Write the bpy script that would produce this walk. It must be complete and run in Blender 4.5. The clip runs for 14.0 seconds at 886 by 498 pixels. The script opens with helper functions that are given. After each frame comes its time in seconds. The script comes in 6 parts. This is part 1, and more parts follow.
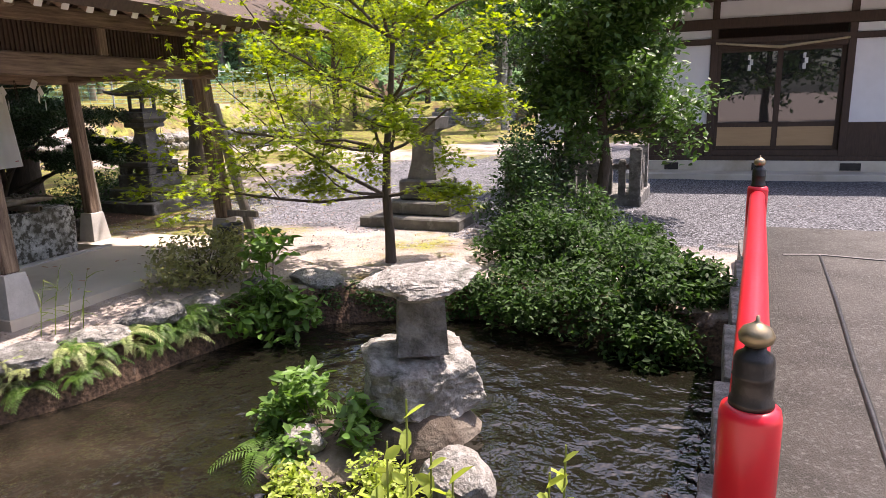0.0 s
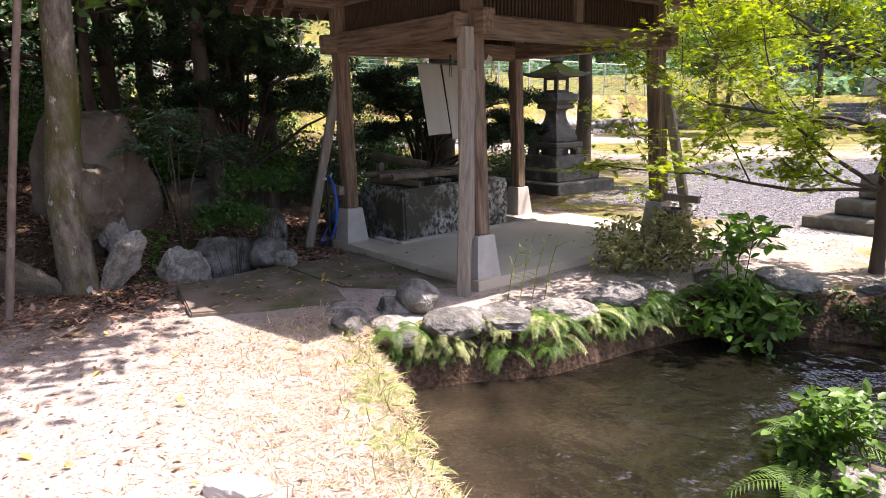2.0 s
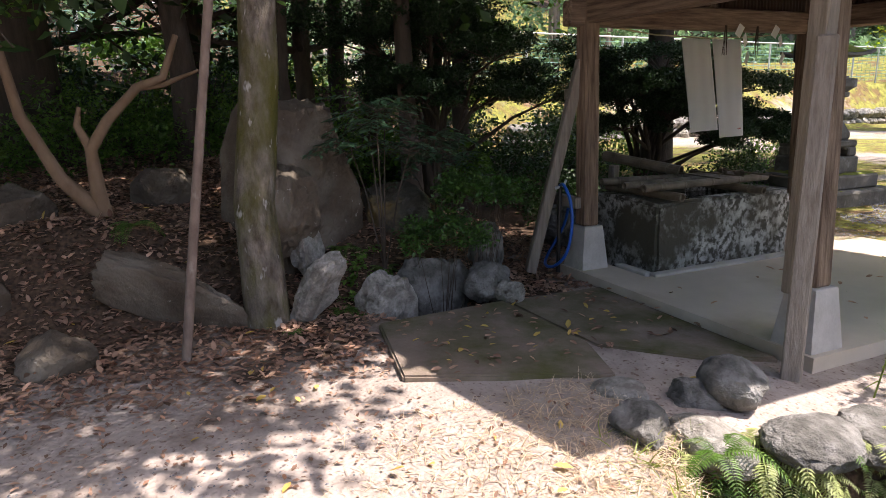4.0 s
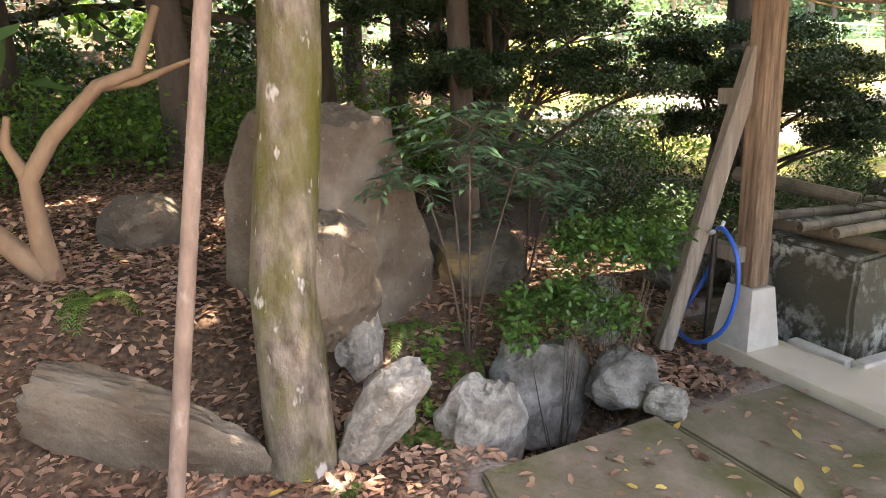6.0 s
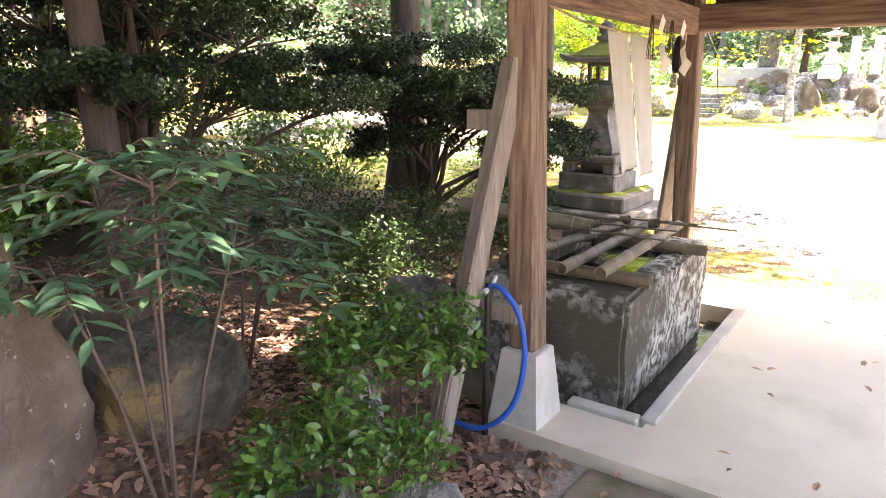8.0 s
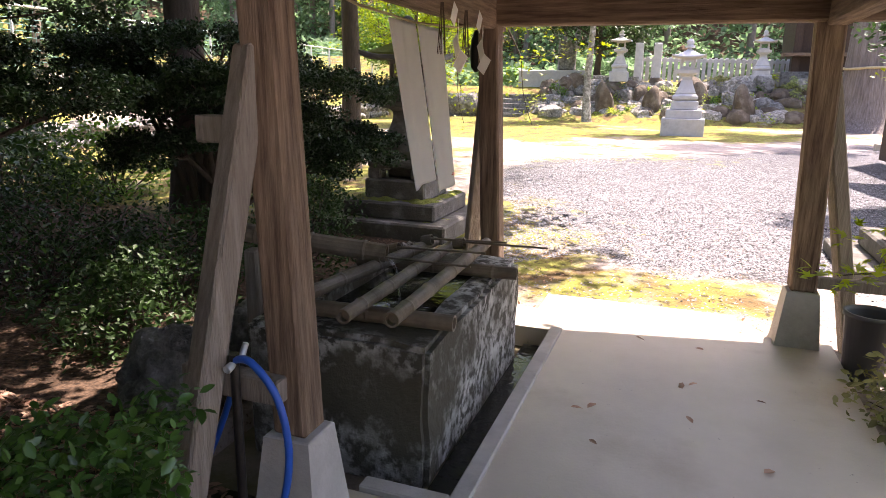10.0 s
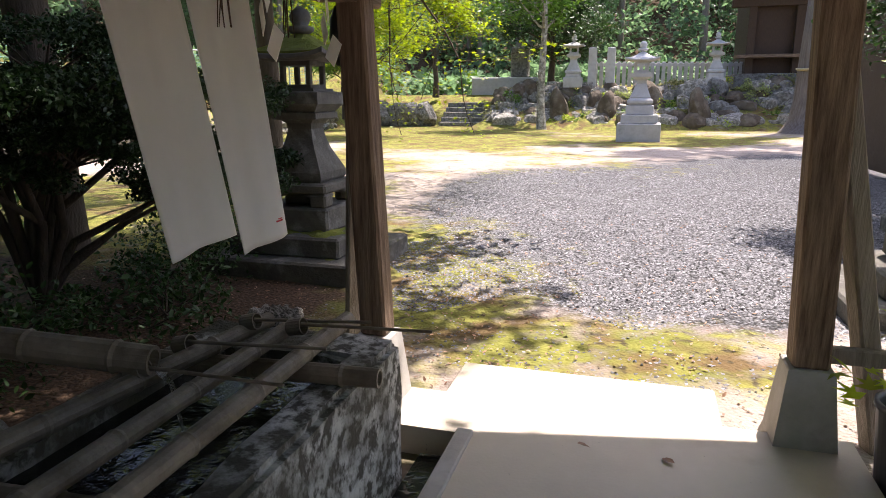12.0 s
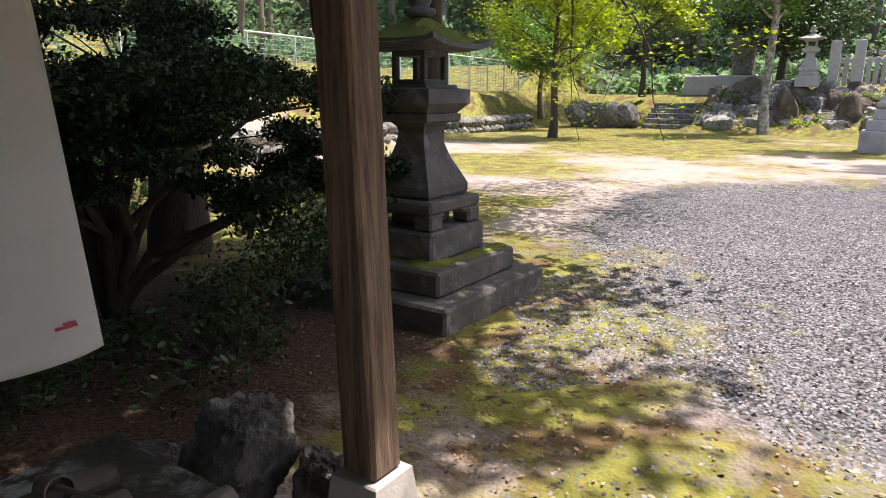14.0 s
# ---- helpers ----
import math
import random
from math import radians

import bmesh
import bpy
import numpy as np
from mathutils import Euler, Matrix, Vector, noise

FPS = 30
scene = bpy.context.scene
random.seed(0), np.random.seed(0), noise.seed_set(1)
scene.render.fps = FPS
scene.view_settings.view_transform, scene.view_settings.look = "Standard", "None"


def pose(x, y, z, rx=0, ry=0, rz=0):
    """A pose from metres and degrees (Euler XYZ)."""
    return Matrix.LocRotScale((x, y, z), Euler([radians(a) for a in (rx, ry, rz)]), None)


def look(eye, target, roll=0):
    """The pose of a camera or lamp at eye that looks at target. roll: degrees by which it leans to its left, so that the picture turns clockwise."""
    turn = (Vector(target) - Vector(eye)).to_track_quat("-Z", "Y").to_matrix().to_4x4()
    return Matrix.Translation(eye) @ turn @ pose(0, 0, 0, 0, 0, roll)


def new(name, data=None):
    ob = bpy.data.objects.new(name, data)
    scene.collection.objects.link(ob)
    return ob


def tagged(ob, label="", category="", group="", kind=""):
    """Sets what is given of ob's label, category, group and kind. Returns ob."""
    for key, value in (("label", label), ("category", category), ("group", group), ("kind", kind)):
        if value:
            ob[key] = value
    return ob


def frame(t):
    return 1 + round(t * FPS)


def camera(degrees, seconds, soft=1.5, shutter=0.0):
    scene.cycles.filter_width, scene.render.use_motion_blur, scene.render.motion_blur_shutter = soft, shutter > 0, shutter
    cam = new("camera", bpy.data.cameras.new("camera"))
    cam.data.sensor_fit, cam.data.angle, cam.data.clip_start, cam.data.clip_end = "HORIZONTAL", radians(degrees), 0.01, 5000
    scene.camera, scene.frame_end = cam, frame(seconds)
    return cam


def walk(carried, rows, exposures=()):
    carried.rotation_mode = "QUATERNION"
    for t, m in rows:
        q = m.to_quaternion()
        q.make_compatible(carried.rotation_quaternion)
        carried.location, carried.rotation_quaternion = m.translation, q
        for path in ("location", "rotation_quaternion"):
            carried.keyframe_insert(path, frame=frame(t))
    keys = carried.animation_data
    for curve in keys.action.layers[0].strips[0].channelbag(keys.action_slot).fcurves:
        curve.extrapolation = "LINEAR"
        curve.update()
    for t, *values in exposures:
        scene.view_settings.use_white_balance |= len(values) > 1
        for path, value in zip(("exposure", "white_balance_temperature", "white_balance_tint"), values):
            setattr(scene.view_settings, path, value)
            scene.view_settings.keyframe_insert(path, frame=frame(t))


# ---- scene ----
cam = camera(67.6, 14.0, soft=0.6)
PATH = [
    (0, (7.066, -3.347, 1.576), (6.318, -1.545, 1.137), -1.5),
    (0.5, (6.801, -3.384, 1.553), (5.606, -1.84, 1.12), -1.1),
    (1, (6.523, -3.447, 1.414), (5.131, -2.075, 0.988), -1.0),
    (1.5, (6.206, -3.508, 1.36), (4.765, -2.187, 0.937), -0.9),
    (2, (5.86, -3.515, 1.365), (4.34, -2.288, 0.938), -0.9),
    (2.5, (5.464, -3.502, 1.342), (3.829, -2.431, 0.918), -1.0),
    (3, (5.115, -3.474, 1.357), (3.451, -2.449, 0.931), -0.9),
    (3.5, (4.694, -3.35, 1.347), (2.929, -2.506, 0.929), -1.0),
    (6, (2.466, -3.053, 1.499), (0.715, -2.234, 0.988), -0.7),
    (6.5, (2.077, -2.968, 1.487), (0.35, -2.102, 0.969), -0.6),
    (7, (1.766, -2.85, 1.51), (0.196, -1.725, 0.992), -0.1),
    (7.5, (1.482, -2.702, 1.518), (0.066, -1.381, 1.018), 0.4),
    (8, (1.325, -2.569, 1.515), (0.208, -0.982, 1.031), 0.4),
    (8.5, (1.243, -2.448, 1.493), (0.295, -0.754, 1.012), 0.3),
    (9, (1.209, -2.277, 1.512), (0.38, -0.524, 1.025), 0.8),
    (11.5, (1.157, -0.803, 1.499), (0.59, 1.06, 1.041), -0.1),
    (12, (1.194, -0.396, 1.462), (0.631, 1.47, 1.012), -0.3),
    (12.5, (1.211, 0.024, 1.444), (0.677, 1.898, 0.998), -0.1),
    (13, (1.218, 0.434, 1.434), (0.688, 2.31, 0.988), -0.0),
    (13.5, (1.21, 0.785, 1.433), (0.412, 2.563, 0.986), 0.2),
    (14, (1.209, 1.058, 1.459), (0.112, 2.668, 1.006), 0.2),
]
walk(cam, [(t, look(e, a, r)) for t, e, a, r in PATH], exposures=[(0.0, 1.17, 6650, 26), (0.5, 1.05, 6600, 26), (2.0, 1.35, 6550, 27), (3.6, 1.02, 6450, 22), (5.8, 3.2, 7750, 21), (7.0, 3.4, 7750, 21), (7.5, 3.7, 7600, 27), (8.2, 3.5, 7300, 30), (9.2, 2.45, 7150, 32), (11.3, 1.55, 6550, 23), (12.2, 1.12, 6550, 22), (14.0, 0.95, 6550, 22)])

# ---- light ----
SUN_AZ, SUN_EL = radians(33.0), radians(64.0)   # from +y towards +x, above the horizon
world = bpy.data.worlds.new("sky")
scene.world = world
world.use_nodes = True
wn = world.node_tree.nodes
sky = wn.new("ShaderNodeTexSky")
sky.sky_type = "NISHITA"
sky.sun_disc = False
sky.sun_elevation, sky.sun_rotation = SUN_EL, SUN_AZ
sky.dust_density = 2.5        # summer haze
wn["Background"].inputs["Strength"].default_value = 0.15
world.node_tree.links.new(sky.outputs[0], wn["Background"].inputs["Color"])
sun_data = bpy.data.lights.new("sun", "SUN")
sun_data.energy, sun_data.angle, sun_data.color = 4.5, radians(0.53), (1.0, 0.95, 0.86)
sun_dir = Vector((math.sin(SUN_AZ) * math.cos(SUN_EL), math.cos(SUN_AZ) * math.cos(SUN_EL), math.sin(SUN_EL)))
sun = new("sun", sun_data)
sun.matrix_world = look(sun_dir * 30, (0, 0, 0))


# ---- materials ----
def mat(name, c1, c2, scale=5.0, rough=0.75, bump=0.3, bscale=40.0, c3=None, s3=1.5, cover=0.5, metal=0.0, stretch=(1, 1, 1),
        trans=0.0, vary=0.0, contrast=0.25, spec=0.4, crack=0.0, sharp=0.12, deep=0.02, c4=None, s4=6.0, cover4=0.3, gain_by=1.6):
    """Two colours mixed by noise, a third in patches, fine relief. trans: light let through a thin leaf; vary: difference from piece to piece."""
    m = bpy.data.materials.new(name)
    m.use_nodes = True
    n, l = m.node_tree.nodes, m.node_tree.links
    b = n["Principled BSDF"]
    tc = n.new("ShaderNodeTexCoord")
    mp = n.new("ShaderNodeMapping")
    mp.inputs["Scale"].default_value = stretch
    l.new(tc.outputs["Object"], mp.inputs["Vector"])

    def nz(sc, det=5.0):
        t = n.new("ShaderNodeTexNoise")
        t.inputs["Scale"].default_value, t.inputs["Detail"].default_value = sc, det
        t.inputs["Roughness"].default_value = 0.62
        l.new(mp.outputs[0], t.inputs["Vector"])
        return t.outputs["Fac"]

    def ramp(fac, lo, hi):
        r = n.new("ShaderNodeMapRange")
        r.inputs["From Min"].default_value, r.inputs["From Max"].default_value = lo, hi
        l.new(fac, r.inputs["Value"])
        return r.outputs[0]

    def mix(fac, a, c):
        x = n.new("ShaderNodeMix")
        x.data_type = "RGBA"
        l.new(fac, x.inputs["Factor"])
        for sock, v in (("A", a), ("B", c)):
            s = [i for i in x.inputs if i.name == sock and i.type == "RGBA"][0]
            if isinstance(v, tuple):
                s.default_value = (*v, 1)
            else:
                l.new(v, s)
        return [o for o in x.outputs if o.type == "RGBA"][0]

    col = mix(ramp(nz(scale), 0.5 - contrast, 0.5 + contrast), c1, c2)
    if c3:
        col = mix(ramp(nz(s3, 8.0), 1 - cover - sharp, 1 - cover + sharp), col, c3)
    if c4:
        col = mix(ramp(nz(s4, 3.0), 1 - cover4 - 0.03, 1 - cover4 + 0.03), col, c4)
    if vary:
        info = n.new("ShaderNodeNewGeometry" if trans else "ShaderNodeObjectInfo")
        hsv = n.new("ShaderNodeHueSaturation")
        rnd = info.outputs["Random Per Island" if trans else "Random"]
        v = n.new("ShaderNodeMapRange")
        v.inputs["To Min"].default_value, v.inputs["To Max"].default_value = 1 - vary, 1 + vary
        l.new(rnd, v.inputs["Value"])
        l.new(v.outputs[0], hsv.inputs["Value"])
        l.new(col, hsv.inputs["Color"])
        col = hsv.outputs[0]
    l.new(col, b.inputs["Base Color"])
    b.inputs["Roughness"].default_value, b.inputs["Metallic"].default_value = rough, metal
    b.inputs["Specular IOR Level"].default_value = spec
    if bump:
        bp = n.new("ShaderNodeBump")
        bp.inputs["Strength"].default_value, bp.inputs["Distance"].default_value = bump, deep
        h = nz(bscale, 8.0)
        if crack:
            vo = n.new("ShaderNodeTexVoronoi")
            vo.feature = "DISTANCE_TO_EDGE"
            vo.inputs["Scale"].default_value = crack
            l.new(mp.outputs[0], vo.inputs["Vector"])
            ad = n.new("ShaderNodeMath")
            ad.operation = "ADD"
            l.new(h, ad.inputs[0])
            l.new(ramp(vo.outputs["Distance"], 0.0, 0.08), ad.inputs[1])
            h = ad.outputs[0]
        l.new(h, bp.inputs["Height"])
        l.new(bp.outputs[0], b.inputs["Normal"])
    if trans:
        tr = n.new("ShaderNodeBsdfTranslucent")
        gain = n.new("ShaderNodeHueSaturation")
        gain.inputs["Saturation"].default_value, gain.inputs["Value"].default_value = 1.15, gain_by
        l.new(col, gain.inputs["Color"])
        l.new(gain.outputs[0], tr.inputs["Color"])
        ms = n.new("ShaderNodeMixShader")
        ms.inputs[0].default_value = trans
        l.new(b.outputs[0], ms.inputs[1])
        l.new(tr.outputs[0], ms.inputs[2])
        l.new(ms.outputs[0], n["Material Output"].inputs["Surface"])
    return m


W = dict(c1=(0.09, 0.055, 0.036), c2=(0.33, 0.235, 0.16), contrast=0.19, rough=0.8, bump=0.6, bscale=9.0, scale=3.0, vary=0.12)
M_WOOD_Z = mat("weathered_wood_upright", stretch=(14, 14, 1.0), **W)
M_WOOD_Y = mat("weathered_wood_long", stretch=(14, 1.0, 14), **W)
M_WOOD_X = mat("weathered_wood_cross", stretch=(1.0, 14, 14), **W)
M_GREYWOOD = mat("grey_weathered_wood", (0.20, 0.165, 0.13), (0.40, 0.35, 0.29), 3.0, 0.85, 0.7, 9.0, stretch=(14, 14, 1), vary=0.12)
M_DARKWOOD = mat("dark_stained_wood", (0.045, 0.028, 0.018), (0.09, 0.055, 0.035), 4.0, 0.7, 0.3, 12.0, stretch=(10, 10, 1.5))
M_WHITEPAINT = mat("white_paint", (0.74, 0.73, 0.70), (0.82, 0.81, 0.79), 3.0, 0.7, 0.05)
M_ROOF = mat("dark_roof_sheet", (0.05, 0.055, 0.055), (0.10, 0.10, 0.095), 4.0, 0.5, 0.15)
M_CONCRETE = mat("concrete", (0.52, 0.455, 0.36), (0.64, 0.565, 0.455), 2.2, 0.48, 0.10, 60.0, (0.38, 0.30, 0.20), 0.9, 0.36, spec=0.5, c4=(0.30, 0.26, 0.21), s4=26.0, cover4=0.27)
M_FOOT = mat("post_foot_concrete", (0.38, 0.36, 0.32), (0.55, 0.53, 0.49), 7.0, 0.9, 0.25, 45.0, (0.30, 0.27, 0.20), 5.0, 0.3)
M_PATHSLAB = mat("mossy_path_concrete", (0.16, 0.122, 0.09), (0.31, 0.25, 0.195), 3.0, 0.9, 0.5, 50.0, (0.10, 0.10, 0.035), 2.4, 0.47)
M_STONE = mat("grey_stone", (0.12, 0.115, 0.10), (0.27, 0.26, 0.235), 7.0, 0.9, 1.0, 10.0, (0.38, 0.37, 0.345), 8.0, 0.36, contrast=0.12, deep=0.10)
M_ROCK = mat("brown_boulder_rock", (0.07, 0.054, 0.038), (0.165, 0.128, 0.09), 2.6, 0.9, 0.8, 7.0, (0.25, 0.225, 0.18), 2.2, 0.36, contrast=0.2, deep=0.07, sharp=0.16, c4=(0.36, 0.34, 0.30), s4=22.0, cover4=0.29)
M_OCHRE = mat("ochre_stained_rock", (0.065, 0.058, 0.045), (0.16, 0.145, 0.115), 5.0, 0.9, 1.0, 8.0, (0.27, 0.19, 0.075), 2.4, 0.42, contrast=0.14, deep=0.09, sharp=0.06)
M_PALEROCK = mat("pale_rock", (0.24, 0.22, 0.185), (0.54, 0.51, 0.455), 7.0, 0.85, 1.0, 9.0, (0.10, 0.10, 0.075), 6.0, 0.42, contrast=0.10, deep=0.10)
M_LANTERN = mat("mossy_lantern_stone", (0.085, 0.08, 0.068), (0.18, 0.17, 0.145), 6.0, 0.92, 0.6, 28.0, (0.36, 0.355, 0.33), 5.0, 0.33)
M_LANTERN_PALE = mat("pale_lantern_granite", (0.42, 0.41, 0.40), (0.58, 0.57, 0.56), 5.0, 0.85, 0.35, 30.0, (0.22, 0.21, 0.19), 2.5, 0.3)
M_TROUGH = mat("lichened_trough_stone", (0.075, 0.072, 0.058), (0.58, 0.58, 0.54), 19.0, 0.88, 0.6, 24.0, (0.085, 0.08, 0.058), 2.0, 0.50, stretch=(1, 1, 0.9), contrast=0.07, sharp=0.08, deep=0.03)
M_MOSS = mat("moss", (0.12, 0.15, 0.022), (0.25, 0.27, 0.05), 9.0, 1.0, 0.9, 70.0, (0.16, 0.10, 0.04), 4.0, 0.32)
M_BAMBOO = mat("old_bamboo", (0.10, 0.08, 0.055), (0.25, 0.21, 0.155), 6.0, 0.55, 0.3, 20.0, (0.085, 0.068, 0.045), 7.0, 0.42, vary=0.15)
M_BARK = mat("grey_bark", (0.15, 0.12, 0.095), (0.30, 0.25, 0.20), 6.0, 0.95, 0.9, 16.0, stretch=(1.6, 1.6, 0.6))
M_BARK_DARK = mat("dark_bark", (0.055, 0.042, 0.032), (0.13, 0.10, 0.075), 6.0, 0.95, 0.9, 16.0, stretch=(2, 2, 0.5))
M_BARK_MOSSY = mat("mossy_bark", (0.085, 0.066, 0.05), (0.28, 0.24, 0.195), 11.0, 0.95, 1.0, 24.0, (0.105, 0.10, 0.018), 2.2, 0.50, stretch=(1.3, 1.3, 0.6), contrast=0.16, deep=0.03, sharp=0.09, c4=(0.46, 0.44, 0.40), s4=9.0, cover4=0.33)
M_BARK_PINK = mat("smooth_grey_brown_bark", (0.13, 0.09, 0.07), (0.29, 0.22, 0.175), 9.0, 0.8, 0.4, 30.0, (0.40, 0.36, 0.31), 8.0, 0.3, stretch=(1.5, 1.5, 0.7))
M_BARK_TAN = mat("tan_bark", (0.17, 0.105, 0.062), (0.30, 0.205, 0.125), 5.0, 0.8, 0.35, 22.0, stretch=(1.5, 1.5, 0.6))
M_CLOTH = mat("white_cotton", (0.86, 0.85, 0.82), (0.90, 0.89, 0.87), 8.0, 0.95, 0.12, 220.0, trans=0.6, gain_by=1.12)
M_RED = mat("red_lacquer", (0.62, 0.012, 0.022), (0.70, 0.02, 0.035), 3.0, 0.28, 0.04, 30.0, spec=0.6)
M_IRON = mat("dark_cast_metal", (0.035, 0.035, 0.035), (0.075, 0.07, 0.065), 8.0, 0.42, 0.15, 60.0, metal=0.8)
M_BRASS = mat("tarnished_brass", (0.25, 0.20, 0.12), (0.42, 0.35, 0.23), 8.0, 0.4, 0.1, 50.0, metal=0.9)
M_HOSE = mat("blue_hose", (0.015, 0.09, 0.42), (0.02, 0.12, 0.52), 4.0, 0.35, 0.0)
M_BUCKET = mat("grey_plastic", (0.09, 0.09, 0.10), (0.13, 0.13, 0.14), 3.0, 0.45, 0.03)
M_STAMP = mat("red_stamp_ink", (0.5, 0.05, 0.06), (0.6, 0.1, 0.1), 40.0, 0.9, 0.0)
M_ROPE = mat("straw_rope", (0.35, 0.28, 0.16), (0.48, 0.40, 0.25), 20.0, 0.95, 0.5, 80.0)
M_PAPER = mat("white_paper", (0.78, 0.77, 0.74), (0.84, 0.83, 0.80), 4.0, 0.9, 0.02, trans=0.3)
M_TANPANEL = mat("tan_board", (0.42, 0.27, 0.13), (0.50, 0.33, 0.17), 2.0, 0.6, 0.1, 20.0, stretch=(1, 8, 8))
M_SILVER = mat("galvanised_steel", (0.55, 0.58, 0.58), (0.66, 0.68, 0.68), 4.0, 0.45, 0.03, metal=0.3)
M_MESH = mat("green_fence_wire", (0.13, 0.30, 0.25), (0.18, 0.36, 0.30), 4.0, 0.5, 0.0)
M_ROAD = mat("bridge_concrete", (0.055, 0.05, 0.042), (0.115, 0.105, 0.09), 2.0, 0.95, 0.8, 90.0, (0.21, 0.20, 0.185), 40.0, 0.36)

# leaves
LF = dict(scale=6.0, rough=0.45, bump=0.0, vary=0.35, spec=0.35)
M_LEAF_MAPLE = mat("maple_leaf", (0.16, 0.24, 0.018), (0.32, 0.38, 0.035), trans=0.5, **LF)
M_LEAF_DARK = mat("evergreen_leaf", (0.028, 0.062, 0.018), (0.055, 0.105, 0.03), trans=0.22, **LF)
M_LEAF_MID = mat("green_leaf", (0.075, 0.16, 0.03), (0.15, 0.26, 0.05), trans=0.3, **LF)
M_LEAF_GLOSSY = mat("glossy_azalea_leaf", (0.034, 0.092, 0.02), (0.085, 0.18, 0.036), trans=0.25, scale=6.0, rough=0.3, bump=0.0, vary=0.4, spec=0.5)
M_LEAF_BANK = mat("soft_bank_leaf", (0.026, 0.058, 0.016), (0.06, 0.11, 0.026), trans=0.3, scale=6.0, rough=0.6, bump=0.0, vary=0.65, spec=0.2)
M_LEAF_BROAD = mat("broad_evergreen_leaf", (0.05, 0.105, 0.022), (0.105, 0.18, 0.04), trans=0.28, **LF)
M_LEAF_BLUE = mat("nandina_leaf", (0.04, 0.095, 0.05), (0.085, 0.165, 0.08), trans=0.22, scale=6.0, rough=0.35, bump=0.0, vary=0.35, spec=0.4)
M_LEAF_PALE = mat("pale_azalea_leaf", (0.18, 0.20, 0.07), (0.34, 0.32, 0.16), trans=0.3, **LF)
M_LEAF_LIME = mat("young_lime_leaf", (0.24, 0.33, 0.05), (0.40, 0.46, 0.10), trans=0.4, **LF)
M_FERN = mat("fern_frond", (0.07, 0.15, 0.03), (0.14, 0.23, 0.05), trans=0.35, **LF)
# the same fern with sunlight painted in as a paler green
M_FERN_SUNLIT = mat("sunlit_fern_frond", (0.26, 0.32, 0.11), (0.46, 0.49, 0.23), trans=0.35, **LF)
M_NEEDLE = mat("dark_conifer_needles", (0.016, 0.038, 0.014), (0.035, 0.07, 0.022), trans=0.12, **LF)
M_CEDAR = mat("hillside_conifer_foliage", (0.08, 0.15, 0.075), (0.22, 0.32, 0.17), trans=0.45, **LF)
M_STRAW = mat("dry_grass", (0.38, 0.275, 0.18), (0.66, 0.55, 0.40), trans=0.2, **LF)
M_GRASS = mat("grass_blade", (0.16, 0.22, 0.05), (0.28, 0.32, 0.09), trans=0.35, **LF)
M_LITTER = mat("fallen_leaf_brown", (0.17, 0.075, 0.045), (0.48, 0.325, 0.225), trans=0.15, scale=6.0, rough=0.7, bump=0.0, vary=0.6)
M_LITTER_Y = mat("fallen_leaf_yellow", (0.52, 0.36, 0.08), (0.62, 0.46, 0.15), trans=0.2, scale=6.0, rough=0.7, bump=0.0, vary=0.3)
M_BARK_CEDAR = mat("fibrous_cedar_bark", (0.10, 0.08, 0.07), (0.27, 0.235, 0.215), 3.0, 0.95, 1.0, 5.0, stretch=(5, 5, 0.3), deep=0.08)
M_PEBBLE = mat("gravel_stone", (0.06, 0.06, 0.066), (0.36, 0.36, 0.375), trans=0.001, scale=14.0, rough=0.85, bump=0.0, vary=0.5)


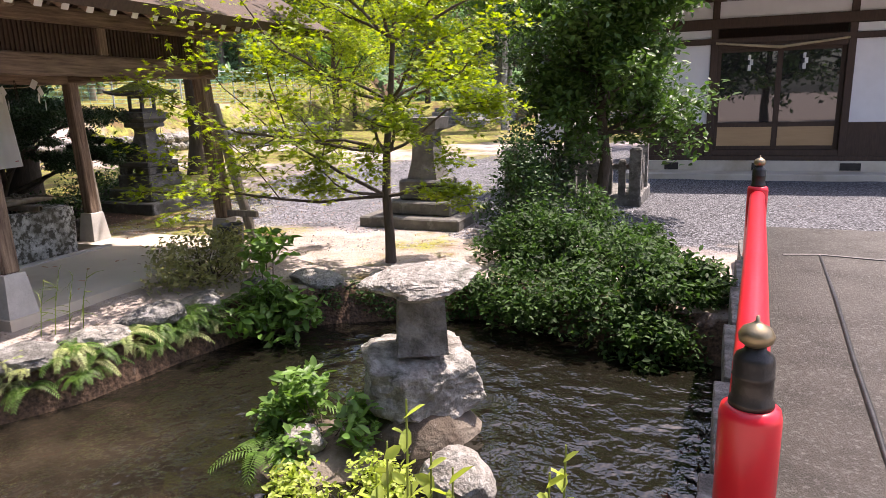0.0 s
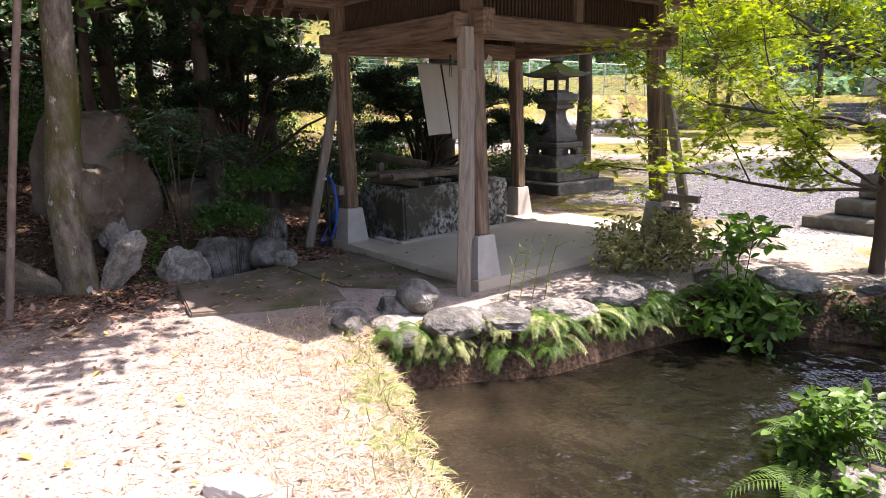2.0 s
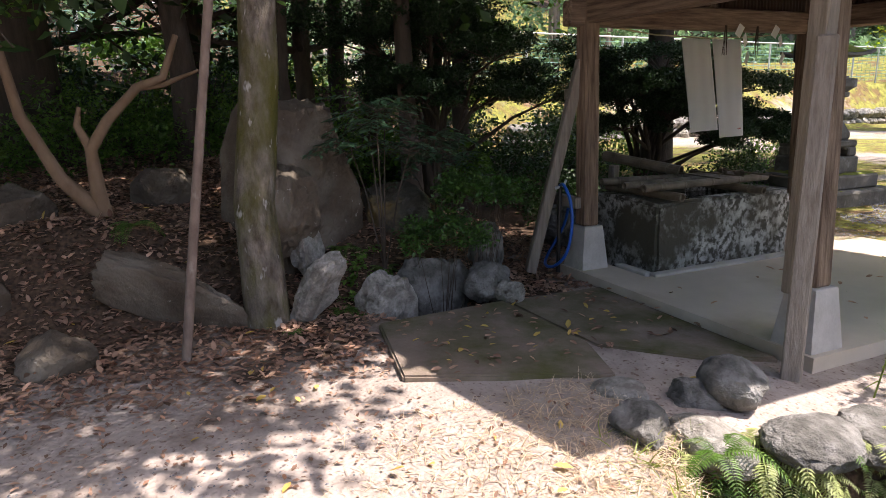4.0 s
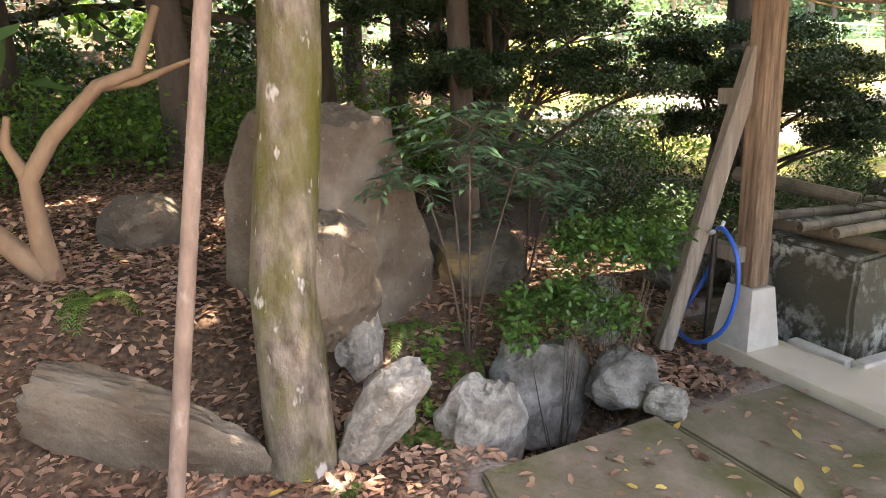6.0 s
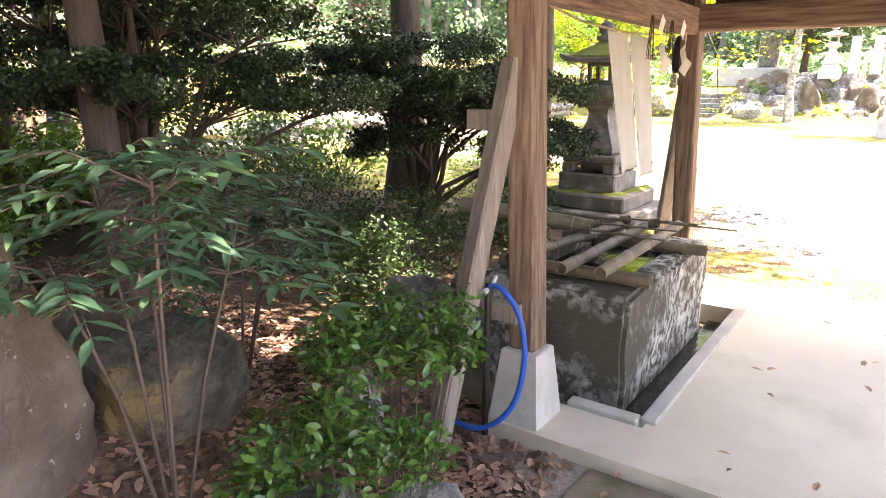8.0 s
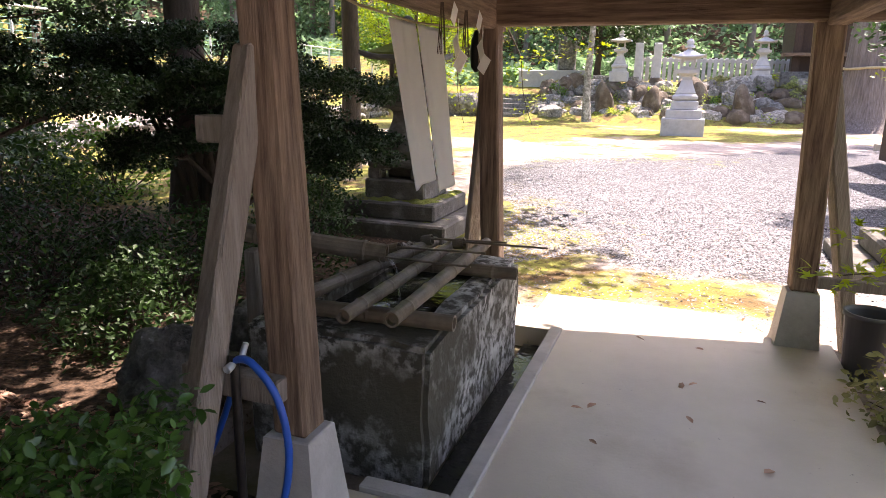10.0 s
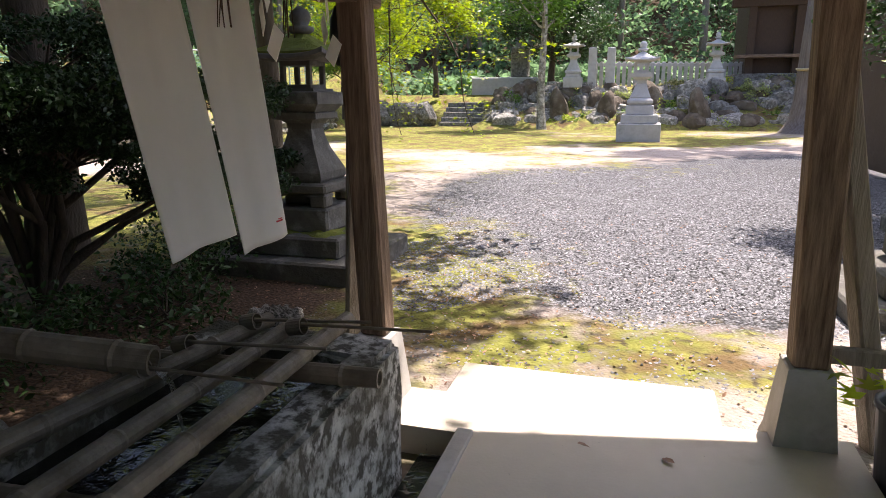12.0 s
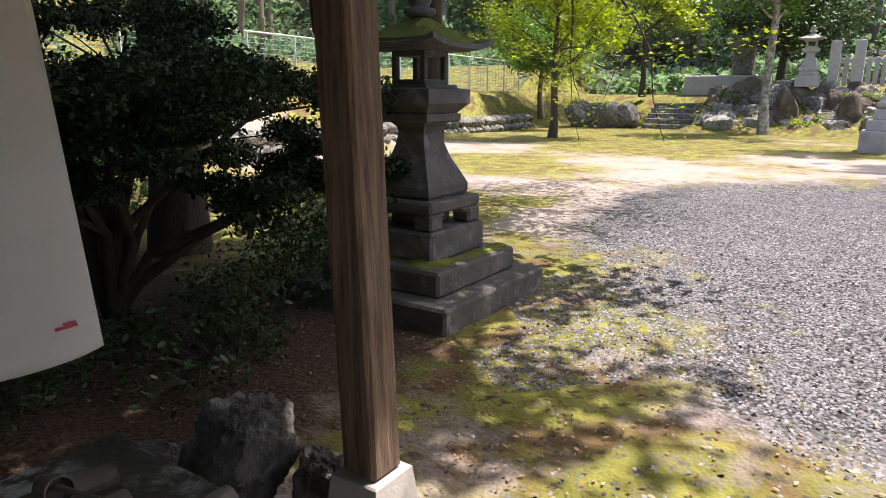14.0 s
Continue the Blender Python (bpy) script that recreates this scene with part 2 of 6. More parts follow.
def water_mat(name, deep, rough, wave, wscale, lit_mud=None):
    m = bpy.data.materials.new(name)
    m.use_nodes = True
    n, l = m.node_tree.nodes, m.node_tree.links
    b = n["Principled BSDF"]
    b.inputs["Base Color"].default_value = (*deep, 1)
    b.inputs["Roughness"].default_value, b.inputs["IOR"].default_value = rough, 1.33
    b.inputs["Specular IOR Level"].default_value = 0.5
    tc = n.new("ShaderNodeTexCoord")
    t = n.new("ShaderNodeTexNoise")
    t.inputs["Scale"].default_value, t.inputs["Detail"].default_value = wscale, 3.0
    l.new(tc.outputs["Object"], t.inputs["Vector"])
    bp = n.new("ShaderNodeBump")
    bp.inputs["Strength"].default_value, bp.inputs["Distance"].default_value = wave, 0.065
    l.new(t.outputs["Fac"], bp.inputs["Height"])
    l.new(bp.outputs[0], b.inputs["Normal"])
    if lit_mud:
        # silt coloured as sunlit about one spot, thinning in swirls to shade-dark water
        dist = n.new("ShaderNodeVectorMath")
        dist.operation = "DISTANCE"
        dist.inputs[1].default_value = (*lit_mud[0], 0)
        l.new(tc.outputs["Object"], dist.inputs[0])
        sw = n.new("ShaderNodeTexNoise")
        sw.inputs["Scale"].default_value, sw.inputs["Detail"].default_value, sw.inputs["Distortion"].default_value = 0.9, 4.0, 1.2
        l.new(tc.outputs["Object"], sw.inputs["Vector"])
        ad = n.new("ShaderNodeMath")
        ad.operation = "MULTIPLY_ADD"
        ad.inputs[1].default_value = -2.6
        l.new(sw.outputs["Fac"], ad.inputs[0])
        l.new(dist.outputs["Value"], ad.inputs[2])
        r = n.new("ShaderNodeMapRange")
        r.interpolation_type = "SMOOTHSTEP"
        r.inputs["From Min"].default_value, r.inputs["From Max"].default_value = lit_mud[1] - 1.3, lit_mud[2] - 1.3
        l.new(ad.outputs[0], r.inputs["Value"])
        x = n.new("ShaderNodeMix")
        x.data_type = "RGBA"
        l.new(r.outputs[0], x.inputs["Factor"])
        ca, cb = [i for i in x.inputs if i.type == "RGBA"]
        ca.default_value, cb.default_value = (*lit_mud[3], 1), (*deep, 1)
        l.new([o for o in x.outputs if o.type == "RGBA"][0], b.inputs["Base Color"])
    return m


# sunlit mud in the west and tree shade beyond, painted into the colour
M_WATER = water_mat("muddy_pond_water", (0.010, 0.009, 0.006), 0.012, 0.9, 5.0, lit_mud=((3.3, -1.6), -0.2, 1.7, (0.062, 0.047, 0.03)))
M_WATER.node_tree.nodes["Principled BSDF"].inputs["IOR"].default_value = 1.6
M_TROUGHWATER = water_mat("dark_still_water", (0.02, 0.022, 0.018), 0.03, 0.12, 14.0)
M_GLASS = water_mat("dark_window_glass", (0.02, 0.02, 0.02), 0.02, 0.01, 1.0)
M_GLASS.node_tree.nodes["Principled BSDF"].inputs["IOR"].default_value = 1.9


def ground_mat():
    """Gravel, moss, leaf litter and pale dust, laid out by the zone layer and broken up by noise."""
    m = bpy.data.materials.new("ground")
    m.use_nodes = True
    n, l = m.node_tree.nodes, m.node_tree.links
    b = n["Principled BSDF"]
    b.inputs["Roughness"].default_value = 0.95
    b.inputs["Specular IOR Level"].default_value = 0.2
    tc = n.new("ShaderNodeTexCoord")
    zone = n.new("ShaderNodeVertexColor")
    zone.layer_name = "zone"
    sep = n.new("ShaderNodeSeparateColor")
    l.new(zone.outputs["Color"], sep.inputs[0])

    def nz(sc, det=6.0):
        t = n.new("ShaderNodeTexNoise")
        t.inputs["Scale"].default_value, t.inputs["Detail"].default_value = sc, det
        l.new(tc.outputs["Object"], t.inputs["Vector"])
        return t.outputs["Fac"]

    def mathn(op, a, c):
        x = n.new("ShaderNodeMath")
        x.operation = op
        for i, v in enumerate((a, c)):
            if isinstance(v, float):
                x.inputs[i].default_value = v
            else:
                l.new(v, x.inputs[i])
        return x.outputs[0]

    def ramp(fac, lo, hi):
        r = n.new("ShaderNodeMapRange")
        r.inputs["From Min"].default_value, r.inputs["From Max"].default_value = lo, hi
        l.new(fac, r.inputs["Value"])
        return r.outputs[0]

    def mix(fac, a, c):
        x = n.new("ShaderNodeMix")
        x.data_type = "RGBA"
        l.new(fac, x.inputs["Factor"])
        for sock, v in (("A", a), ("B", c)):
            s = [i for i in x.inputs if i.name == sock and i.type == "RGBA"][0]
            if isinstance(v, tuple):
                s.default_value = (*v, 1)
            else:
                l.new(v, s)
        return [o for o in x.outputs if o.type == "RGBA"][0]

    big, mid, fine = nz(0.9), nz(5.0), nz(38.0, 4.0)
    vor = n.new("ShaderNodeTexVoronoi")
    vor.inputs["Scale"].default_value = 40.0
    l.new(tc.outputs["Object"], vor.inputs["Vector"])
    sepv = n.new("ShaderNodeSeparateColor")
    l.new(vor.outputs["Color"], sepv.inputs[0])
    gravel = mix(ramp(sepv.outputs[0], 0.0, 1.0), (0.05, 0.05, 0.054), (0.27, 0.27, 0.28))
    gravel = mix(ramp(vor.outputs["Distance"], 0.35, 0.75), gravel, (0.03, 0.029, 0.028))
    moss = mix(ramp(mid, 0.3, 0.7), (0.115, 0.125, 0.022), (0.30, 0.29, 0.07))
    moss = mix(ramp(nz(2.1), 0.47, 0.62), moss, (0.15, 0.10, 0.045))
    moss = mix(ramp(nz(11.0), 0.56, 0.68), moss, (0.07, 0.055, 0.03))
    litter = mix(ramp(fine, 0.35, 0.65), (0.045, 0.030, 0.020), (0.13, 0.082, 0.052))
    dust = mix(ramp(mid, 0.3, 0.7), (0.30, 0.25, 0.21), (0.46, 0.395, 0.345))
    dust = mix(ramp(fine, 0.58, 0.70), dust, (0.17, 0.115, 0.085))

    def edge(ch, w=0.35):
        return ramp(mathn("ADD", ch, mathn("MULTIPLY", mathn("SUBTRACT", mathn("ADD", mathn("MULTIPLY", big, 0.5), mathn("MULTIPLY", mid, 0.5)), 0.5), 2.2)), 0.5 - w / 2, 0.5 + w / 2)

    col = mix(edge(sep.outputs[0], 0.5), dust, gravel)
    col = mix(edge(sep.outputs[1]), col, moss)
    col = mix(edge(sep.outputs[2]), col, litter)
    l.new(col, b.inputs["Base Color"])
    bp = n.new("ShaderNodeBump")
    bp.inputs["Strength"].default_value, bp.inputs["Distance"].default_value = 0.45, 0.02
    l.new(mathn("ADD", fine, mathn("MULTIPLY", vor.outputs["Distance"], -0.9)), bp.inputs["Height"])
    l.new(bp.outputs[0], b.inputs["Normal"])
    return m


M_GROUND = ground_mat()


# ---- builders ----
BASE = {}


def thing(name, label, category, group="", at=(0, 0, 0), kind="", base=None):
    """A thing's base: an Empty that carries its parts."""
    ob = new(name)
    ob.location = at
    if base is not None:            # parts given in the world's coordinates
        ob.location = base
        BASE[ob.name] = Vector(base)
    return tagged(ob, label, category, group, kind)


def link(name, me, material, parent=None, label="", smooth=False):
    if material and not me.materials:
        me.materials.append(material)
    if smooth:
        me.polygons.foreach_set("use_smooth", [True] * len(me.polygons))
    ob = new(name, me)
    if parent:
        ob.parent = parent
        ob.location = -BASE.get(parent.name, Vector())
    if label:
        ob["label"] = label
    return ob


def part(name, bm, material, parent=None, label="", smooth=False):
    me = bpy.data.meshes.new(name)
    bm.normal_update()
    bm.to_mesh(me)
    bm.free()
    return link(name, me, material, parent, label, smooth)


def boxed(boxes, bevel=0.008, m=None):
    """Bevelled boxes (x0, x1, y0, y1, z0, z1) in one bmesh."""
    bm = bmesh.new()
    for x0, x1, y0, y1, z0, z1 in boxes:
        r = bmesh.ops.create_cube(bm, size=1.0)
        for v in r["verts"]:
            v.co = Vector((x0 + (v.co.x + 0.5) * (x1 - x0), y0 + (v.co.y + 0.5) * (y1 - y0), z0 + (v.co.z + 0.5) * (z1 - z0)))
    if bevel:
        bmesh.ops.bevel(bm, geom=bm.edges[:], offset=bevel, segments=1, affect="EDGES")
    if m:
        bm.transform(m)
    return bm


def bar(a, b, w, h, bevel=0.008):
    """A squared timber from a to b."""
    a, b = Vector(a), Vector(b)
    d = b - a
    bm = boxed([(-w / 2, w / 2, -h / 2, h / 2, 0, d.length)], bevel)
    bm.transform(Matrix.Translation(a) @ d.to_track_quat("Z", "Y").to_matrix().to_4x4())
    return bm


def lathe(profile, seg=24, square=False, turn=0.0):
    """A turned body from (radius, height) pairs; square: four-sided, radius to the side's middle."""
    bm = bmesh.new()
    seg = 4 if square else seg
    k = math.sqrt(2) if square else 1.0
    rings = []
    for r, z in profile:
        rings.append([bm.verts.new((r * k * math.cos(turn + 2 * math.pi * (i + 0.5) / seg), r * k * math.sin(turn + 2 * math.pi * (i + 0.5) / seg), z)) for i in range(seg)])
    for p, q in zip(rings, rings[1:]):
        for i in range(seg):
            bm.faces.new((p[i], p[(i + 1) % seg], q[(i + 1) % seg], q[i]))
    bm.faces.new(rings[0][::-1])
    bm.faces.new(rings[-1])
    return bm


class Geo:
    """Gathers plain vertices and faces, for meshes of many small pieces."""

    def __init__(self):
        self.v, self.f, self.n = [], [], 0

    def add(self, v, f):
        self.v.append(np.asarray(v, float))
        self.f.append(np.asarray(f, int) + self.n)
        self.n += len(v)

    def mesh(self, name):
        me = bpy.data.meshes.new(name)
        v = np.concatenate(self.v)
        me.vertices.add(len(v))
        me.vertices.foreach_set("co", v.ravel())
        loops = np.concatenate([f.ravel() for f in self.f])
        sizes = np.concatenate([np.full(len(f), f.shape[1]) for f in self.f])
        me.loops.add(len(loops))
        me.loops.foreach_set("vertex_index", loops)
        me.polygons.add(len(sizes))
        me.polygons.foreach_set("loop_start", np.concatenate([[0], np.cumsum(sizes)[:-1]]))
        me.update(calc_edges=True)
        return me


def tube(geo, pts, radii, seg=8):
    """A tapering limb along points."""
    pts = [Vector(p) for p in pts]
    vs = []
    side = Vector((1, 0.13, 0.07))
    for i, p in enumerate(pts):
        d = (pts[min(i + 1, len(pts) - 1)] - pts[max(i - 1, 0)]).normalized()
        u = (side - d * side.dot(d)).normalized()
        w = d.cross(u)
        side = u
        for k in range(seg):
            a = 2 * math.pi * k / seg
            vs.append(p + (u * math.cos(a) + w * math.sin(a)) * radii[i])
    fs = [(i * seg + k, i * seg + (k + 1) % seg, (i + 1) * seg + (k + 1) % seg, (i + 1) * seg + k) for i in range(len(pts) - 1) for k in range(seg)]
    geo.add([tuple(v) for v in vs], fs)
    tip = len(pts) - 1
    geo.add([tuple(v) for v in vs[tip * seg:]] + [tuple(pts[-1])], [(k, (k + 1) % seg, seg) for k in range(seg)])


# leaf outlines: vertices (along, across, lift) and triangles
OVAL = (np.array([(0, 0, 0), (0.35, 0.24, 0.05), (0.75, 0.19, 0.02), (1, 0, -0.08), (0.75, -0.19, 0.02), (0.35, -0.24, 0.05)]) - (0.1, 0, 0), [(0, 3, 2), (0, 2, 1), (0, 4, 3), (0, 5, 4)])
LEAFLET = (np.array([(0, 0, 0), (0.3, 0.13, 0.03), (0.6, 0.12, 0.0), (1, 0, -0.12), (0.6, -0.12, 0.0), (0.3, -0.13, 0.03)]), [(0, 3, 2), (0, 2, 1), (0, 4, 3), (0, 5, 4)])
STAR = (np.array([(0, 0, 0), (0.25, 0.45, -0.05), (0.32, 0.14, 0), (0.72, 0.40, -0.05), (0.5, 0.09, 0), (1.05, 0, -0.08), (0.5, -0.09, 0), (0.72, -0.40, -0.05), (0.32, -0.14, 0), (0.25, -0.45, -0.05)]),
        [(0, 2, 1), (0, 4, 2), (2, 4, 3), (0, 6, 4), (4, 6, 5), (0, 8, 6), (6, 8, 7), (0, 9, 8)])
DIAMOND = (np.array([(0, 0, 0), (0.5, 0.30, 0.05), (1, 0, -0.06), (0.5, -0.30, 0.05)]), [(0, 2, 1), (0, 3, 2)])
BLADE = (np.array([(0, 0.03, 0), (0, -0.03, 0), (0.5, -0.022, 0.1), (0.5, 0.022, 0.1), (1, 0, -0.06)]), [(0, 1, 2), (0, 2, 3), (3, 2, 4)])


def leaves(geo, at, size, shape, rng, flat=0.6, along=None, spread=1.0):
    """Sets one leaf at each place. flat: how level the leaves lie; along: the way that they point."""
    at = np.asarray(at, float)
    n = len(at)
    if n == 0:
        return
    lv, lf = shape
    x = rng.normal(size=(n, 3))
    x[:, 2] *= (1 - flat) + 0.15
    if along is not None:
        x = x * spread + np.asarray(along) * 1.6
    x /= np.linalg.norm(x, axis=1)[:, None] + 1e-9
    up = rng.normal(size=(n, 3)) * (1 - flat) + np.array([0, 0, 1.0])
    y = np.cross(up, x)
    y /= np.linalg.norm(y, axis=1)[:, None] + 1e-9
    z = np.cross(x, y)
    s = (size * rng.uniform(0.6, 1.35, n))[:, None, None]
    v = at[:, None, :] + s * (lv[None, :, 0:1] * x[:, None, :] + lv[None, :, 1:2] * y[:, None, :] + lv[None, :, 2:3] * z[:, None, :])
    k = len(lv)
    f = (np.arange(n)[:, None, None] * k + np.array(lf)[None]).reshape(-1, 3)
    geo.add(v.reshape(-1, 3), f)


def clumps(rng, centres, radius, count, squash=0.6):
    """Leaf places scattered about centres, denser to the outside."""
    c = np.asarray(centres, float)
    p = rng.normal(size=(len(c), count, 3))
    p /= np.linalg.norm(p, axis=2)[..., None] + 1e-9
    p *= (rng.uniform(0.15, 1.0, (len(c), count, 1)) ** 0.5) * radius
    p[..., 2] *= squash
    return (c[:, None, :] + p).reshape(-1, 3)


def limbs(geo, rng, start, way, length, radius, depth, tips, bend=0.25, fork=3, lift=0.15, shrink=0.68, seg=7):
    """Branches on; the ends of the finest twigs go into tips."""
    p, d = Vector(start), Vector(way).normalized()
    pts, rad = [p.copy()], [radius]
    steps = 4
    for i in range(steps):
        d = (d + Vector(rng.normal(size=3)) * bend * 0.5 + Vector((0, 0, lift * 0.3))).normalized()
        p = p + d * (length / steps)
        pts.append(p.copy())
        rad.append(radius * (1 - 0.45 * (i + 1) / steps))
        if depth <= 1:
            tips.append(tuple(p))
    tube(geo, pts, rad, max(4, seg))
    if depth <= 0:
        return
    for k in range(fork):
        q = pts[-1] if k == 0 else pts[int(rng.integers(2, steps + 1))]
        e = (d + Vector(rng.normal(size=3)) * (0.35 if k == 0 else 0.85) + Vector((0, 0, lift * (0.4 if k else 1)))).normalized()
        limbs(geo, rng, q, e, length * shrink * rng.uniform(0.8, 1.15), rad[-1] * (0.85 if k == 0 else 0.65), depth - 1, tips, bend, fork, lift, shrink, seg - 1)


def tree(name, label, base, height, trunk_r, bark, leaf, seed, first=0.45, reach=1.5, forks=4, depth=2, size=0.08, shape=OVAL, per=14, cloud=0.3, flat=0.5, lean=(0, 0), squash=0.7, group="", flare=1.35, level=0.2, ring=14, ways=()):
    rng = np.random.default_rng(seed)
    t = thing(name, label, "tree", group, base=base)
    g, tips = Geo(), []
    b = Vector(base)
    n = 8
    pts = [b + Vector((lean[0] * i / n + 0.06 * math.sin(i * 1.3 + seed), lean[1] * i / n + 0.06 * math.cos(i * 1.7 + seed), height * i / n - (0.1 if i == 0 else 0))) for i in range(n + 1)]
    rad = [trunk_r * (flare if i == 0 else 1) * (1 - 0.6 * i / n) for i in range(n + 1)]
    foot_pts, foot_rad = [], []
    if flare > 1.5:             # the root flare hollows out quickly
        for u in (0.0, 0.1, 0.25, 0.5):
            foot_pts.append(pts[0].lerp(pts[1], u))
            foot_rad.append(trunk_r * (1 + (flare - 1) * (1 - u) ** 6))
    tube(g, (foot_pts + pts[1:]) if foot_pts else pts, (foot_rad + rad[1:]) if foot_pts else rad, ring)
    for i in range(n + 1):
        if i / n < first:
            continue
        for k in range(forks):
            a = rng.uniform(0, 2 * math.pi)
            limbs(g, rng, pts[i], (math.cos(a), math.sin(a), level + 0.3 * rng.uniform()), reach * rng.uniform(0.6, 1.1) * (1.15 - 0.5 * i / n), rad[i] * 0.45, depth, tips)
    for i, way, ln in ways:
        limbs(g, rng, pts[i], way, ln, rad[i] * 0.5, depth, tips, bend=0.16, fork=4, lift=0.05)
    link("trunk", g.mesh("trunk"), bark, t, smooth=True)
    lg = Geo()
    leaves(lg, clumps(rng, tips, cloud, per, squash), size, shape, rng, flat)
    link("crown", lg.mesh("crown"), leaf, t)
    return t


def bush(name, label, centre, radii, count, size, leaf, seed, shape=OVAL, flat=0.4, stems=9, bark=None, group="", category="shrub", outer=0.55, lift=0.0):
    """A shrub: stems from its foot and leaves in uneven clumps."""
    rng = np.random.default_rng(seed)
    t = thing(name, label, category, group, base=centre)
    cx, cy, z0 = centre
    rx, ry, rz = radii
    k = max(6, count // 60)
    d = rng.normal(size=(k, 3))
    d[:, 2] = np.abs(d[:, 2]) * 0.9 + 0.05
    d /= np.linalg.norm(d, axis=1)[:, None]
    d *= rng.uniform(outer, 1.0, (k, 1))
    c = np.array([cx, cy, z0 + lift]) + d * np.array([rx, ry, rz])
    g = Geo()
    for i in range(min(stems * 3, k)):
        e = c[i]
        m0 = (np.array([cx, cy, z0]) * 0.55 + e * 0.45) + rng.normal(size=3) * 0.05 * rx
        r0 = 0.0055 * (rx + rz) + 0.002
        tube(g, [(cx + rng.normal() * 0.1 * rx, cy + rng.normal() * 0.1 * ry, z0 - 0.03), tuple(m0), tuple(e)], [r0, r0 * 0.6, r0 * 0.25], 5)
    link("stem", g.mesh("stem"), bark or M_BARK_DARK, t)
    lg = Geo()
    leaves(lg, clumps(rng, c, 0.33 * (rx + ry + rz) / 3, max(3, count // k), 0.8), size, shape, rng, flat)
    link("foliage", lg.mesh("foliage"), leaf, t)
    return t


def rock_mesh(size, seed, fine=4, rough=0.06, planes=9, blocky=False, skew=0.13):
    """An angular boulder: a ball cut by random planes, with a rough skin."""
    rng = np.random.default_rng(seed)
    nrm = rng.normal(size=(planes, 3))
    nrm /= np.linalg.norm(nrm, axis=1)[:, None]
    h = rng.uniform(0.62, 0.95, planes)
    if blocky:
        six = np.array([(1, 0, 0), (-1, 0, 0), (0, 1, 0), (0, -1, 0), (0, 0, 1), (0, 0, -1)]) + rng.normal(size=(6, 3)) * skew
        nrm[:6], h[:6] = six / np.linalg.norm(six, axis=1)[:, None], rng.uniform(0.66, 0.76, 6)
    bm = bmesh.new()
    bmesh.ops.create_icosphere(bm, subdivisions=fine, radius=1.0)
    off = Vector(rng.uniform(-50, 50, 3))
    for v in bm.verts:
        d = v.co.normalized()
        r = 1.0
        for q, hh in zip(nrm, h):
            c = d.x * q[0] + d.y * q[1] + d.z * q[2]
            if c > 0.05:
                r = min(r, hh / c)
        r += rough * (noise.noise(d * 2.2 + off) + 0.6 * noise.noise(d * 5.5 + off) + 0.45 * (0.5 - abs(noise.noise(d * 9 + off))) + 0.25 * noise.noise(d * 19 + off))
        v.co = Vector((d.x * r * size[0], d.y * r * size[1], d.z * r * size[2]))
    return bm


def rock(name, label, at, size, seed, material, turn=(0, 0, 0), fine=4, rough=0.08, group="", category="rock", planes=9, blocky=False, skew=0.13):
    ob = part(name, rock_mesh(size, seed, fine, rough, planes, blocky, skew), material, smooth=True)
    ob.data.set_sharp_from_angle(angle=radians(24))
    ob.matrix_world = pose(*at, *turn)
    return tagged(ob, label, category, group)


# ---- ground and pond ----
POND = [(2.45, -1.35), (2.75, -0.75), (3.0, -0.3), (3.1, 0.5), (3.25, 1.1), (3.75, 1.7), (4.6, 2.15), (5.3, 2.35), (6.5, 2.0), (7.2, 1.8), (9.6, 1.8),
        (9.6, -2.2), (7.0, -2.3), (5.5, -2.35), (3.84, -1.95), (3.04, -1.55)]


def pond_distance(x, y):
    """Distance to the pond's edge, negative inside."""
    best = np.full(x.shape, 1e9)
    inside = np.zeros(x.shape, bool)
    for (ax, ay), (bx, by) in zip(POND, POND[1:] + POND[:1]):
        dx, dy = bx - ax, by - ay
        t = np.clip(((x - ax) * dx + (y - ay) * dy) / (dx * dx + dy * dy), 0, 1)
        best = np.minimum(best, np.hypot(x - ax - t * dx, y - ay - t * dy))
        cross = ((ay > y) != (by > y)) & (x < (bx - ax) * (y - ay) / (by - ay + 1e-12) + ax)
        inside ^= cross
    return np.where(inside, -best, best)


def ease(v, a, b):
    t = np.clip((v - a) / (b - a), 0, 1)
    return t * t * (3 - 2 * t)


def ripple(x, y, k, a):
    return a * (np.sin(x * k + 1.3 * np.sin(y * k * 0.7)) * np.cos(y * k * 0.9 + 1.1 * np.sin(x * k * 0.6)))


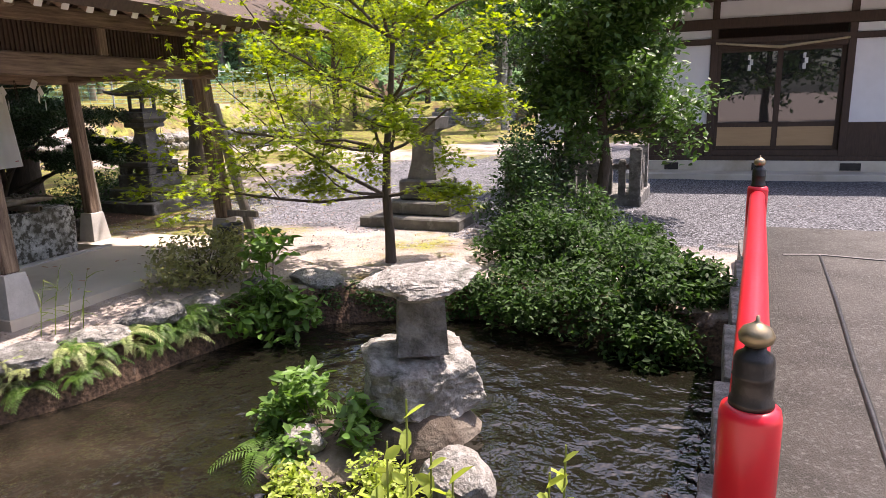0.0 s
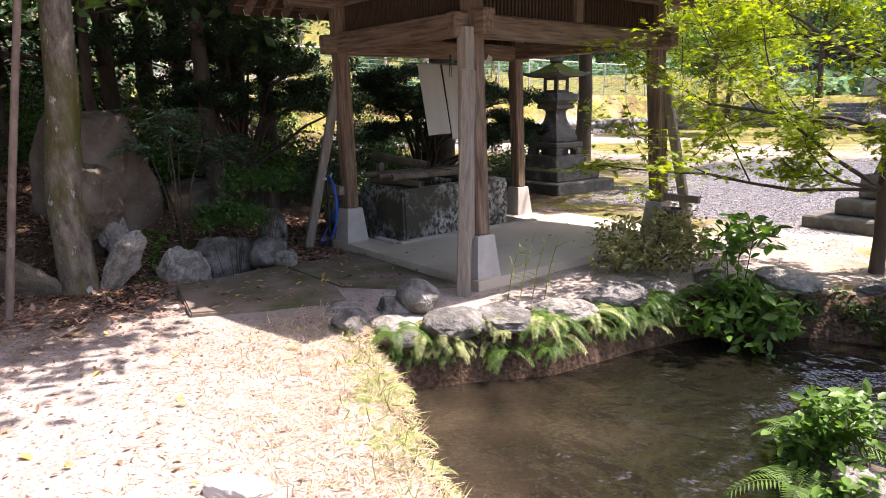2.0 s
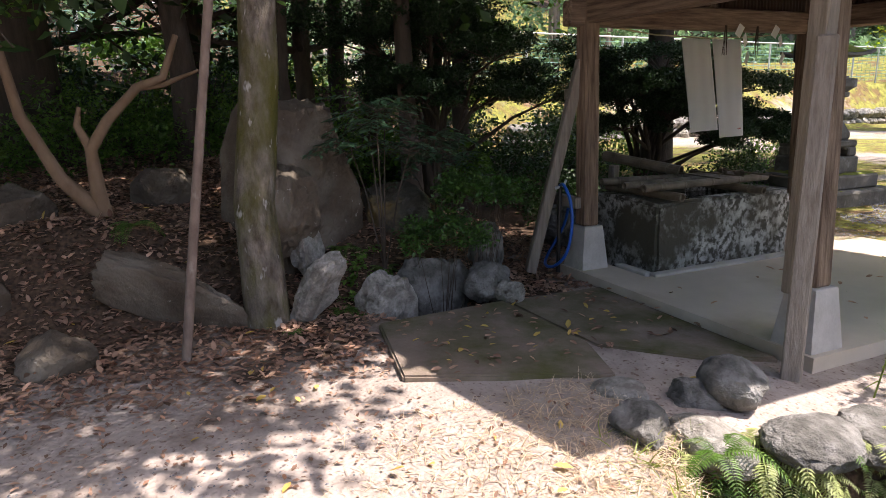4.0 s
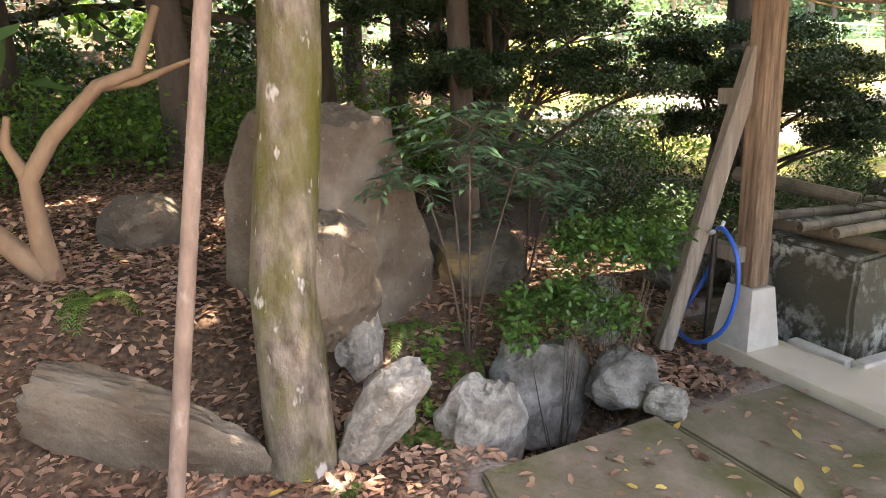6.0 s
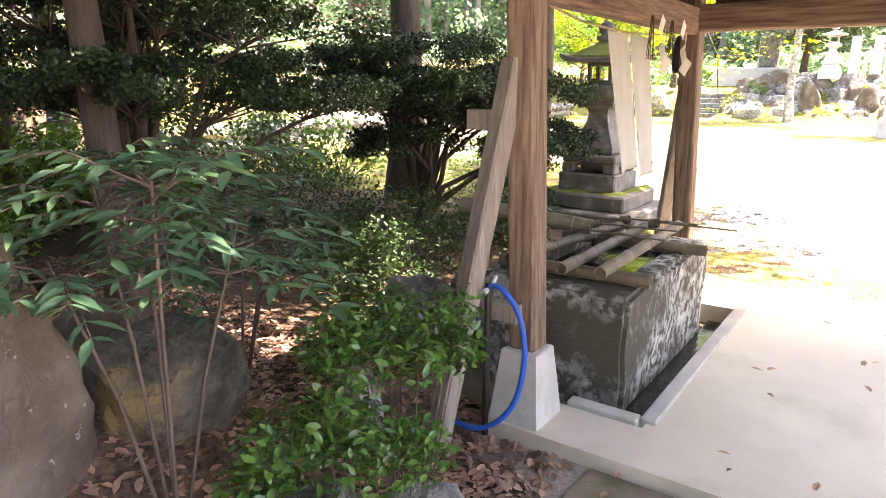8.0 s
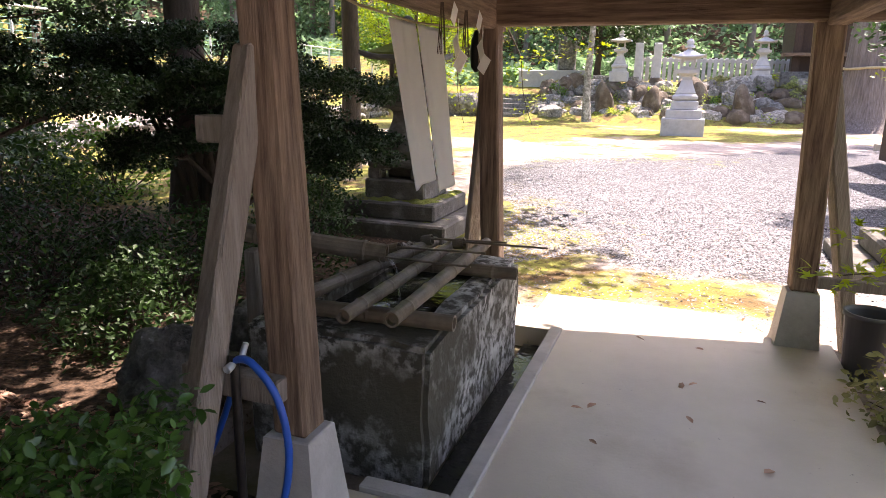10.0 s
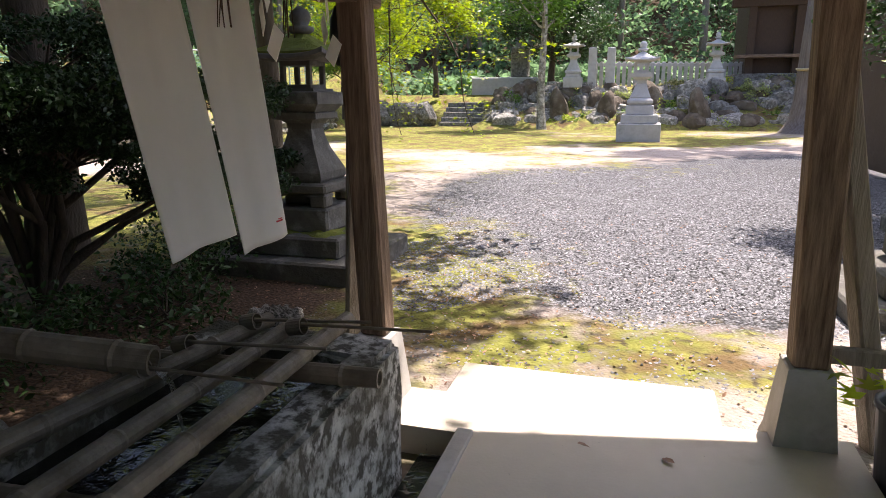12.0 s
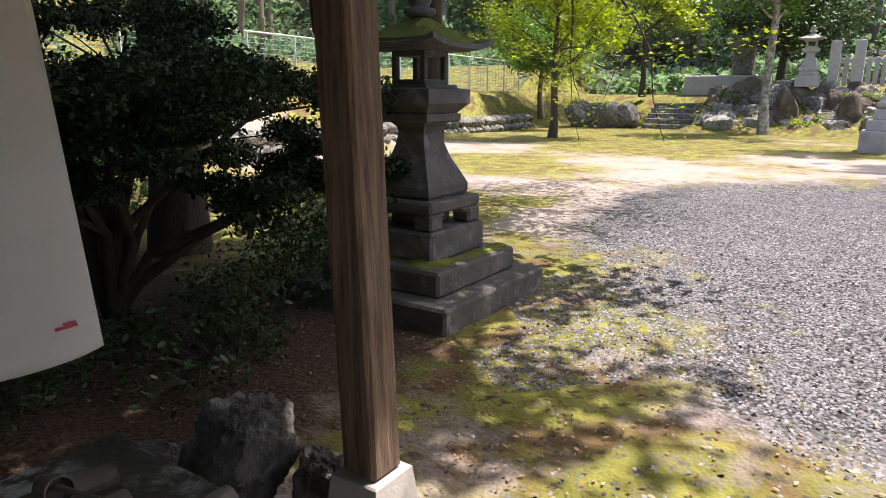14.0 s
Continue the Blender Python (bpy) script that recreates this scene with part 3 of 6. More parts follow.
def ground_z(x, y):
    x, y = np.asarray(x, float), np.asarray(y, float)
    z = -0.08 + ripple(x, y, 1.7, 0.012) + ripple(x, y, 6.0, 0.006)
    z = z - 0.06 * ease(x, 3.2, 5.5) * ease(-y, 1.5, 3.0)
    mound = ease(-x, -0.05, 1.0) * ease(-y, 0.45, 1.5)
    z = z + mound * (0.60 + 0.15 * ease(-x, 1.5, 5.0) - 0.4 * ease(-x, 7.0, 13.0)) + mound * ripple(x, y, 2.3, 0.06)
    z = z - 0.42 * ease(0.42 - np.hypot(x - 0.12, (y + 1.35) * 0.8), 0.0, 0.3)      # the drain beside the path slab
    z = z + 1.75 * ease(-x, 11.8 + 0.1 * np.clip(y - 10, -20, 40), 13.2 + 0.1 * np.clip(y - 10, -20, 40)) * ease(y, -30, -22)   # bank below the fence
    z = z + 2.1 * ease(y, 32.5 + 0.0 * x, 35.5) * ease(x, -7.0, -6.0) + 1.6 * ease(y, 34.0, 37.0) * (1 - ease(x, -7.0, -6.0))
    z = z + 26.0 * ease(y, 44, 110) + 14.0 * ease(-x, 30, 90)
    z = z - 0.4 * ((x > -0.72) & (x < 0.56) & (y > 0.10) & (y < 2.30))      # room for the drain pit
    d = pond_distance(x, y)
    z = z - 0.75 * ease(-d, -0.10, 0.28)
    return z


def gz(x, y):
    return float(ground_z(np.array([x]), np.array([y]))[0])


def build_ground():
    def axis(lo, a, b, hi, step):
        g = [a]
        s = step
        while g[-1] > lo:
            s *= 1.13
            g.append(g[-1] - s)
        h = [b]
        s = step
        while h[-1] < hi:
            s *= 1.13
            h.append(h[-1] + s)
        return np.array(g[:0:-1] + list(np.arange(a, b, step)) + h)

    xs, ys = axis(-500, -4, 10, 500, 0.09), axis(-500, -5, 8, 500, 0.09)
    X, Y = np.meshgrid(xs, ys)
    Z = ground_z(X, Y)
    nx, ny = len(xs), len(ys)
    idx = np.arange(nx * ny).reshape(ny, nx)
    f = np.stack([idx[:-1, :-1], idx[:-1, 1:], idx[1:, 1:], idx[1:, :-1]], -1).reshape(-1, 4)
    g = Geo()
    g.add(np.stack([X, Y, Z], -1).reshape(-1, 3), f)
    me = g.mesh("ground")
    ob = link("ground", me, M_GROUND, smooth=True)
    # zones: gravel, moss, litter
    d = pond_distance(X, Y)
    gravel = ease(Y - 0.9 * np.clip(0.8 - X, 0, 3), 3.2, 4.8) * ease(X + 0.12 * np.clip(Y - 6, 0, 12), -2.4, -0.9) * (1 - ease(Y - 0.9 * X, 13, 17)) * ease(d, 0.5, 2.4)
    gravel = np.maximum(gravel, ease(X, 4.5, 7.0) * ease(Y, 3, 6) * (1 - ease(Y, 20, 24)) * (1 - 0.6 * np.exp(-(((X - 7.3) / 1.2) ** 2 + ((Y - 7.0) / 2.5) ** 2))))
    gravel = gravel * (1 - 0.9 * np.exp(-(((X - 4.0) / 1.6) ** 2 + ((Y - 3.6) / 1.5) ** 2)))
    moss = 0.78 * np.exp(-(((X - 0.8) / 1.7) ** 2 + ((Y - 3.6) / 0.8) ** 2) ** 1.5)
    moss = np.maximum(moss, 0.85 * np.exp(-((((X + 1.2 + 0.25 * (Y - 5)) / 1.9) ** 2 + ((Y - 5.2) / 3.0) ** 2) ** 1.5)))
    moss = np.maximum(moss, 0.72 * ease(Y, 10, 14) * (1 - ease(X, -1.0, 5.0)) + 0.75 * ease(Y, 20, 22))
    moss = np.maximum(moss, 0.5 * np.exp(-((d - 0.25) / 0.35) ** 2) * (Y > 1.0))
    moss = np.maximum(moss, 0.42 * np.exp(-(((X - 4.0) / 1.5) ** 2 + ((Y - 3.5) / 1.2) ** 2)))
    moss = np.maximum(moss, 0.8 * ease(-X, 2.2, 3.2) * ease(Y, 1.0, 3.0) * (1 - ease(Y, 9, 13)))
    moss = np.maximum(moss, 0.9 * ease(Y, 30, 32))
    moss = np.where((Y > 12) & (Y < 30), moss * (0.45 + 0.75 * ease(ripple(X, Y, 0.55, 1.0), -0.4, 0.5)), moss)
    litter = np.maximum(ease(-X, -0.9, 0.4) * ease(-Y, -0.2, 0.6), ease(-X, 0.3, 1.5) * (1 - ease(Y, 3.5, 6)))
    litter = np.maximum(litter, 0.55 * ease(-X, -2.4, -0.2) * ease(-Y, 1.0, 1.8))
    litter = np.maximum(litter, 0.9 * ease(0.15 - d, 0, 0.1))
    litter = np.maximum(litter, 1.0 * ease(Y, 37, 42))
    col = np.ones((nx * ny, 4), np.float32)
    col[:, 0], col[:, 1], col[:, 2] = gravel.ravel(), moss.ravel(), litter.ravel()
    att = me.color_attributes.new("zone", "FLOAT_COLOR", "POINT")
    att.data.foreach_set("color", col.ravel())
    tagged(ob, "gravel, moss and leaf litter over bare earth", "ground", kind="structure")


build_ground()
bm = boxed([(2.2, 9.6, -3.0, 2.7, -0.47, -0.43)], 0)
tagged(part("water", bm, M_WATER), "murky brown pond water with small ripples", "water", kind="structure")

# ---- pavilion ----
PX, PY = 1.97, 2.45          # post spacing
tagged(part("floor", boxed([(-0.14, 0.19, -0.15, 0.19, -0.16, 0.0), (0.19, PX + 0.16, -0.15, 0.19, -0.16, 0.0), (0.50, PX + 0.16, 0.19, 2.20, -0.16, 0.0),
                            (-0.14, PX + 0.16, 2.20, PY + 0.14, -0.16, 0.0)], 0.0), M_CONCRETE),
       "smooth trowelled concrete floor of the water pavilion", "floor", kind="structure")
tagged(part("step_slab", boxed([(0.285, 1.62, PY + 0.145, 3.05, -0.2, -0.025)], 0.01), M_CONCRETE), "worn concrete step slab before the pavilion", "step", kind="structure")
tagged(part("drain_pit", boxed([(-0.7, 0.5, 0.19, 2.2, -0.30, -0.14)], 0), M_PATHSLAB), "shallow wet drain pit round the trough", "drain", kind="structure")
tagged(part("water_1", boxed([(0.31, 0.462, 0.30, 2.16, -0.14, -0.105)], 0), M_TROUGHWATER), "shallow overflow water in the drain pit", "water", kind="structure")
curb = thing("drain_curb", "narrow concrete curb round the drain pit", "curb", kind="structure")
part("rail", boxed([(0.47, 0.545, 0.24, 2.21, -0.1, 0.022)], 0.006), M_FOOT, curb)
part("rail", boxed([(0.12, 0.468, 0.20, 0.275, -0.1, 0.02)], 0.006), M_FOOT, curb)

pav = thing("water_pavilion", "weathered timber pavilion over the purification trough", "pavilion")
for px, py in ((0, 0), (PX, 0), (PX, PY), (0, PY)):
    hw = 0.073 if px and py else 0.066
    if px and py:               # set a little out of the square
        px, py = 1.92, 2.585
    foot = part("post_foot", lathe([(0.125 + 0.04, -0.16), (0.125, 0.0), (0.090, 0.335), (0.084, 0.34)] if hw > 0.07 else [(0.125, 0.0), (0.088, 0.335), (0.082, 0.34)], square=True), M_FOOT, pav, "tapered concrete post foot")
    foot.location = (px, py, 0)
    bm = boxed([(px - hw, px + hw, py - hw, py + hw, 0.339, 2.30)], 0.012)
    for v in bm.verts:          # the old posts lean
        v.co.x += -0.07 * (v.co.z - 0.34) / 1.6
        if hw > 0.07:
            v.co.y -= 0.10 * max(0.0, v.co.z - 0.34) / 1.9
    part("post", bm, M_WOOD_Z, pav)
# leaning braces beside the posts, with the short ties that hold them
for (a, b, ties) in (((-0.24, -0.38, -0.06), (-0.10, -0.02, 1.62), (0, 0)), ((PX + 0.15, -0.30, -0.10), (PX + 0.02, -0.12, 1.62), (0, 0)),
                     ((PX + 0.29, PY + 0.25, -0.12), (PX - 0.06, PY + 0.15, 1.60), (0, 0)), ((-0.30, PY + 0.36, -0.1), (-0.09, PY + 0.06, 1.5), (0, 0))):
    part("brace", bar(a, b, 0.10, 0.085, 0.01), M_GREYWOOD, pav, "grey leaning brace post")
part("fitting", lathe([(0.012, 1.60), (0.034, 1.63), (0.042, 1.72), (0.036, 1.80), (0.014, 1.86)], 14), M_IRON, pav, "black metal fitting on the post", True).location = (-0.165, PY + 0.03, 0)
part("strut", boxed([(PX - 0.075, PX + 0.035, -0.152, -0.068, 0.30, 1.93)], 0.008), M_GREYWOOD, pav, "grey plank fixed to the post")
for tx, ty, tz in ((-0.27, 0.02, 1.36), (-0.30, -0.1, 0.52)):
    part("tie", boxed([(tx - 0.09, 0.0, ty - 0.02, ty + 0.05, tz - 0.045, tz + 0.045)], 0.006), M_GREYWOOD, pav)
part("tie", boxed([(PX, PX + 0.42, PY + 0.1, PY + 0.15, 0.36, 0.43)], 0.006), M_GREYWOOD, pav)
# lower and upper beams
for z0, z1, w, ext in ((1.88, 2.06, 0.06, 0.20), (2.30, 2.44, 0.07, 0.55)):
    for yy in (0, PY):
        part("beam", boxed([(-ext - 0.07, PX + ext - 0.07, yy - w, yy + w, z0, z1)], 0.012), M_WOOD_X, pav)
    for xx in (-0.07, PX - 0.09):
        part("beam", boxed([(xx - w + 0.004, xx + w - 0.004, -ext, PY + ext, z0 - 0.02, z1 - 0.02)], 0.012), M_WOOD_Y, pav)
# lattice between the beams
for xx in (-0.07, PX - 0.09):
    part("lattice_board", boxed([(xx - 0.008, xx + 0.008, 0.07, PY - 0.07, 2.035, 2.285)], 0), M_DARKWOOD, pav)
    part("lattice", boxed([(xx - 0.028, xx + 0.028, y, y + 0.014, 2.042, 2.278) for y in np.arange(0.1, PY - 0.1, 0.04)], 0), M_DARKWOOD, pav)
    part("stud", boxed([(xx - 0.05, xx + 0.05, PY / 2 - 0.05, PY / 2 + 0.05, 2.042, 2.278)], 0.006), M_WOOD_Z, pav)
for yy in (0.0, PY):
    part("lattice_board", boxed([(0.07, PX - 0.07, yy - 0.008, yy + 0.008, 2.062, 2.298)], 0), M_DARKWOOD, pav)
    part("lattice", boxed([(x, x + 0.014, yy - 0.028, yy + 0.028, 2.064, 2.296) for x in np.arange(0.1, PX - 0.1, 0.04)], 0), M_DARKWOOD, pav)
# rafters with white ends, on both slopes of the gable roof whose ridge runs along y
RX, EX, EZ, RZ = PX / 2, 0.80, 2.30, 3.35
raft = {}
for side in (-1, 1):
    ex = RX + side * (PX / 2 + EX)
    for i, y in enumerate(np.arange(-0.62, PY + 1.0, 0.205)):
        r = part("rafter", bar((RX, y, RZ), (ex, y, EZ), 0.055, 0.07, 0.004), M_WOOD_X, pav)
        d = (Vector((ex, y, EZ)) - Vector((RX, y, RZ))).normalized()
        part("rafter_end", bar(Vector((ex, y, EZ)) + d * 0.001, Vector((ex, y, EZ)) + d * 0.012, 0.055, 0.07, 0.002), M_WHITEPAINT, r, "white-painted rafter end")
    n = Vector((side * (RZ - EZ), 0, abs(ex - RX))).normalized()
    bm = bmesh.new()
    a0, a1 = Vector((RX, 0, RZ)) + n * 0.045, Vector((ex, 0, EZ)) + n * 0.045 + (Vector((ex, 0, EZ)) - Vector((RX, 0, RZ))).normalized() * 0.10
    vs = []
    for y in (-0.75, PY + 1.08):
        for p, h in ((a0, 0), (a1, 0), (a1, 0.09), (a0, 0.09)):
            q = p + n * h
            vs.append(bm.verts.new((q.x, y, q.z)))
    for q in ((0, 1, 2, 3), (7, 6, 5, 4), (0, 4, 5, 1), (1, 5, 6, 2), (2, 6, 7, 3), (3, 7, 4, 0)):
        bm.faces.new([vs[k] for k in q])
    bmesh.ops.recalc_face_normals(bm, faces=bm.faces[:])
    part("roof_slope", bm, M_DARKWOOD, pav)
    part("fascia", bar((ex, -0.75, EZ + 0.075), (ex, PY + 1.08, EZ + 0.075), 0.03, 0.05, 0.004), M_WOOD_Y, pav)
part("ridge", boxed([(RX - 0.12, RX + 0.12, -0.8, PY + 1.12, RZ + 0.06, RZ + 0.26)], 0.03), M_ROOF, pav)
for yy in (0.0, PY):
    bm = bmesh.new()
    tri = [(0.0, 2.45), (PX, 2.45), (RX, RZ - 0.06)]
    vs = [bm.verts.new((x, yy + o, z)) for o in (-0.02, 0.02) for x, z in tri]
    for q in ((0, 1, 2), (5, 4, 3), (0, 3, 4, 1), (1, 4, 5, 2), (2, 5, 3, 0)):
        bm.faces.new([vs[k] for k in q])
    bmesh.ops.recalc_face_normals(bm, faces=bm.faces[:])
    part("gable_board", bm, M_DARKWOOD, pav)

# path slabs before the pavilion
def slab(name, pts, z0, z1, material, label):
    bm = bmesh.new()
    lo = [bm.verts.new((x, y, z0)) for x, y in pts]
    hi = [bm.verts.new((x, y, z1 + 0.006 * math.sin(3 * x + 5 * y))) for x, y in pts]
    bm.faces.new(lo[::-1])
    bm.faces.new(hi)
    for i in range(len(pts)):
        k = (i + 1) % len(pts)
        bm.faces.new((lo[i], lo[k], hi[k], hi[i]))
    bmesh.ops.bevel(bm, geom=bm.edges[:], offset=0.012, segments=2, affect="EDGES")
    return tagged(part(name, bm, material), label, "path slab", kind="structure")


slab("path_slab", [(0.38, -0.97), (0.40, -0.17), (1.95, -0.17), (1.75, -0.55), (1.33, -0.93)], -0.2, -0.05, M_PATHSLAB, "flat concrete path slab scattered with leaves")
slab("path_slab", [(0.40, -1.93), (0.37, -0.99), (1.30, -0.95), (1.72, -1.10), (1.25, -2.10)], -0.2, -0.045, M_PATHSLAB, "rough mossy path slab with fallen leaves")

# ---- trough and what lies on it ----
tr = thing("water_trough", "lichened stone purification trough full of water", "water trough")
bm = bmesh.new()
bmesh.ops.create_cube(bm, size=1.0)
for v in bm.verts:
    v.co = Vector((-0.13 + v.co.x * 0.86, 1.22 + v.co.y * 1.52, 0.18 + v.co.z * 0.66))
bmesh.ops.subdivide_edges(bm, edges=bm.edges[:], cuts=5, use_grid_fill=True)
top = [f for f in bm.faces if f.normal.z > 0.9 and abs(f.calc_center_median().x + 0.13) < 0.30 and abs(f.calc_center_median().y - 1.22) < 0.60]
r = bmesh.ops.extrude_face_region(bm, geom=top)
bmesh.ops.delete(bm, geom=top, context="FACES")
for v in [e for e in r["geom"] if isinstance(e, bmesh.types.BMVert)]:
    v.co.z -= 0.32
bmesh.ops.bevel(bm, geom=[e for e in bm.edges if e.is_manifold and e.calc_face_angle() > 0.8], offset=0.025, segments=2, affect="EDGES")
bmesh.ops.subdivide_edges(bm, edges=[e for e in bm.edges if e.calc_length() > 0.1], cuts=2, use_grid_fill=True)
for v in bm.verts:
    v.co += Vector((noise.noise(v.co * 5), noise.noise(v.co * 5 + Vector((9, 0, 0))), noise.noise(v.co * 5 + Vector((0, 9, 0))))) * 0.014
part("body", bm, M_TROUGH, tr)
part("water", boxed([(-0.44, 0.18, 0.60, 1.84, 0.38, 0.445)], 0), M_TROUGHWATER, tr, "dark still water")


def bamboo(name, label, a, b, r, group="bamboo poles on the trough"):
    """A hollow bamboo pole with nodes."""
    a, b = Vector(a), Vector(b)
    ln = (b - a).length
    prof = [(r * 0.72, 0.03), (r * 0.74, 0.0), (r, 0.0)]
    z, k = 0.16, 0
    while z < ln - 0.08:
        prof += [(r * 0.985, z - 0.012), (r * 1.09, z), (r * 0.96, z + 0.012)]
        z += 0.30 + 0.03 * math.sin(7 * z + 3 * r * 100)
    prof += [(r * 0.94, ln), (r * 0.7, ln), (r * 0.68, ln - 0.03)]
    bm = lathe(prof, 14)
    bm.transform(Matrix.Translation(a) @ (b - a).to_track_quat("Z", "Y").to_matrix().to_4x4())
    return tagged(part(name, bm, M_BAMBOO, smooth=False), label, "bamboo pole", group)


ZT = 0.51
bamboo("bamboo_pole", "split grey bamboo pole lying across the trough", (-0.50, 0.60, ZT + 0.04), (0.34, 0.66, ZT + 0.04), 0.038)
bamboo("bamboo_pole", "split grey bamboo pole lying across the trough", (-0.50, 1.43, ZT + 0.04), (0.40, 1.50, ZT + 0.04), 0.036)
bamboo("bamboo_pole", "grey bamboo pole resting on the cross poles", (0.16, 0.42, ZT + 0.11), (0.13, 1.84, ZT + 0.11), 0.033)
bamboo("bamboo_pole", "grey bamboo pole resting on the cross poles", (-0.03, 0.38, ZT + 0.11), (-0.04, 1.71, ZT + 0.11), 0.031)
bamboo("bamboo_pole", "grey bamboo pole resting on the cross poles", (-0.34, 0.40, ZT + 0.11), (-0.16, 1.75, ZT + 0.11), 0.032)
spout = bamboo("bamboo_spout", "thick bamboo spout running with water", (-1.02, 0.975, 0.765), (-0.20, 1.16, 0.68), 0.05, "")
g = Geo()
tube(g, [(-0.19, 1.165, 0.655), (-0.155, 1.175, 0.60), (-0.135, 1.18, 0.445)], [0.013, 0.009, 0.006], 6)
m_run = M_TROUGHWATER.copy()
m_run.name = "running_water"
m_run.node_tree.nodes["Principled BSDF"].inputs["Transmission Weight"].default_value = 0.9
m_run.node_tree.nodes["Principled BSDF"].inputs["Base Color"].default_value = (0.9, 0.92, 0.92, 1)
tagged(link("water_stream", g.mesh("water_stream"), m_run, smooth=True), "thin stream of water falling from the spout", "water")
part("spout_rest", boxed([(-0.88, -0.80, 0.90, 0.98, -0.1, 0.69)], 0.01), M_GREYWOOD).name = "spout_stake"
tagged(bpy.data.objects["spout_stake"], "short grey stake under the spout", "stake")


def ladle(a, b):
    t = thing("ladle", "bamboo water ladle laid on the poles", "ladle", "ladles on the trough")
    a, b = Vector(a), Vector(b)
    g = Geo()
    tube(g, [a, (a + b) / 2, b], [0.007, 0.0065, 0.006], 6)
    link("handle", g.mesh("handle"), M_BAMBOO, t)
    bm = lathe([(0.030, -0.028), (0.032, 0.032), (0.028, 0.032), (0.026, -0.02)], 16)
    bm.transform(Matrix.Translation(a + Vector((-0.02, 0, -0.012))) @ Matrix.Rotation(radians(78), 4, "Y"))
    part("cup", bm, M_BAMBOO, t)


for a, b in (((-0.23, 1.36, 0.665), (0.24, 1.44, 0.66)), ((-0.23, 1.14, 0.665), (0.25, 1.15, 0.66)), ((-0.14, 1.62, 0.665), (0.28, 1.72, 0.66)), ((0.05, 1.62, 0.665), (0.52, 1.70, 0.655))):
    ladle(a, b)

# ---- white cloth panels and paper streamers on a line under the beam ----
def cloth(name, top, bottom, label, seed, stamp=False):
    """A hanging strip between a top and a bottom edge, with soft folds."""
    (ax, ay, az), (bx, by, bz) = top
    (cx, cy, cz), (dx, dy, dz) = bottom
    nu, nv = 22, 40
    t = thing(name, label, "cloth", "white cloths under the beam")
    g = Geo()
    U, V = np.meshgrid(np.linspace(0, 1, nu), np.linspace(0, 1, nv))
    P = []
    for k in range(3):
        q = [(ax, ay, az)[k], (bx, by, bz)[k], (cx, cy, cz)[k], (dx, dy, dz)[k]]
        P.append((1 - V) * ((1 - U) * q[0] + U * q[1]) + V * ((1 - U) * q[2] + U * q[3]))
    fold = 0.010 * np.sin(U * 7 + seed + 0.8 * V) * (0.35 + 0.8 * V) + 0.004 * np.sin(U * 17 + 2 * seed + 1.5 * V) * (1 - 0.7 * V)
    P[0] = P[0] + fold
    front = np.stack(P, -1).reshape(-1, 3)
    idx = np.arange(nu * nv).reshape(nv, nu)
    f = np.stack([idx[:-1, :-1], idx[:-1, 1:], idx[1:, 1:], idx[1:, :-1]], -1).reshape(-1, 4)
    g.add(front, f)
    ob = link("panel", g.mesh("panel"), M_CLOTH, t, smooth=True)
    so = ob.modifiers.new("thickness", "SOLIDIFY")
    so.thickness = 0.003
    if stamp:
        px, py, pz = front[idx[nv - 4, nu - 5]]
        part("stamp", boxed([(px + 0.003, px + 0.006, py - 0.03, py + 0.01, pz - 0.003, pz + 0.002), (px + 0.003, px + 0.006, py - 0.015, py + 0.008, pz + 0.005, pz + 0.008)], 0), M_STAMP, t, "small red stamp mark")


cloth("hanging_cloth", ((-0.11, 0.98, 1.80), (-0.11, 1.30, 1.80)), ((0.0, 1.03, 1.03), (-0.03, 1.37, 1.04)), "white cotton panel hanging from a line", 0.4)
cloth("hanging_cloth", ((-0.11, 1.33, 1.80), (-0.11, 1.66, 1.80)), ((-0.01, 1.39, 0.97), (-0.02, 1.69, 0.98)), "white cotton panel with a small red stamp", 2.1, True)
g = Geo()
tube(g, [(-0.11, -0.05, 1.90), (-0.11, 0.7, 1.82), (-0.11, 1.3, 1.805), (-0.11, 1.9, 1.83), (-0.11, PY, 1.90)], [0.006] * 5, 6)
tagged(link("cloth_line", g.mesh("cloth_line"), M_ROPE), "thin straw line strung under the beam", "line")
for i, (sx, sy) in enumerate(((0.02, 1.52), (0.02, 1.95))):
    t = thing("paper_streamer", "white folded paper streamer on a straw line", "streamer", "paper streamers")
    for k in range(4):
        bm = boxed([(-0.001, 0.001, -0.035, 0.035, -0.05, 0.05)], 0)
        bm.transform(pose(sx, sy + (0.03 if k % 2 else -0.02) + 0.02 * k, 1.86 - 0.075 * k, 35 if k % 2 else -30, 0, 20 * k))
        part("fold", bm, M_PAPER, t)
for sy in (1.35, 1.72):
    t = thing("straw_tassel", "dark straw tassel hanging from the line", "tassel", "straw tassels")
    g = Geo()
    for k in range(6):
        tube(g, [(0.01 + 0.006 * math.cos(k), sy + 0.006 * math.sin(k), 1.90), (0.01 + 0.012 * math.cos(k), sy + 0.012 * math.sin(k), 1.80), (0.01 + 0.02 * math.cos(k), sy + 0.02 * math.sin(k * 2), 1.66)], [0.003, 0.003, 0.0015], 4)
    link("straw_bundle", g.mesh("straw_bundle"), M_DARKWOOD, t)

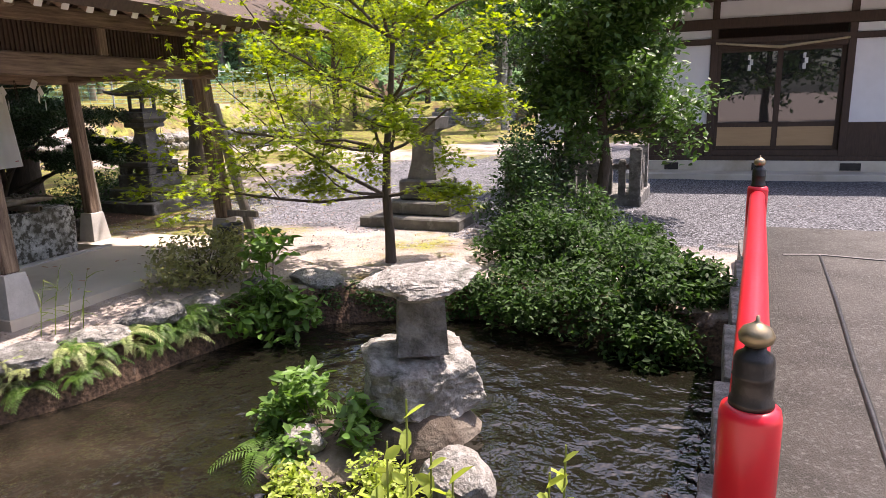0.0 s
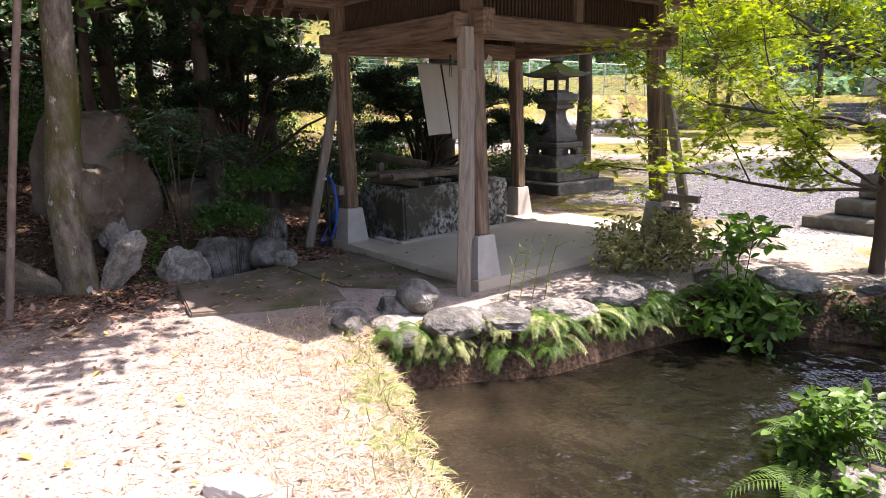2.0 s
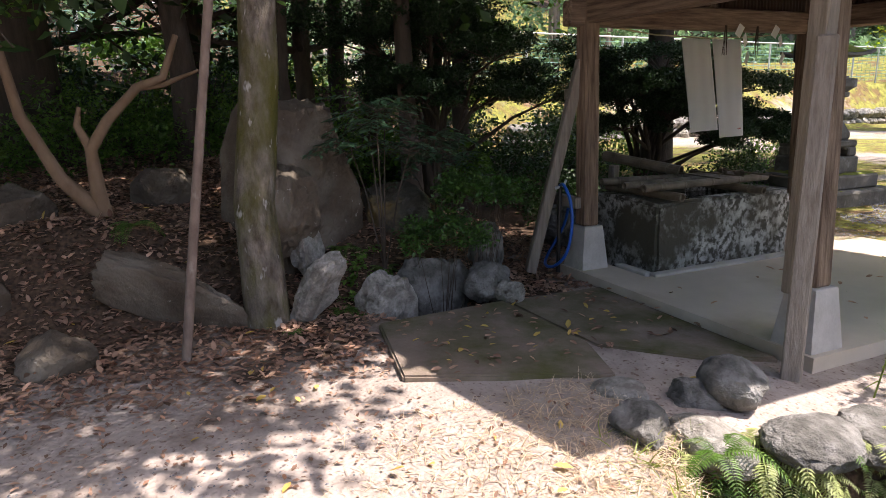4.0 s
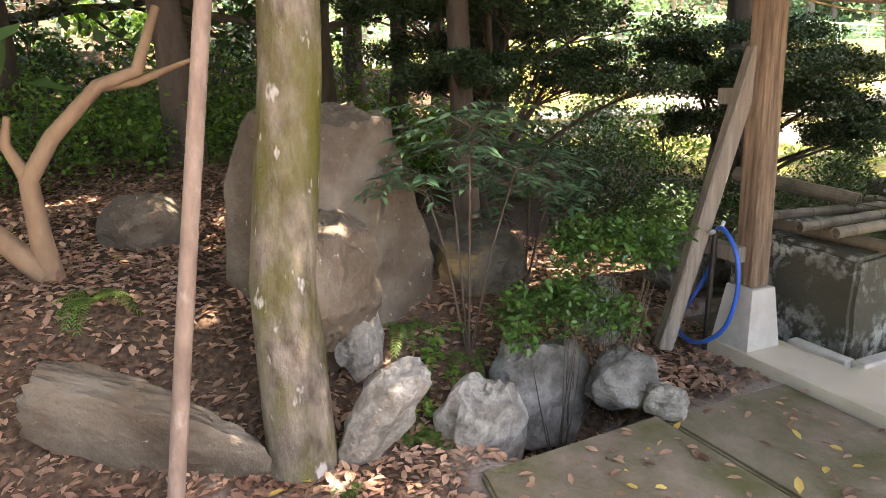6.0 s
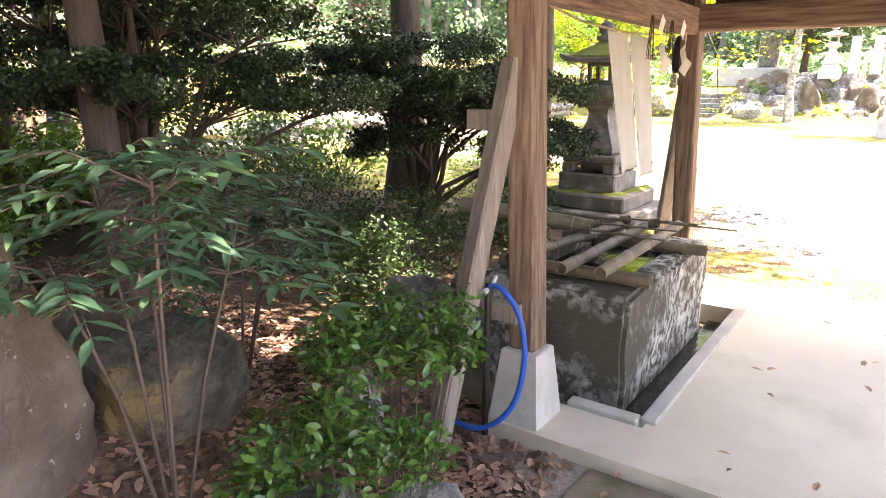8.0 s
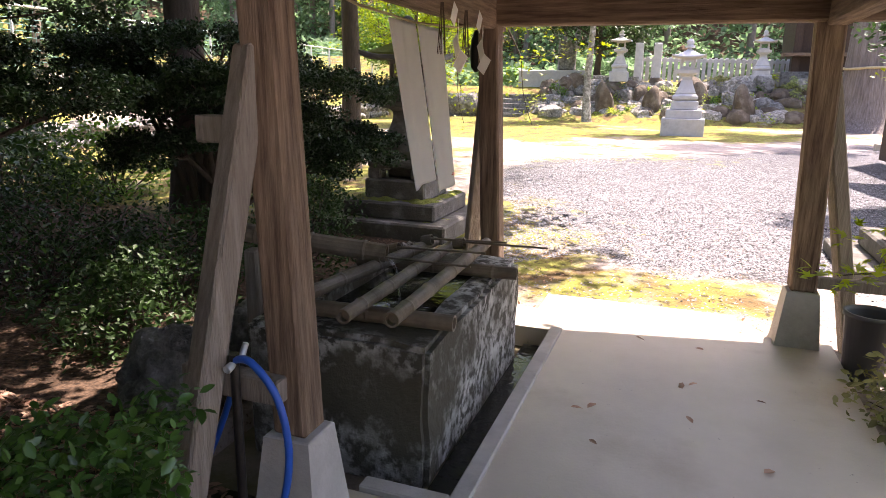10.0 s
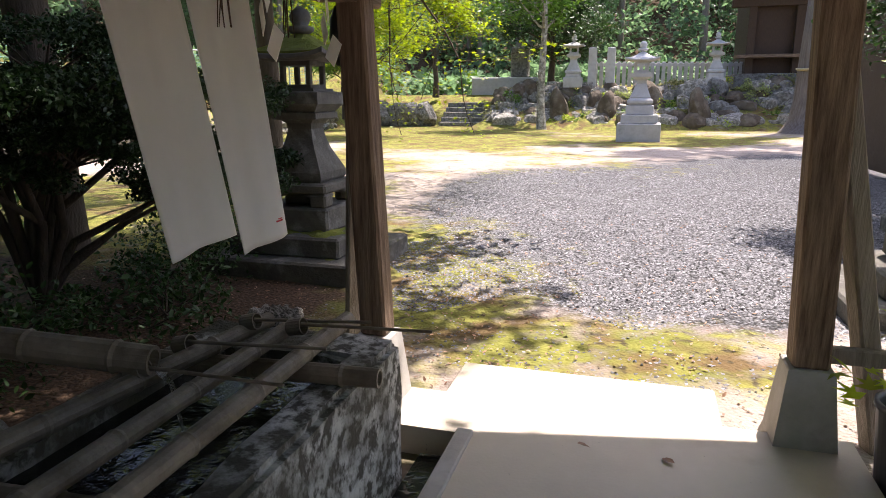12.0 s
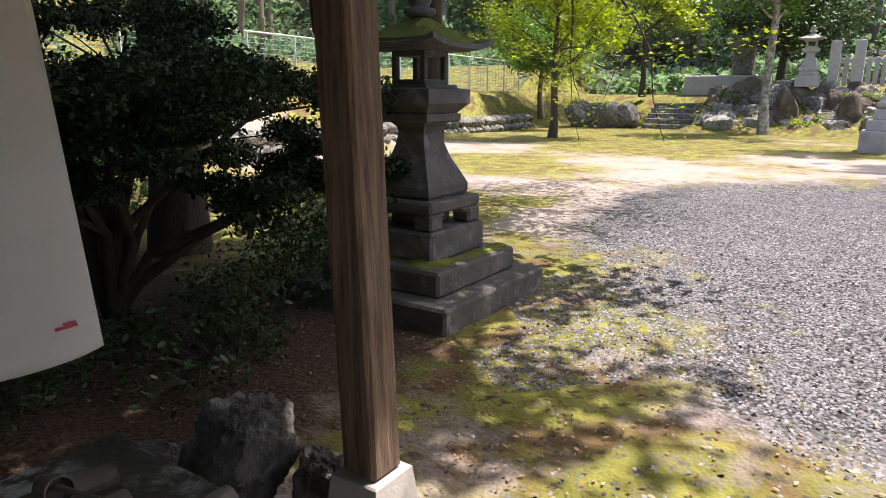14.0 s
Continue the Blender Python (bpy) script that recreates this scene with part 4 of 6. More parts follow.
# ---- hose, bucket ----
g = Geo()
hp = [(-0.10, -0.20, 0.66), (-0.02, -0.22, 0.67), (0.07, -0.22, 0.56), (0.10, -0.22, 0.36), (0.05, -0.23, 0.14), (-0.08, -0.25, 0.01), (-0.25, -0.22, -0.02), (-0.40, -0.10, 0.02), (-0.36, 0.02, 0.25), (-0.28, 0.02, 0.45)]
pts = []
for i in range(len(hp) - 1):
    p0, p1, p2, p3 = (Vector(hp[max(0, min(len(hp) - 1, i + k))]) for k in (-1, 0, 1, 2))
    for s in range(6):
        u = s / 6
        pts.append(0.5 * ((2 * p1) + (p2 - p0) * u + (2 * p0 - 5 * p1 + 4 * p2 - p3) * u * u + (3 * p1 - p0 - 3 * p2 + p3) * u ** 3))
tube(g, pts, [0.013] * len(pts), 8)
hose = thing("garden_hose", "blue rubber hose on a tap beside the post", "hose")
link("hose", g.mesh("hose"), M_HOSE, hose, smooth=True)
g = Geo()
tube(g, [(-0.10, -0.20, -0.05), (-0.10, -0.20, 0.68)], [0.016, 0.016], 8)
link("tap_pipe", g.mesh("tap_pipe"), M_IRON, hose, "grey standpipe")
g = Geo()
tube(g, [(-0.10, -0.24, 0.64), (-0.10, -0.16, 0.66), (-0.09, -0.15, 0.70)], [0.014, 0.012, 0.01], 8)
link("tap", g.mesh("tap"), M_SILVER, hose, "metal tap")
bk = thing("bucket", "grey plastic bucket beside the post", "bucket", at=(2.24, 2.30, 0))
bm = lathe([(0.10, -0.09), (0.135, 0.30), (0.143, 0.30), (0.143, 0.325), (0.128, 0.325), (0.125, 0.30), (0.092, -0.07)], 28)
part("body", bm, M_BUCKET, bk, smooth=True)

# ---- stone lanterns ----
def moss_pad(hw, z, seed, cover):
    """A lumpy cushion of moss on a square ledge, thin and broken towards the rim."""
    bm = bmesh.new()
    n, hw = 26, hw - 0.022
    rows = []
    for i in range(n + 1):
        row = []
        for k in range(n + 1):
            x, y = hw * (2 * i / n - 1), hw * (2 * k / n - 1)
            q = noise.noise(Vector((x * 5, y * 5, seed))) + 0.5 * noise.noise(Vector((x * 14, y * 14, seed)))
            rim = 1 - max(abs(x), abs(y)) / hw
            row.append(bm.verts.new((x, y, z - 0.012 + 0.05 * max(-0.2, min(1.0, q + cover)) * min(1.0, rim * 9 + 0.05))))
        rows.append(row)
    for i in range(n):
        for k in range(n):
            bm.faces.new((rows[i][k], rows[i + 1][k], rows[i + 1][k + 1], rows[i][k + 1]))
    ex = bmesh.ops.extrude_face_region(bm, geom=bm.faces[:])
    for v in [e for e in ex["geom"] if isinstance(e, bmesh.types.BMVert)]:
        v.co.z = z - 0.03
    bmesh.ops.recalc_face_normals(bm, faces=bm.faces[:])
    return bm


def lantern(name, label, at, s, body, tiers, mossy, seed, group="stone lanterns", prof=None):
    """A stepped lantern: tiers (half width, bottom, top), then a shaft, platform, fire box with openings, roof and jewel. Heights in its own metres."""
    t = thing(name, label, "stone lantern", group, at)
    for i, (hw, z0, z1) in enumerate(tiers):
        part("tier", boxed([(-hw, hw, -hw, hw, z0, z1)], 0.02), body, t)
        if mossy and i < 2:
            part("moss", moss_pad(hw, z1, seed + 7 * i, 0.45 if i else -0.15), M_MOSS, t, "green moss cushion", True)
    z = tiers[-1][2]
    h = s
    if prof:
        hw, z0, z1 = prof["scroll"]
        cell = [(-hw, hw, -hw, hw, z1 - 0.09, z1)]
        for sx in (-1, 1):
            for sy in (-1, 1):       # curled feet with a cusped hollow between them
                cell.append((min(sx * hw, sx * hw * 0.52), max(sx * hw, sx * hw * 0.52), min(sy * hw, sy * hw * 0.52), max(sy * hw, sy * hw * 0.52), z0, z1 - 0.09))
                cell.append((min(sx * hw * 0.96, sx * hw * 0.36), max(sx * hw * 0.96, sx * hw * 0.36), min(sy * hw * 0.96, sy * hw * 0.36), max(sy * hw * 0.96, sy * hw * 0.36), z1 - 0.13, z1 - 0.088))
        cell.append((-hw * 0.5, hw * 0.5, -hw * 0.5, hw * 0.5, z0, z1 - 0.09))
        part("scroll_base", boxed(cell, 0.018), body, t)
        part("shaft", lathe(prof["shaft"], square=True), body, t)
        part("platform", lathe(prof["platform"], square=True), body, t)
        z = prof["platform"][-1][1]
    else:
        part("scroll_base", lathe([(0.30 * h, z), (0.38 * h, z + 0.07 * h), (0.38 * h, z + 0.15 * h), (0.30 * h, z + 0.22 * h)], square=True), body, t)
        z += 0.22 * h
        part("shaft", lathe([(0.29 * h, z), (0.30 * h, z + 0.03 * h), (0.22 * h, z + 0.22 * h), (0.155 * h, z + 0.42 * h), (0.15 * h, z + 0.52 * h), (0.19 * h, z + 0.56 * h)], square=True), body, t)
        z += 0.56 * h
        part("platform", lathe([(0.19 * h, z), (0.31 * h, z + 0.06 * h), (0.32 * h, z + 0.17 * h), (0.24 * h, z + 0.18 * h), (0.24 * h, z + 0.22 * h)], square=True), body, t)
        z += 0.22 * h
    w = prof["box"] if prof else 0.205 * h
    fb = part("fire_box", boxed([(-w, w, -w, w, z, z + 0.045 * h)], 0.004), body, t)
    part("fire_box_head", boxed([(-w, w, -w, w, z + 0.25 * h, z + 0.30 * h)], 0.004), body, t)
    for sx in (-1, 1):
        for sy in (-1, 1):
            x0, x1 = sorted((sx * w, sx * (w - 0.055 * h)))
            y0, y1 = sorted((sy * w, sy * (w - 0.055 * h)))
            part("corner_post", boxed([(x0, x1, y0, y1, z + 0.045 * h, z + 0.25 * h)], 0.003), body, fb)
    z += 0.30 * h
    # roof with lifted corners
    bm = bmesh.new()
    nn = 12
    grid = []
    R0 = 0.50 * h
    for i in range(nn + 1):
        row = []
        for k in range(nn + 1):
            x, y = -R0 + 2 * R0 * i / nn, -R0 + 2 * R0 * k / nn
            m = max(abs(x), abs(y)) / R0
            cor = (min(abs(x), abs(y)) / R0) ** 3 * m
            row.append(bm.verts.new((x, y, z + 0.05 * h + 0.27 * h * (1 - m) ** 1.45 + 0.075 * h * cor)))
        grid.append(row)
    for i in range(nn):
        for k in range(nn):
            bm.faces.new((grid[i][k], grid[i + 1][k], grid[i + 1][k + 1], grid[i][k + 1]))
    ex = bmesh.ops.extrude_face_region(bm, geom=bm.faces[:])
    for v in [e for e in ex["geom"] if isinstance(e, bmesh.types.BMVert)]:
        m = max(abs(v.co.x), abs(v.co.y)) / R0
        v.co.z = z + (0.0 if m < 0.8 else 0.012 * h) + (v.co.z - z - 0.05 * h) * (0.0 if m < 0.8 else 0.8)
    bmesh.ops.recalc_face_normals(bm, faces=bm.faces[:])
    part("roof", bm, body, t)
    if mossy:
        bm = bmesh.new()
        rr = [[bm.verts.new((x * 0.44 * h, y * 0.44 * h, z + 0.055 * h + 0.27 * h * (1 - max(abs(x), abs(y)) * 0.88) ** 1.45 + 0.02 + 0.012 * noise.noise(Vector((x * 4, y * 4, seed)))))
               for y in np.linspace(-1, 1, 11)] for x in np.linspace(-1, 1, 11)]
        for i in range(10):
            for k in range(10):
                bm.faces.new((rr[i][k], rr[i + 1][k], rr[i + 1][k + 1], rr[i][k + 1]))
        ex = bmesh.ops.extrude_face_region(bm, geom=bm.faces[:])
        for v in [e for e in ex["geom"] if isinstance(e, bmesh.types.BMVert)]:
            v.co.z -= 0.03
        bmesh.ops.recalc_face_normals(bm, faces=bm.faces[:])
        part("moss", bm, M_MOSS, t, "green moss on the lantern roof")
    z += 0.30 * h
    part("jewel", lathe([(0.10 * h, z), (0.15 * h, z + 0.03 * h), (0.15 * h, z + 0.07 * h), (0.08 * h, z + 0.09 * h), (0.11 * h, z + 0.14 * h), (0.12 * h, z + 0.19 * h), (0.09 * h, z + 0.25 * h), (0.03 * h, z + 0.29 * h)], 16), body, t, smooth=True)
    return t


near_lantern = lantern("stone_lantern", "old dark stone lantern with mossy tiers", (-1.79, 5.15, 0.0), 0.79, M_LANTERN, [(0.72, -0.22, 0.096), (0.54, 0.096, 0.277), (0.36, 0.277, 0.50)], True, 3,
                       prof=dict(scroll=(0.335, 0.50, 0.712), shaft=[(0.245, 0.712), (0.262, 0.74), (0.262, 0.80), (0.215, 0.90), (0.165, 1.00), (0.132, 1.10), (0.118, 1.18), (0.125, 1.23), (0.16, 1.262)],
                                 platform=[(0.20, 1.262), (0.22, 1.275), (0.22, 1.325), (0.20, 1.33), (0.255, 1.385), (0.272, 1.40), (0.272, 1.50), (0.20, 1.512), (0.195, 1.535)], box=0.15))
far_lantern = lantern("stone_lantern", "pale granite lantern on a stepped plinth", (0.98, 23.8, -0.10), 1.12, M_LANTERN_PALE, [(0.72, -0.1, 0.62), (0.60, 0.62, 0.92), (0.46, 0.92, 1.22)], False, 5)
lan2 = lantern("stone_lantern", "pale granite lantern on the rock terrace", (-2.4, 34.2, 1.95), 1.0, M_LANTERN_PALE, [(0.45, -0.1, 0.4), (0.35, 0.4, 0.55)], False, 6)
lan3 = lantern("stone_lantern", "pale granite lantern on the rock terrace", (4.25, 34.6, 1.95), 1.0, M_LANTERN_PALE, [(0.45, -0.1, 0.3), (0.35, 0.3, 0.5)], False, 7)
# plinth behind the maple
t = thing("stone_plinth", "broad stepped stone plinth of a lantern behind the maple", "plinth")
part("tier", boxed([(2.60, 4.05, 4.45, 5.80, -0.15, 0.06)], 0.02), M_LANTERN, t)
part("tier", boxed([(2.85, 3.85, 4.68, 5.58, 0.06, 0.24)], 0.02), M_LANTERN, t)
part("tier", boxed([(3.02, 3.68, 4.85, 5.42, 0.24, 0.52)], 0.03), M_LANTERN, t)
part("post", lathe([(0.22, 0.52), (0.17, 0.75), (0.14, 1.15), (0.22, 1.2), (0.24, 1.35)], square=True), M_LANTERN, t).location = (3.35, 5.13, 0)
# lantern of stones in the pond
t = thing("pond_lantern", "rough stone lantern standing in the pond", "stone lantern")
part("cap", rock_mesh((0.37, 0.30, 0.09), 11, 5, 0.09, 12), M_PALEROCK, t, "flat pale rock cap").matrix_world = pose(5.48, 0.12, 0.53, 3, -4, 20)
part("pillar", lathe([(0.155, 0.10), (0.15, 0.12), (0.135, 0.47), (0.13, 0.48)], square=True), M_STONE, t, "squared sandstone pillar").matrix_world = pose(5.46, 0.14, 0, 0, 0, 28)
part("foot_rock", rock_mesh((0.44, 0.42, 0.30), 25, 5, 0.09, 9, True), M_PALEROCK, t, "rough pale boulder").matrix_world = pose(5.42, 0.20, -0.10, 0, 0, 40)
part("lower_rock", rock_mesh((0.42, 0.36, 0.35), 16, 3, 0.06), M_ROCK, t, "dark wet boulder").matrix_world = pose(5.45, 0.12, -0.52, 0, 0, 70)
rock("rock", "pale rock lying in the pond", (5.90, -0.42, -0.40), (0.20, 0.25, 0.17), 21, M_PALEROCK, (0, 20, 30))

# ---- bridge ----
br = thing("bridge", "concrete footbridge with a red lacquered rail", "bridge")
g = Geo()
ys = np.linspace(-2.6, 5.0, 30)
prof = lambda y: 0.10 - 0.012 * (y - 2.2) ** 2 * 0.45
vs, fs = [], []
for y in ys:
    x0 = 7.10 + 0.055 * (y + 1.4)
    for x, o in ((x0, 0), (9.7, 0), (9.7, -0.25), (x0, -0.25)):
        vs.append((x, y, prof(y) + o))
for i in range(len(ys) - 1):
    for k in range(4):
        a, b = i * 4 + k, i * 4 + (k + 1) % 4
        fs.append((a, a + 4, b + 4, b))
g.add(vs, fs)
link("deck", g.mesh("deck"), M_ROAD, br, "worn grey concrete deck")
for i, y in enumerate(np.arange(-1.6, 3.4, 0.9)):
    x0 = 7.10 + 0.055 * (y + 1.4)
    part("kerb", boxed([(x0 - 0.015, x0 + 0.10, y, y + 0.885, prof(y + 0.4) - 0.2, prof(y + 0.4) + 0.035)], 0.006), M_STONE, br)
g = Geo()
tube(g, [(8.0, 3.45, prof(3.45)), (7.92, 1.89, prof(1.89)), (7.85, 0.76, prof(0.76)), (7.82, 0.09, prof(0.09)), (7.80, -0.3, prof(-0.3)), (7.76, -1.4, prof(-1.4))], [0.012, 0.018, 0.016, 0.018, 0.014, 0.012], 6)
tube(g, [(7.69, 3.36, prof(3.36)), (8.0, 3.45, prof(3.45)), (8.5, 3.35, prof(3.35)), (9.4, 3.3, prof(3.3))], [0.014, 0.014, 0.014, 0.014], 6)
link("joint", g.mesh("joint"), M_IRON, br, "dark tarred joint in the deck")
NEARP, FARP = (7.20, -1.40), (7.42, 3.05)
for (x, y) in (NEARP, FARP):
    z0 = prof(y)
    p = part("rail_post", lathe([(0.085, z0 - 0.05), (0.085, z0 + 0.64), (0.08, z0 + 0.665), (0.06, z0 + 0.675)], 28), M_RED, br, "round red lacquered post", True)
    p.location = (x, y, 0)
    c = part("finial", lathe([(0.062, z0 + 0.67), (0.062, z0 + 0.69), (0.055, z0 + 0.70), (0.055, z0 + 0.76), (0.058, z0 + 0.765), (0.055, z0 + 0.77), (0.055, z0 + 0.81), (0.05, z0 + 0.825), (0.03, z0 + 0.84), (0.028, z0 + 0.852)], 28), M_IRON, p, "dark metal cap", True)
    part("finial_ball", lathe([(0.026, z0 + 0.85), (0.045, z0 + 0.865), (0.049, z0 + 0.885), (0.038, z0 + 0.905), (0.015, z0 + 0.918), (0.006, z0 + 0.925), (0.005, z0 + 0.94)], 24), M_BRASS, p, "tarnished brass onion knob", True)
g = Geo()
tube(g, [(NEARP[0], NEARP[1], prof(NEARP[1]) + 0.60), (7.31, 0.8, 0.665), (FARP[0], FARP[1], prof(FARP[1]) + 0.58)], [0.062] * 3, 24)
link("top_rail", g.mesh("top_rail"), M_RED, br, "round red top rail", True)
g = Geo()
tube(g, [(NEARP[0], NEARP[1], prof(NEARP[1]) + 0.30), (7.31, 0.8, 0.36), (FARP[0], FARP[1], prof(FARP[1]) + 0.28)], [0.04] * 3, 16)
link("lower_rail", g.mesh("lower_rail"), M_RED, br, "", True)
for k in range(1, 4):
    u = k / 4
    x, y = NEARP[0] + u * (FARP[0] - NEARP[0]), NEARP[1] + u * (FARP[1] - NEARP[1])
    part("baluster", lathe([(0.04, prof(y)), (0.04, prof(y) + 0.58)], 14), M_RED, br, "", True).location = (x, y, 0)

# ---- worship hall ----
hall = thing("worship_hall", "low timber shrine hall with white plaster panels", "hall", at=(5.72, 11.25, 0))
hall.rotation_euler = (0, 0, radians(3.2))
part("footing", boxed([(-0.1, 10.0, -0.12, 0.4, -0.12, 0.24)], 0.01), M_CONCRETE, hall)
part("apron", boxed([(-0.4, 10.0, -0.75, -0.125, -0.12, 0.04)], 0.01), M_CONCRETE, hall)
for x0, x1 in ((0.35, 0.62), (3.55, 3.9), (2.0, 2.2)):
    part("vent", boxed([(x0, x1, -0.135, -0.118, 0.06, 0.20)], 0), M_IRON, hall)
for x in (0.0, 1.12, 3.5, 4.75, 6.0):
    part("post", boxed([(x, x + 0.13, -0.05, 0.12, 0.24, 3.5)], 0.006), M_DARKWOOD, hall)
part("sill", boxed([(-0.05, 10, -0.08, 0.1, 0.24, 0.33)], 0.005), M_DARKWOOD, hall)
for x0, x1 in ((0.132, 1.118), (3.632, 4.748), (4.882, 5.998), (6.132, 10)):
    part("plaster_panel", boxed([(x0, x1, 0.0, 0.08, 0.97, 2.50)], 0), M_WHITEPAINT, hall, "white plaster panel")
    part("board_dado", boxed([(x0, x1, -0.02, 0.08, 0.332, 0.968)], 0), M_DARKWOOD, hall)
    part("transom", boxed([(x0, x1, 0.0, 0.08, 2.62, 2.78)], 0), M_WHITEPAINT, hall, "white plaster transom")
part("lintel", boxed([(-0.1, 10, -0.07, 0.11, 2.502, 2.61)], 0.005), M_DARKWOOD, hall)
part("tie_beam", boxed([(-0.2, 10, -0.075, 0.11, 2.79, 2.98)], 0.008), M_DARKWOOD, hall)
part("frieze", boxed([(0.13, 10, 0.0, 0.08, 2.985, 3.3)], 0), M_WHITEPAINT, hall)
part("door_sill", boxed([(1.252, 3.498, -0.04, 0.1, 0.332, 0.45)], 0.005), M_DARKWOOD, hall)
part("door_head", boxed([(1.252, 3.498, -0.04, 0.1, 2.40, 2.498)], 0.005), M_DARKWOOD, hall)
for x0, x1, yo in ((1.254, 2.40, 0.03), (2.36, 3.496, 0.065)):
    dr = part("sliding_door", boxed([(x0, x0 + 0.07, yo - 0.015, yo + 0.015, 0.452, 2.398), (x1 - 0.07, x1, yo - 0.015, yo + 0.015, 0.452, 2.398), (x0 + 0.072, x1 - 0.072, yo - 0.015, yo + 0.015, 0.452, 0.52),
                                     (x0 + 0.072, x1 - 0.072, yo - 0.015, yo + 0.015, 0.90, 0.98), (x0 + 0.072, x1 - 0.072, yo - 0.015, yo + 0.015, 2.34, 2.398)], 0.003), M_DARKWOOD, hall)
    part("door_panel", boxed([(x0 + 0.075, x1 - 0.075, yo - 0.006, yo + 0.006, 0.525, 0.895)], 0), M_TANPANEL, dr, "tan board lower panel")
    part("pane", boxed([(x0 + 0.075, x1 - 0.075, yo - 0.003, yo + 0.003, 0.985, 2.335)], 0), M_GLASS, dr, "reflecting glass pane")
part("back_wall", boxed([(0, 10, 2.5, 2.7, 0, 3.3)], 0), M_DARKWOOD, hall)
part("end_wall", boxed([(-0.02, 0.06, 0.13, 5.0, 0.0, 3.3)], 0), M_DARKWOOD, hall)
for x in np.arange(-0.5, 10, 0.33):
    part("rafter", bar((x, 1.5, 3.95), (x, -1.15, 3.22), 0.05, 0.07, 0.003), M_DARKWOOD, hall)
bm = boxed([(-0.6, 10.2, -0.05, 4.0, 0.0, 0.14)], 0.02)
bm.transform(Matrix.Translation((0, -1.3, 3.27)) @ Matrix.Rotation(radians(15.5), 4, "X"))
part("roof", bm, M_ROOF, hall, "dark metal-sheet roof")
part("roof_edge", boxed([(-0.62, 10.2, -1.36, -1.30, 3.22, 3.36)], 0.01), M_SILVER, hall, "pale gutter edge")
g = Geo()
tube(g, [(1.2, -0.12, 2.52), (2.35, -0.12, 2.40), (3.5, -0.12, 2.52)], [0.02, 0.03, 0.02], 8)
link("straw_rope", g.mesh("straw_rope"), M_ROPE, hall, "sagging straw rope")
for x in (1.8, 2.75):
    part("paper_streamer", boxed([(x, x + 0.05, -0.125, -0.122, 2.18, 2.28), (x + 0.03, x + 0.09, -0.125, -0.122, 2.08, 2.19), (x, x + 0.06, -0.125, -0.122, 1.98, 2.09)], 0), M_PAPER, hall, "white folded paper streamer")
# hall steps aside, the shrine fence of stone posts with a guardian statue
fence = thing("stone_fence", "low stone fence of square posts round the guardian statue", "stone fence")
FX0, FX1, FY0, FY1 = 4.0, 5.95, 7.0, 8.3
part("kerb", boxed([(FX0 - 0.1, FX1 + 0.1, FY0 - 0.1, FY1 + 0.1, -0.12, 0.10)], 0.02), M_STONE, fence)
cells = [(x, FY0) for x in np.arange(FX0, FX1 + 0.01, 0.195)] + [(FX1, y) for y in np.arange(FY0 + 0.2, FY1, 0.2)]
for i, (x, y) in enumerate(cells):
    big = (i % 5 == 0) or (x, y) == (FX1, FY0) or abs(x - FX1) + abs(y - FY0) < 0.05
    w, h = (0.085, 0.78) if big else (0.05, 0.60)
    part("fence_post", lathe([(w, 0.10), (w, h), (w * 0.7, h + 0.03)], square=True), M_STONE, fence).location = (x, y, 0)
part("rail", boxed([(FX0, FX1, FY0 - 0.03, FY0 + 0.03, 0.48, 0.56)], 0.008), M_STONE, fence)
part("rail", boxed([(FX1 - 0.03, FX1 + 0.03, FY0 + 0.04, FY1, 0.482, 0.562)], 0.008), M_STONE, fence)
tagged(part("statue_plinth", boxed([(4.55, 5.45, 7.4, 8.0, 0.10, 0.75)], 0.02), M_STONE), "squared stone plinth of the guardian statue", "plinth")
bm = rock_mesh((0.22, 0.40, 0.30), 31, 3, 0.08)
bm.transform(pose(5.05, 7.7, 1.0, 25, 0, 0))
b2 = rock_mesh((0.19, 0.2, 0.2), 32, 3, 0.1)
b2.transform(pose(5.08, 7.42, 1.36))
me = bpy.data.meshes.new("tmp")
b2.to_mesh(me)
bm.from_mesh(me)
b2.free()
bmesh.ops.create_cube(bm, size=0.2, matrix=pose(5.0, 7.45, 0.85) @ Matrix.Diagonal((0.6, 0.8, 1.3, 1)))
bmesh.ops.create_cube(bm, size=0.2, matrix=pose(5.18, 7.45, 0.85) @ Matrix.Diagonal((0.6, 0.8, 1.3, 1)))
tagged(part("guardian_statue", bm, M_STONE), "weathered seated stone guardian beast on its plinth", "statue")

# ---- rocks and trees of the west bank ----
tagged(rock("boulder", "great brown boulder with a flat top", (-0.84, -2.16, 0.64), (0.54, 0.54, 0.98), 44, M_ROCK, (-4, 0, 24), 5, 0.06, blocky=True, planes=7, skew=0.08), category="rock")
rock("boulder", "brown slab rock leaning on the boulder", (-0.25, -2.36, 0.62), (0.24, 0.28, 0.42), 45, M_ROCK, (4, 0, 30), 5, 0.08, blocky=True)
rock("rock", "ochre-stained rock among the leaves", (-0.78, -1.36, 0.44), (0.31, 0.34, 0.27), 46, M_OCHRE, (0, 10, 10), blocky=True)
rock("rock", "pale split standing stone", (-0.30, -2.22, 0.40), (0.11, 0.15, 0.30), 47, M_PALEROCK, (8, -12, 40), blocky=True, rough=0.12)
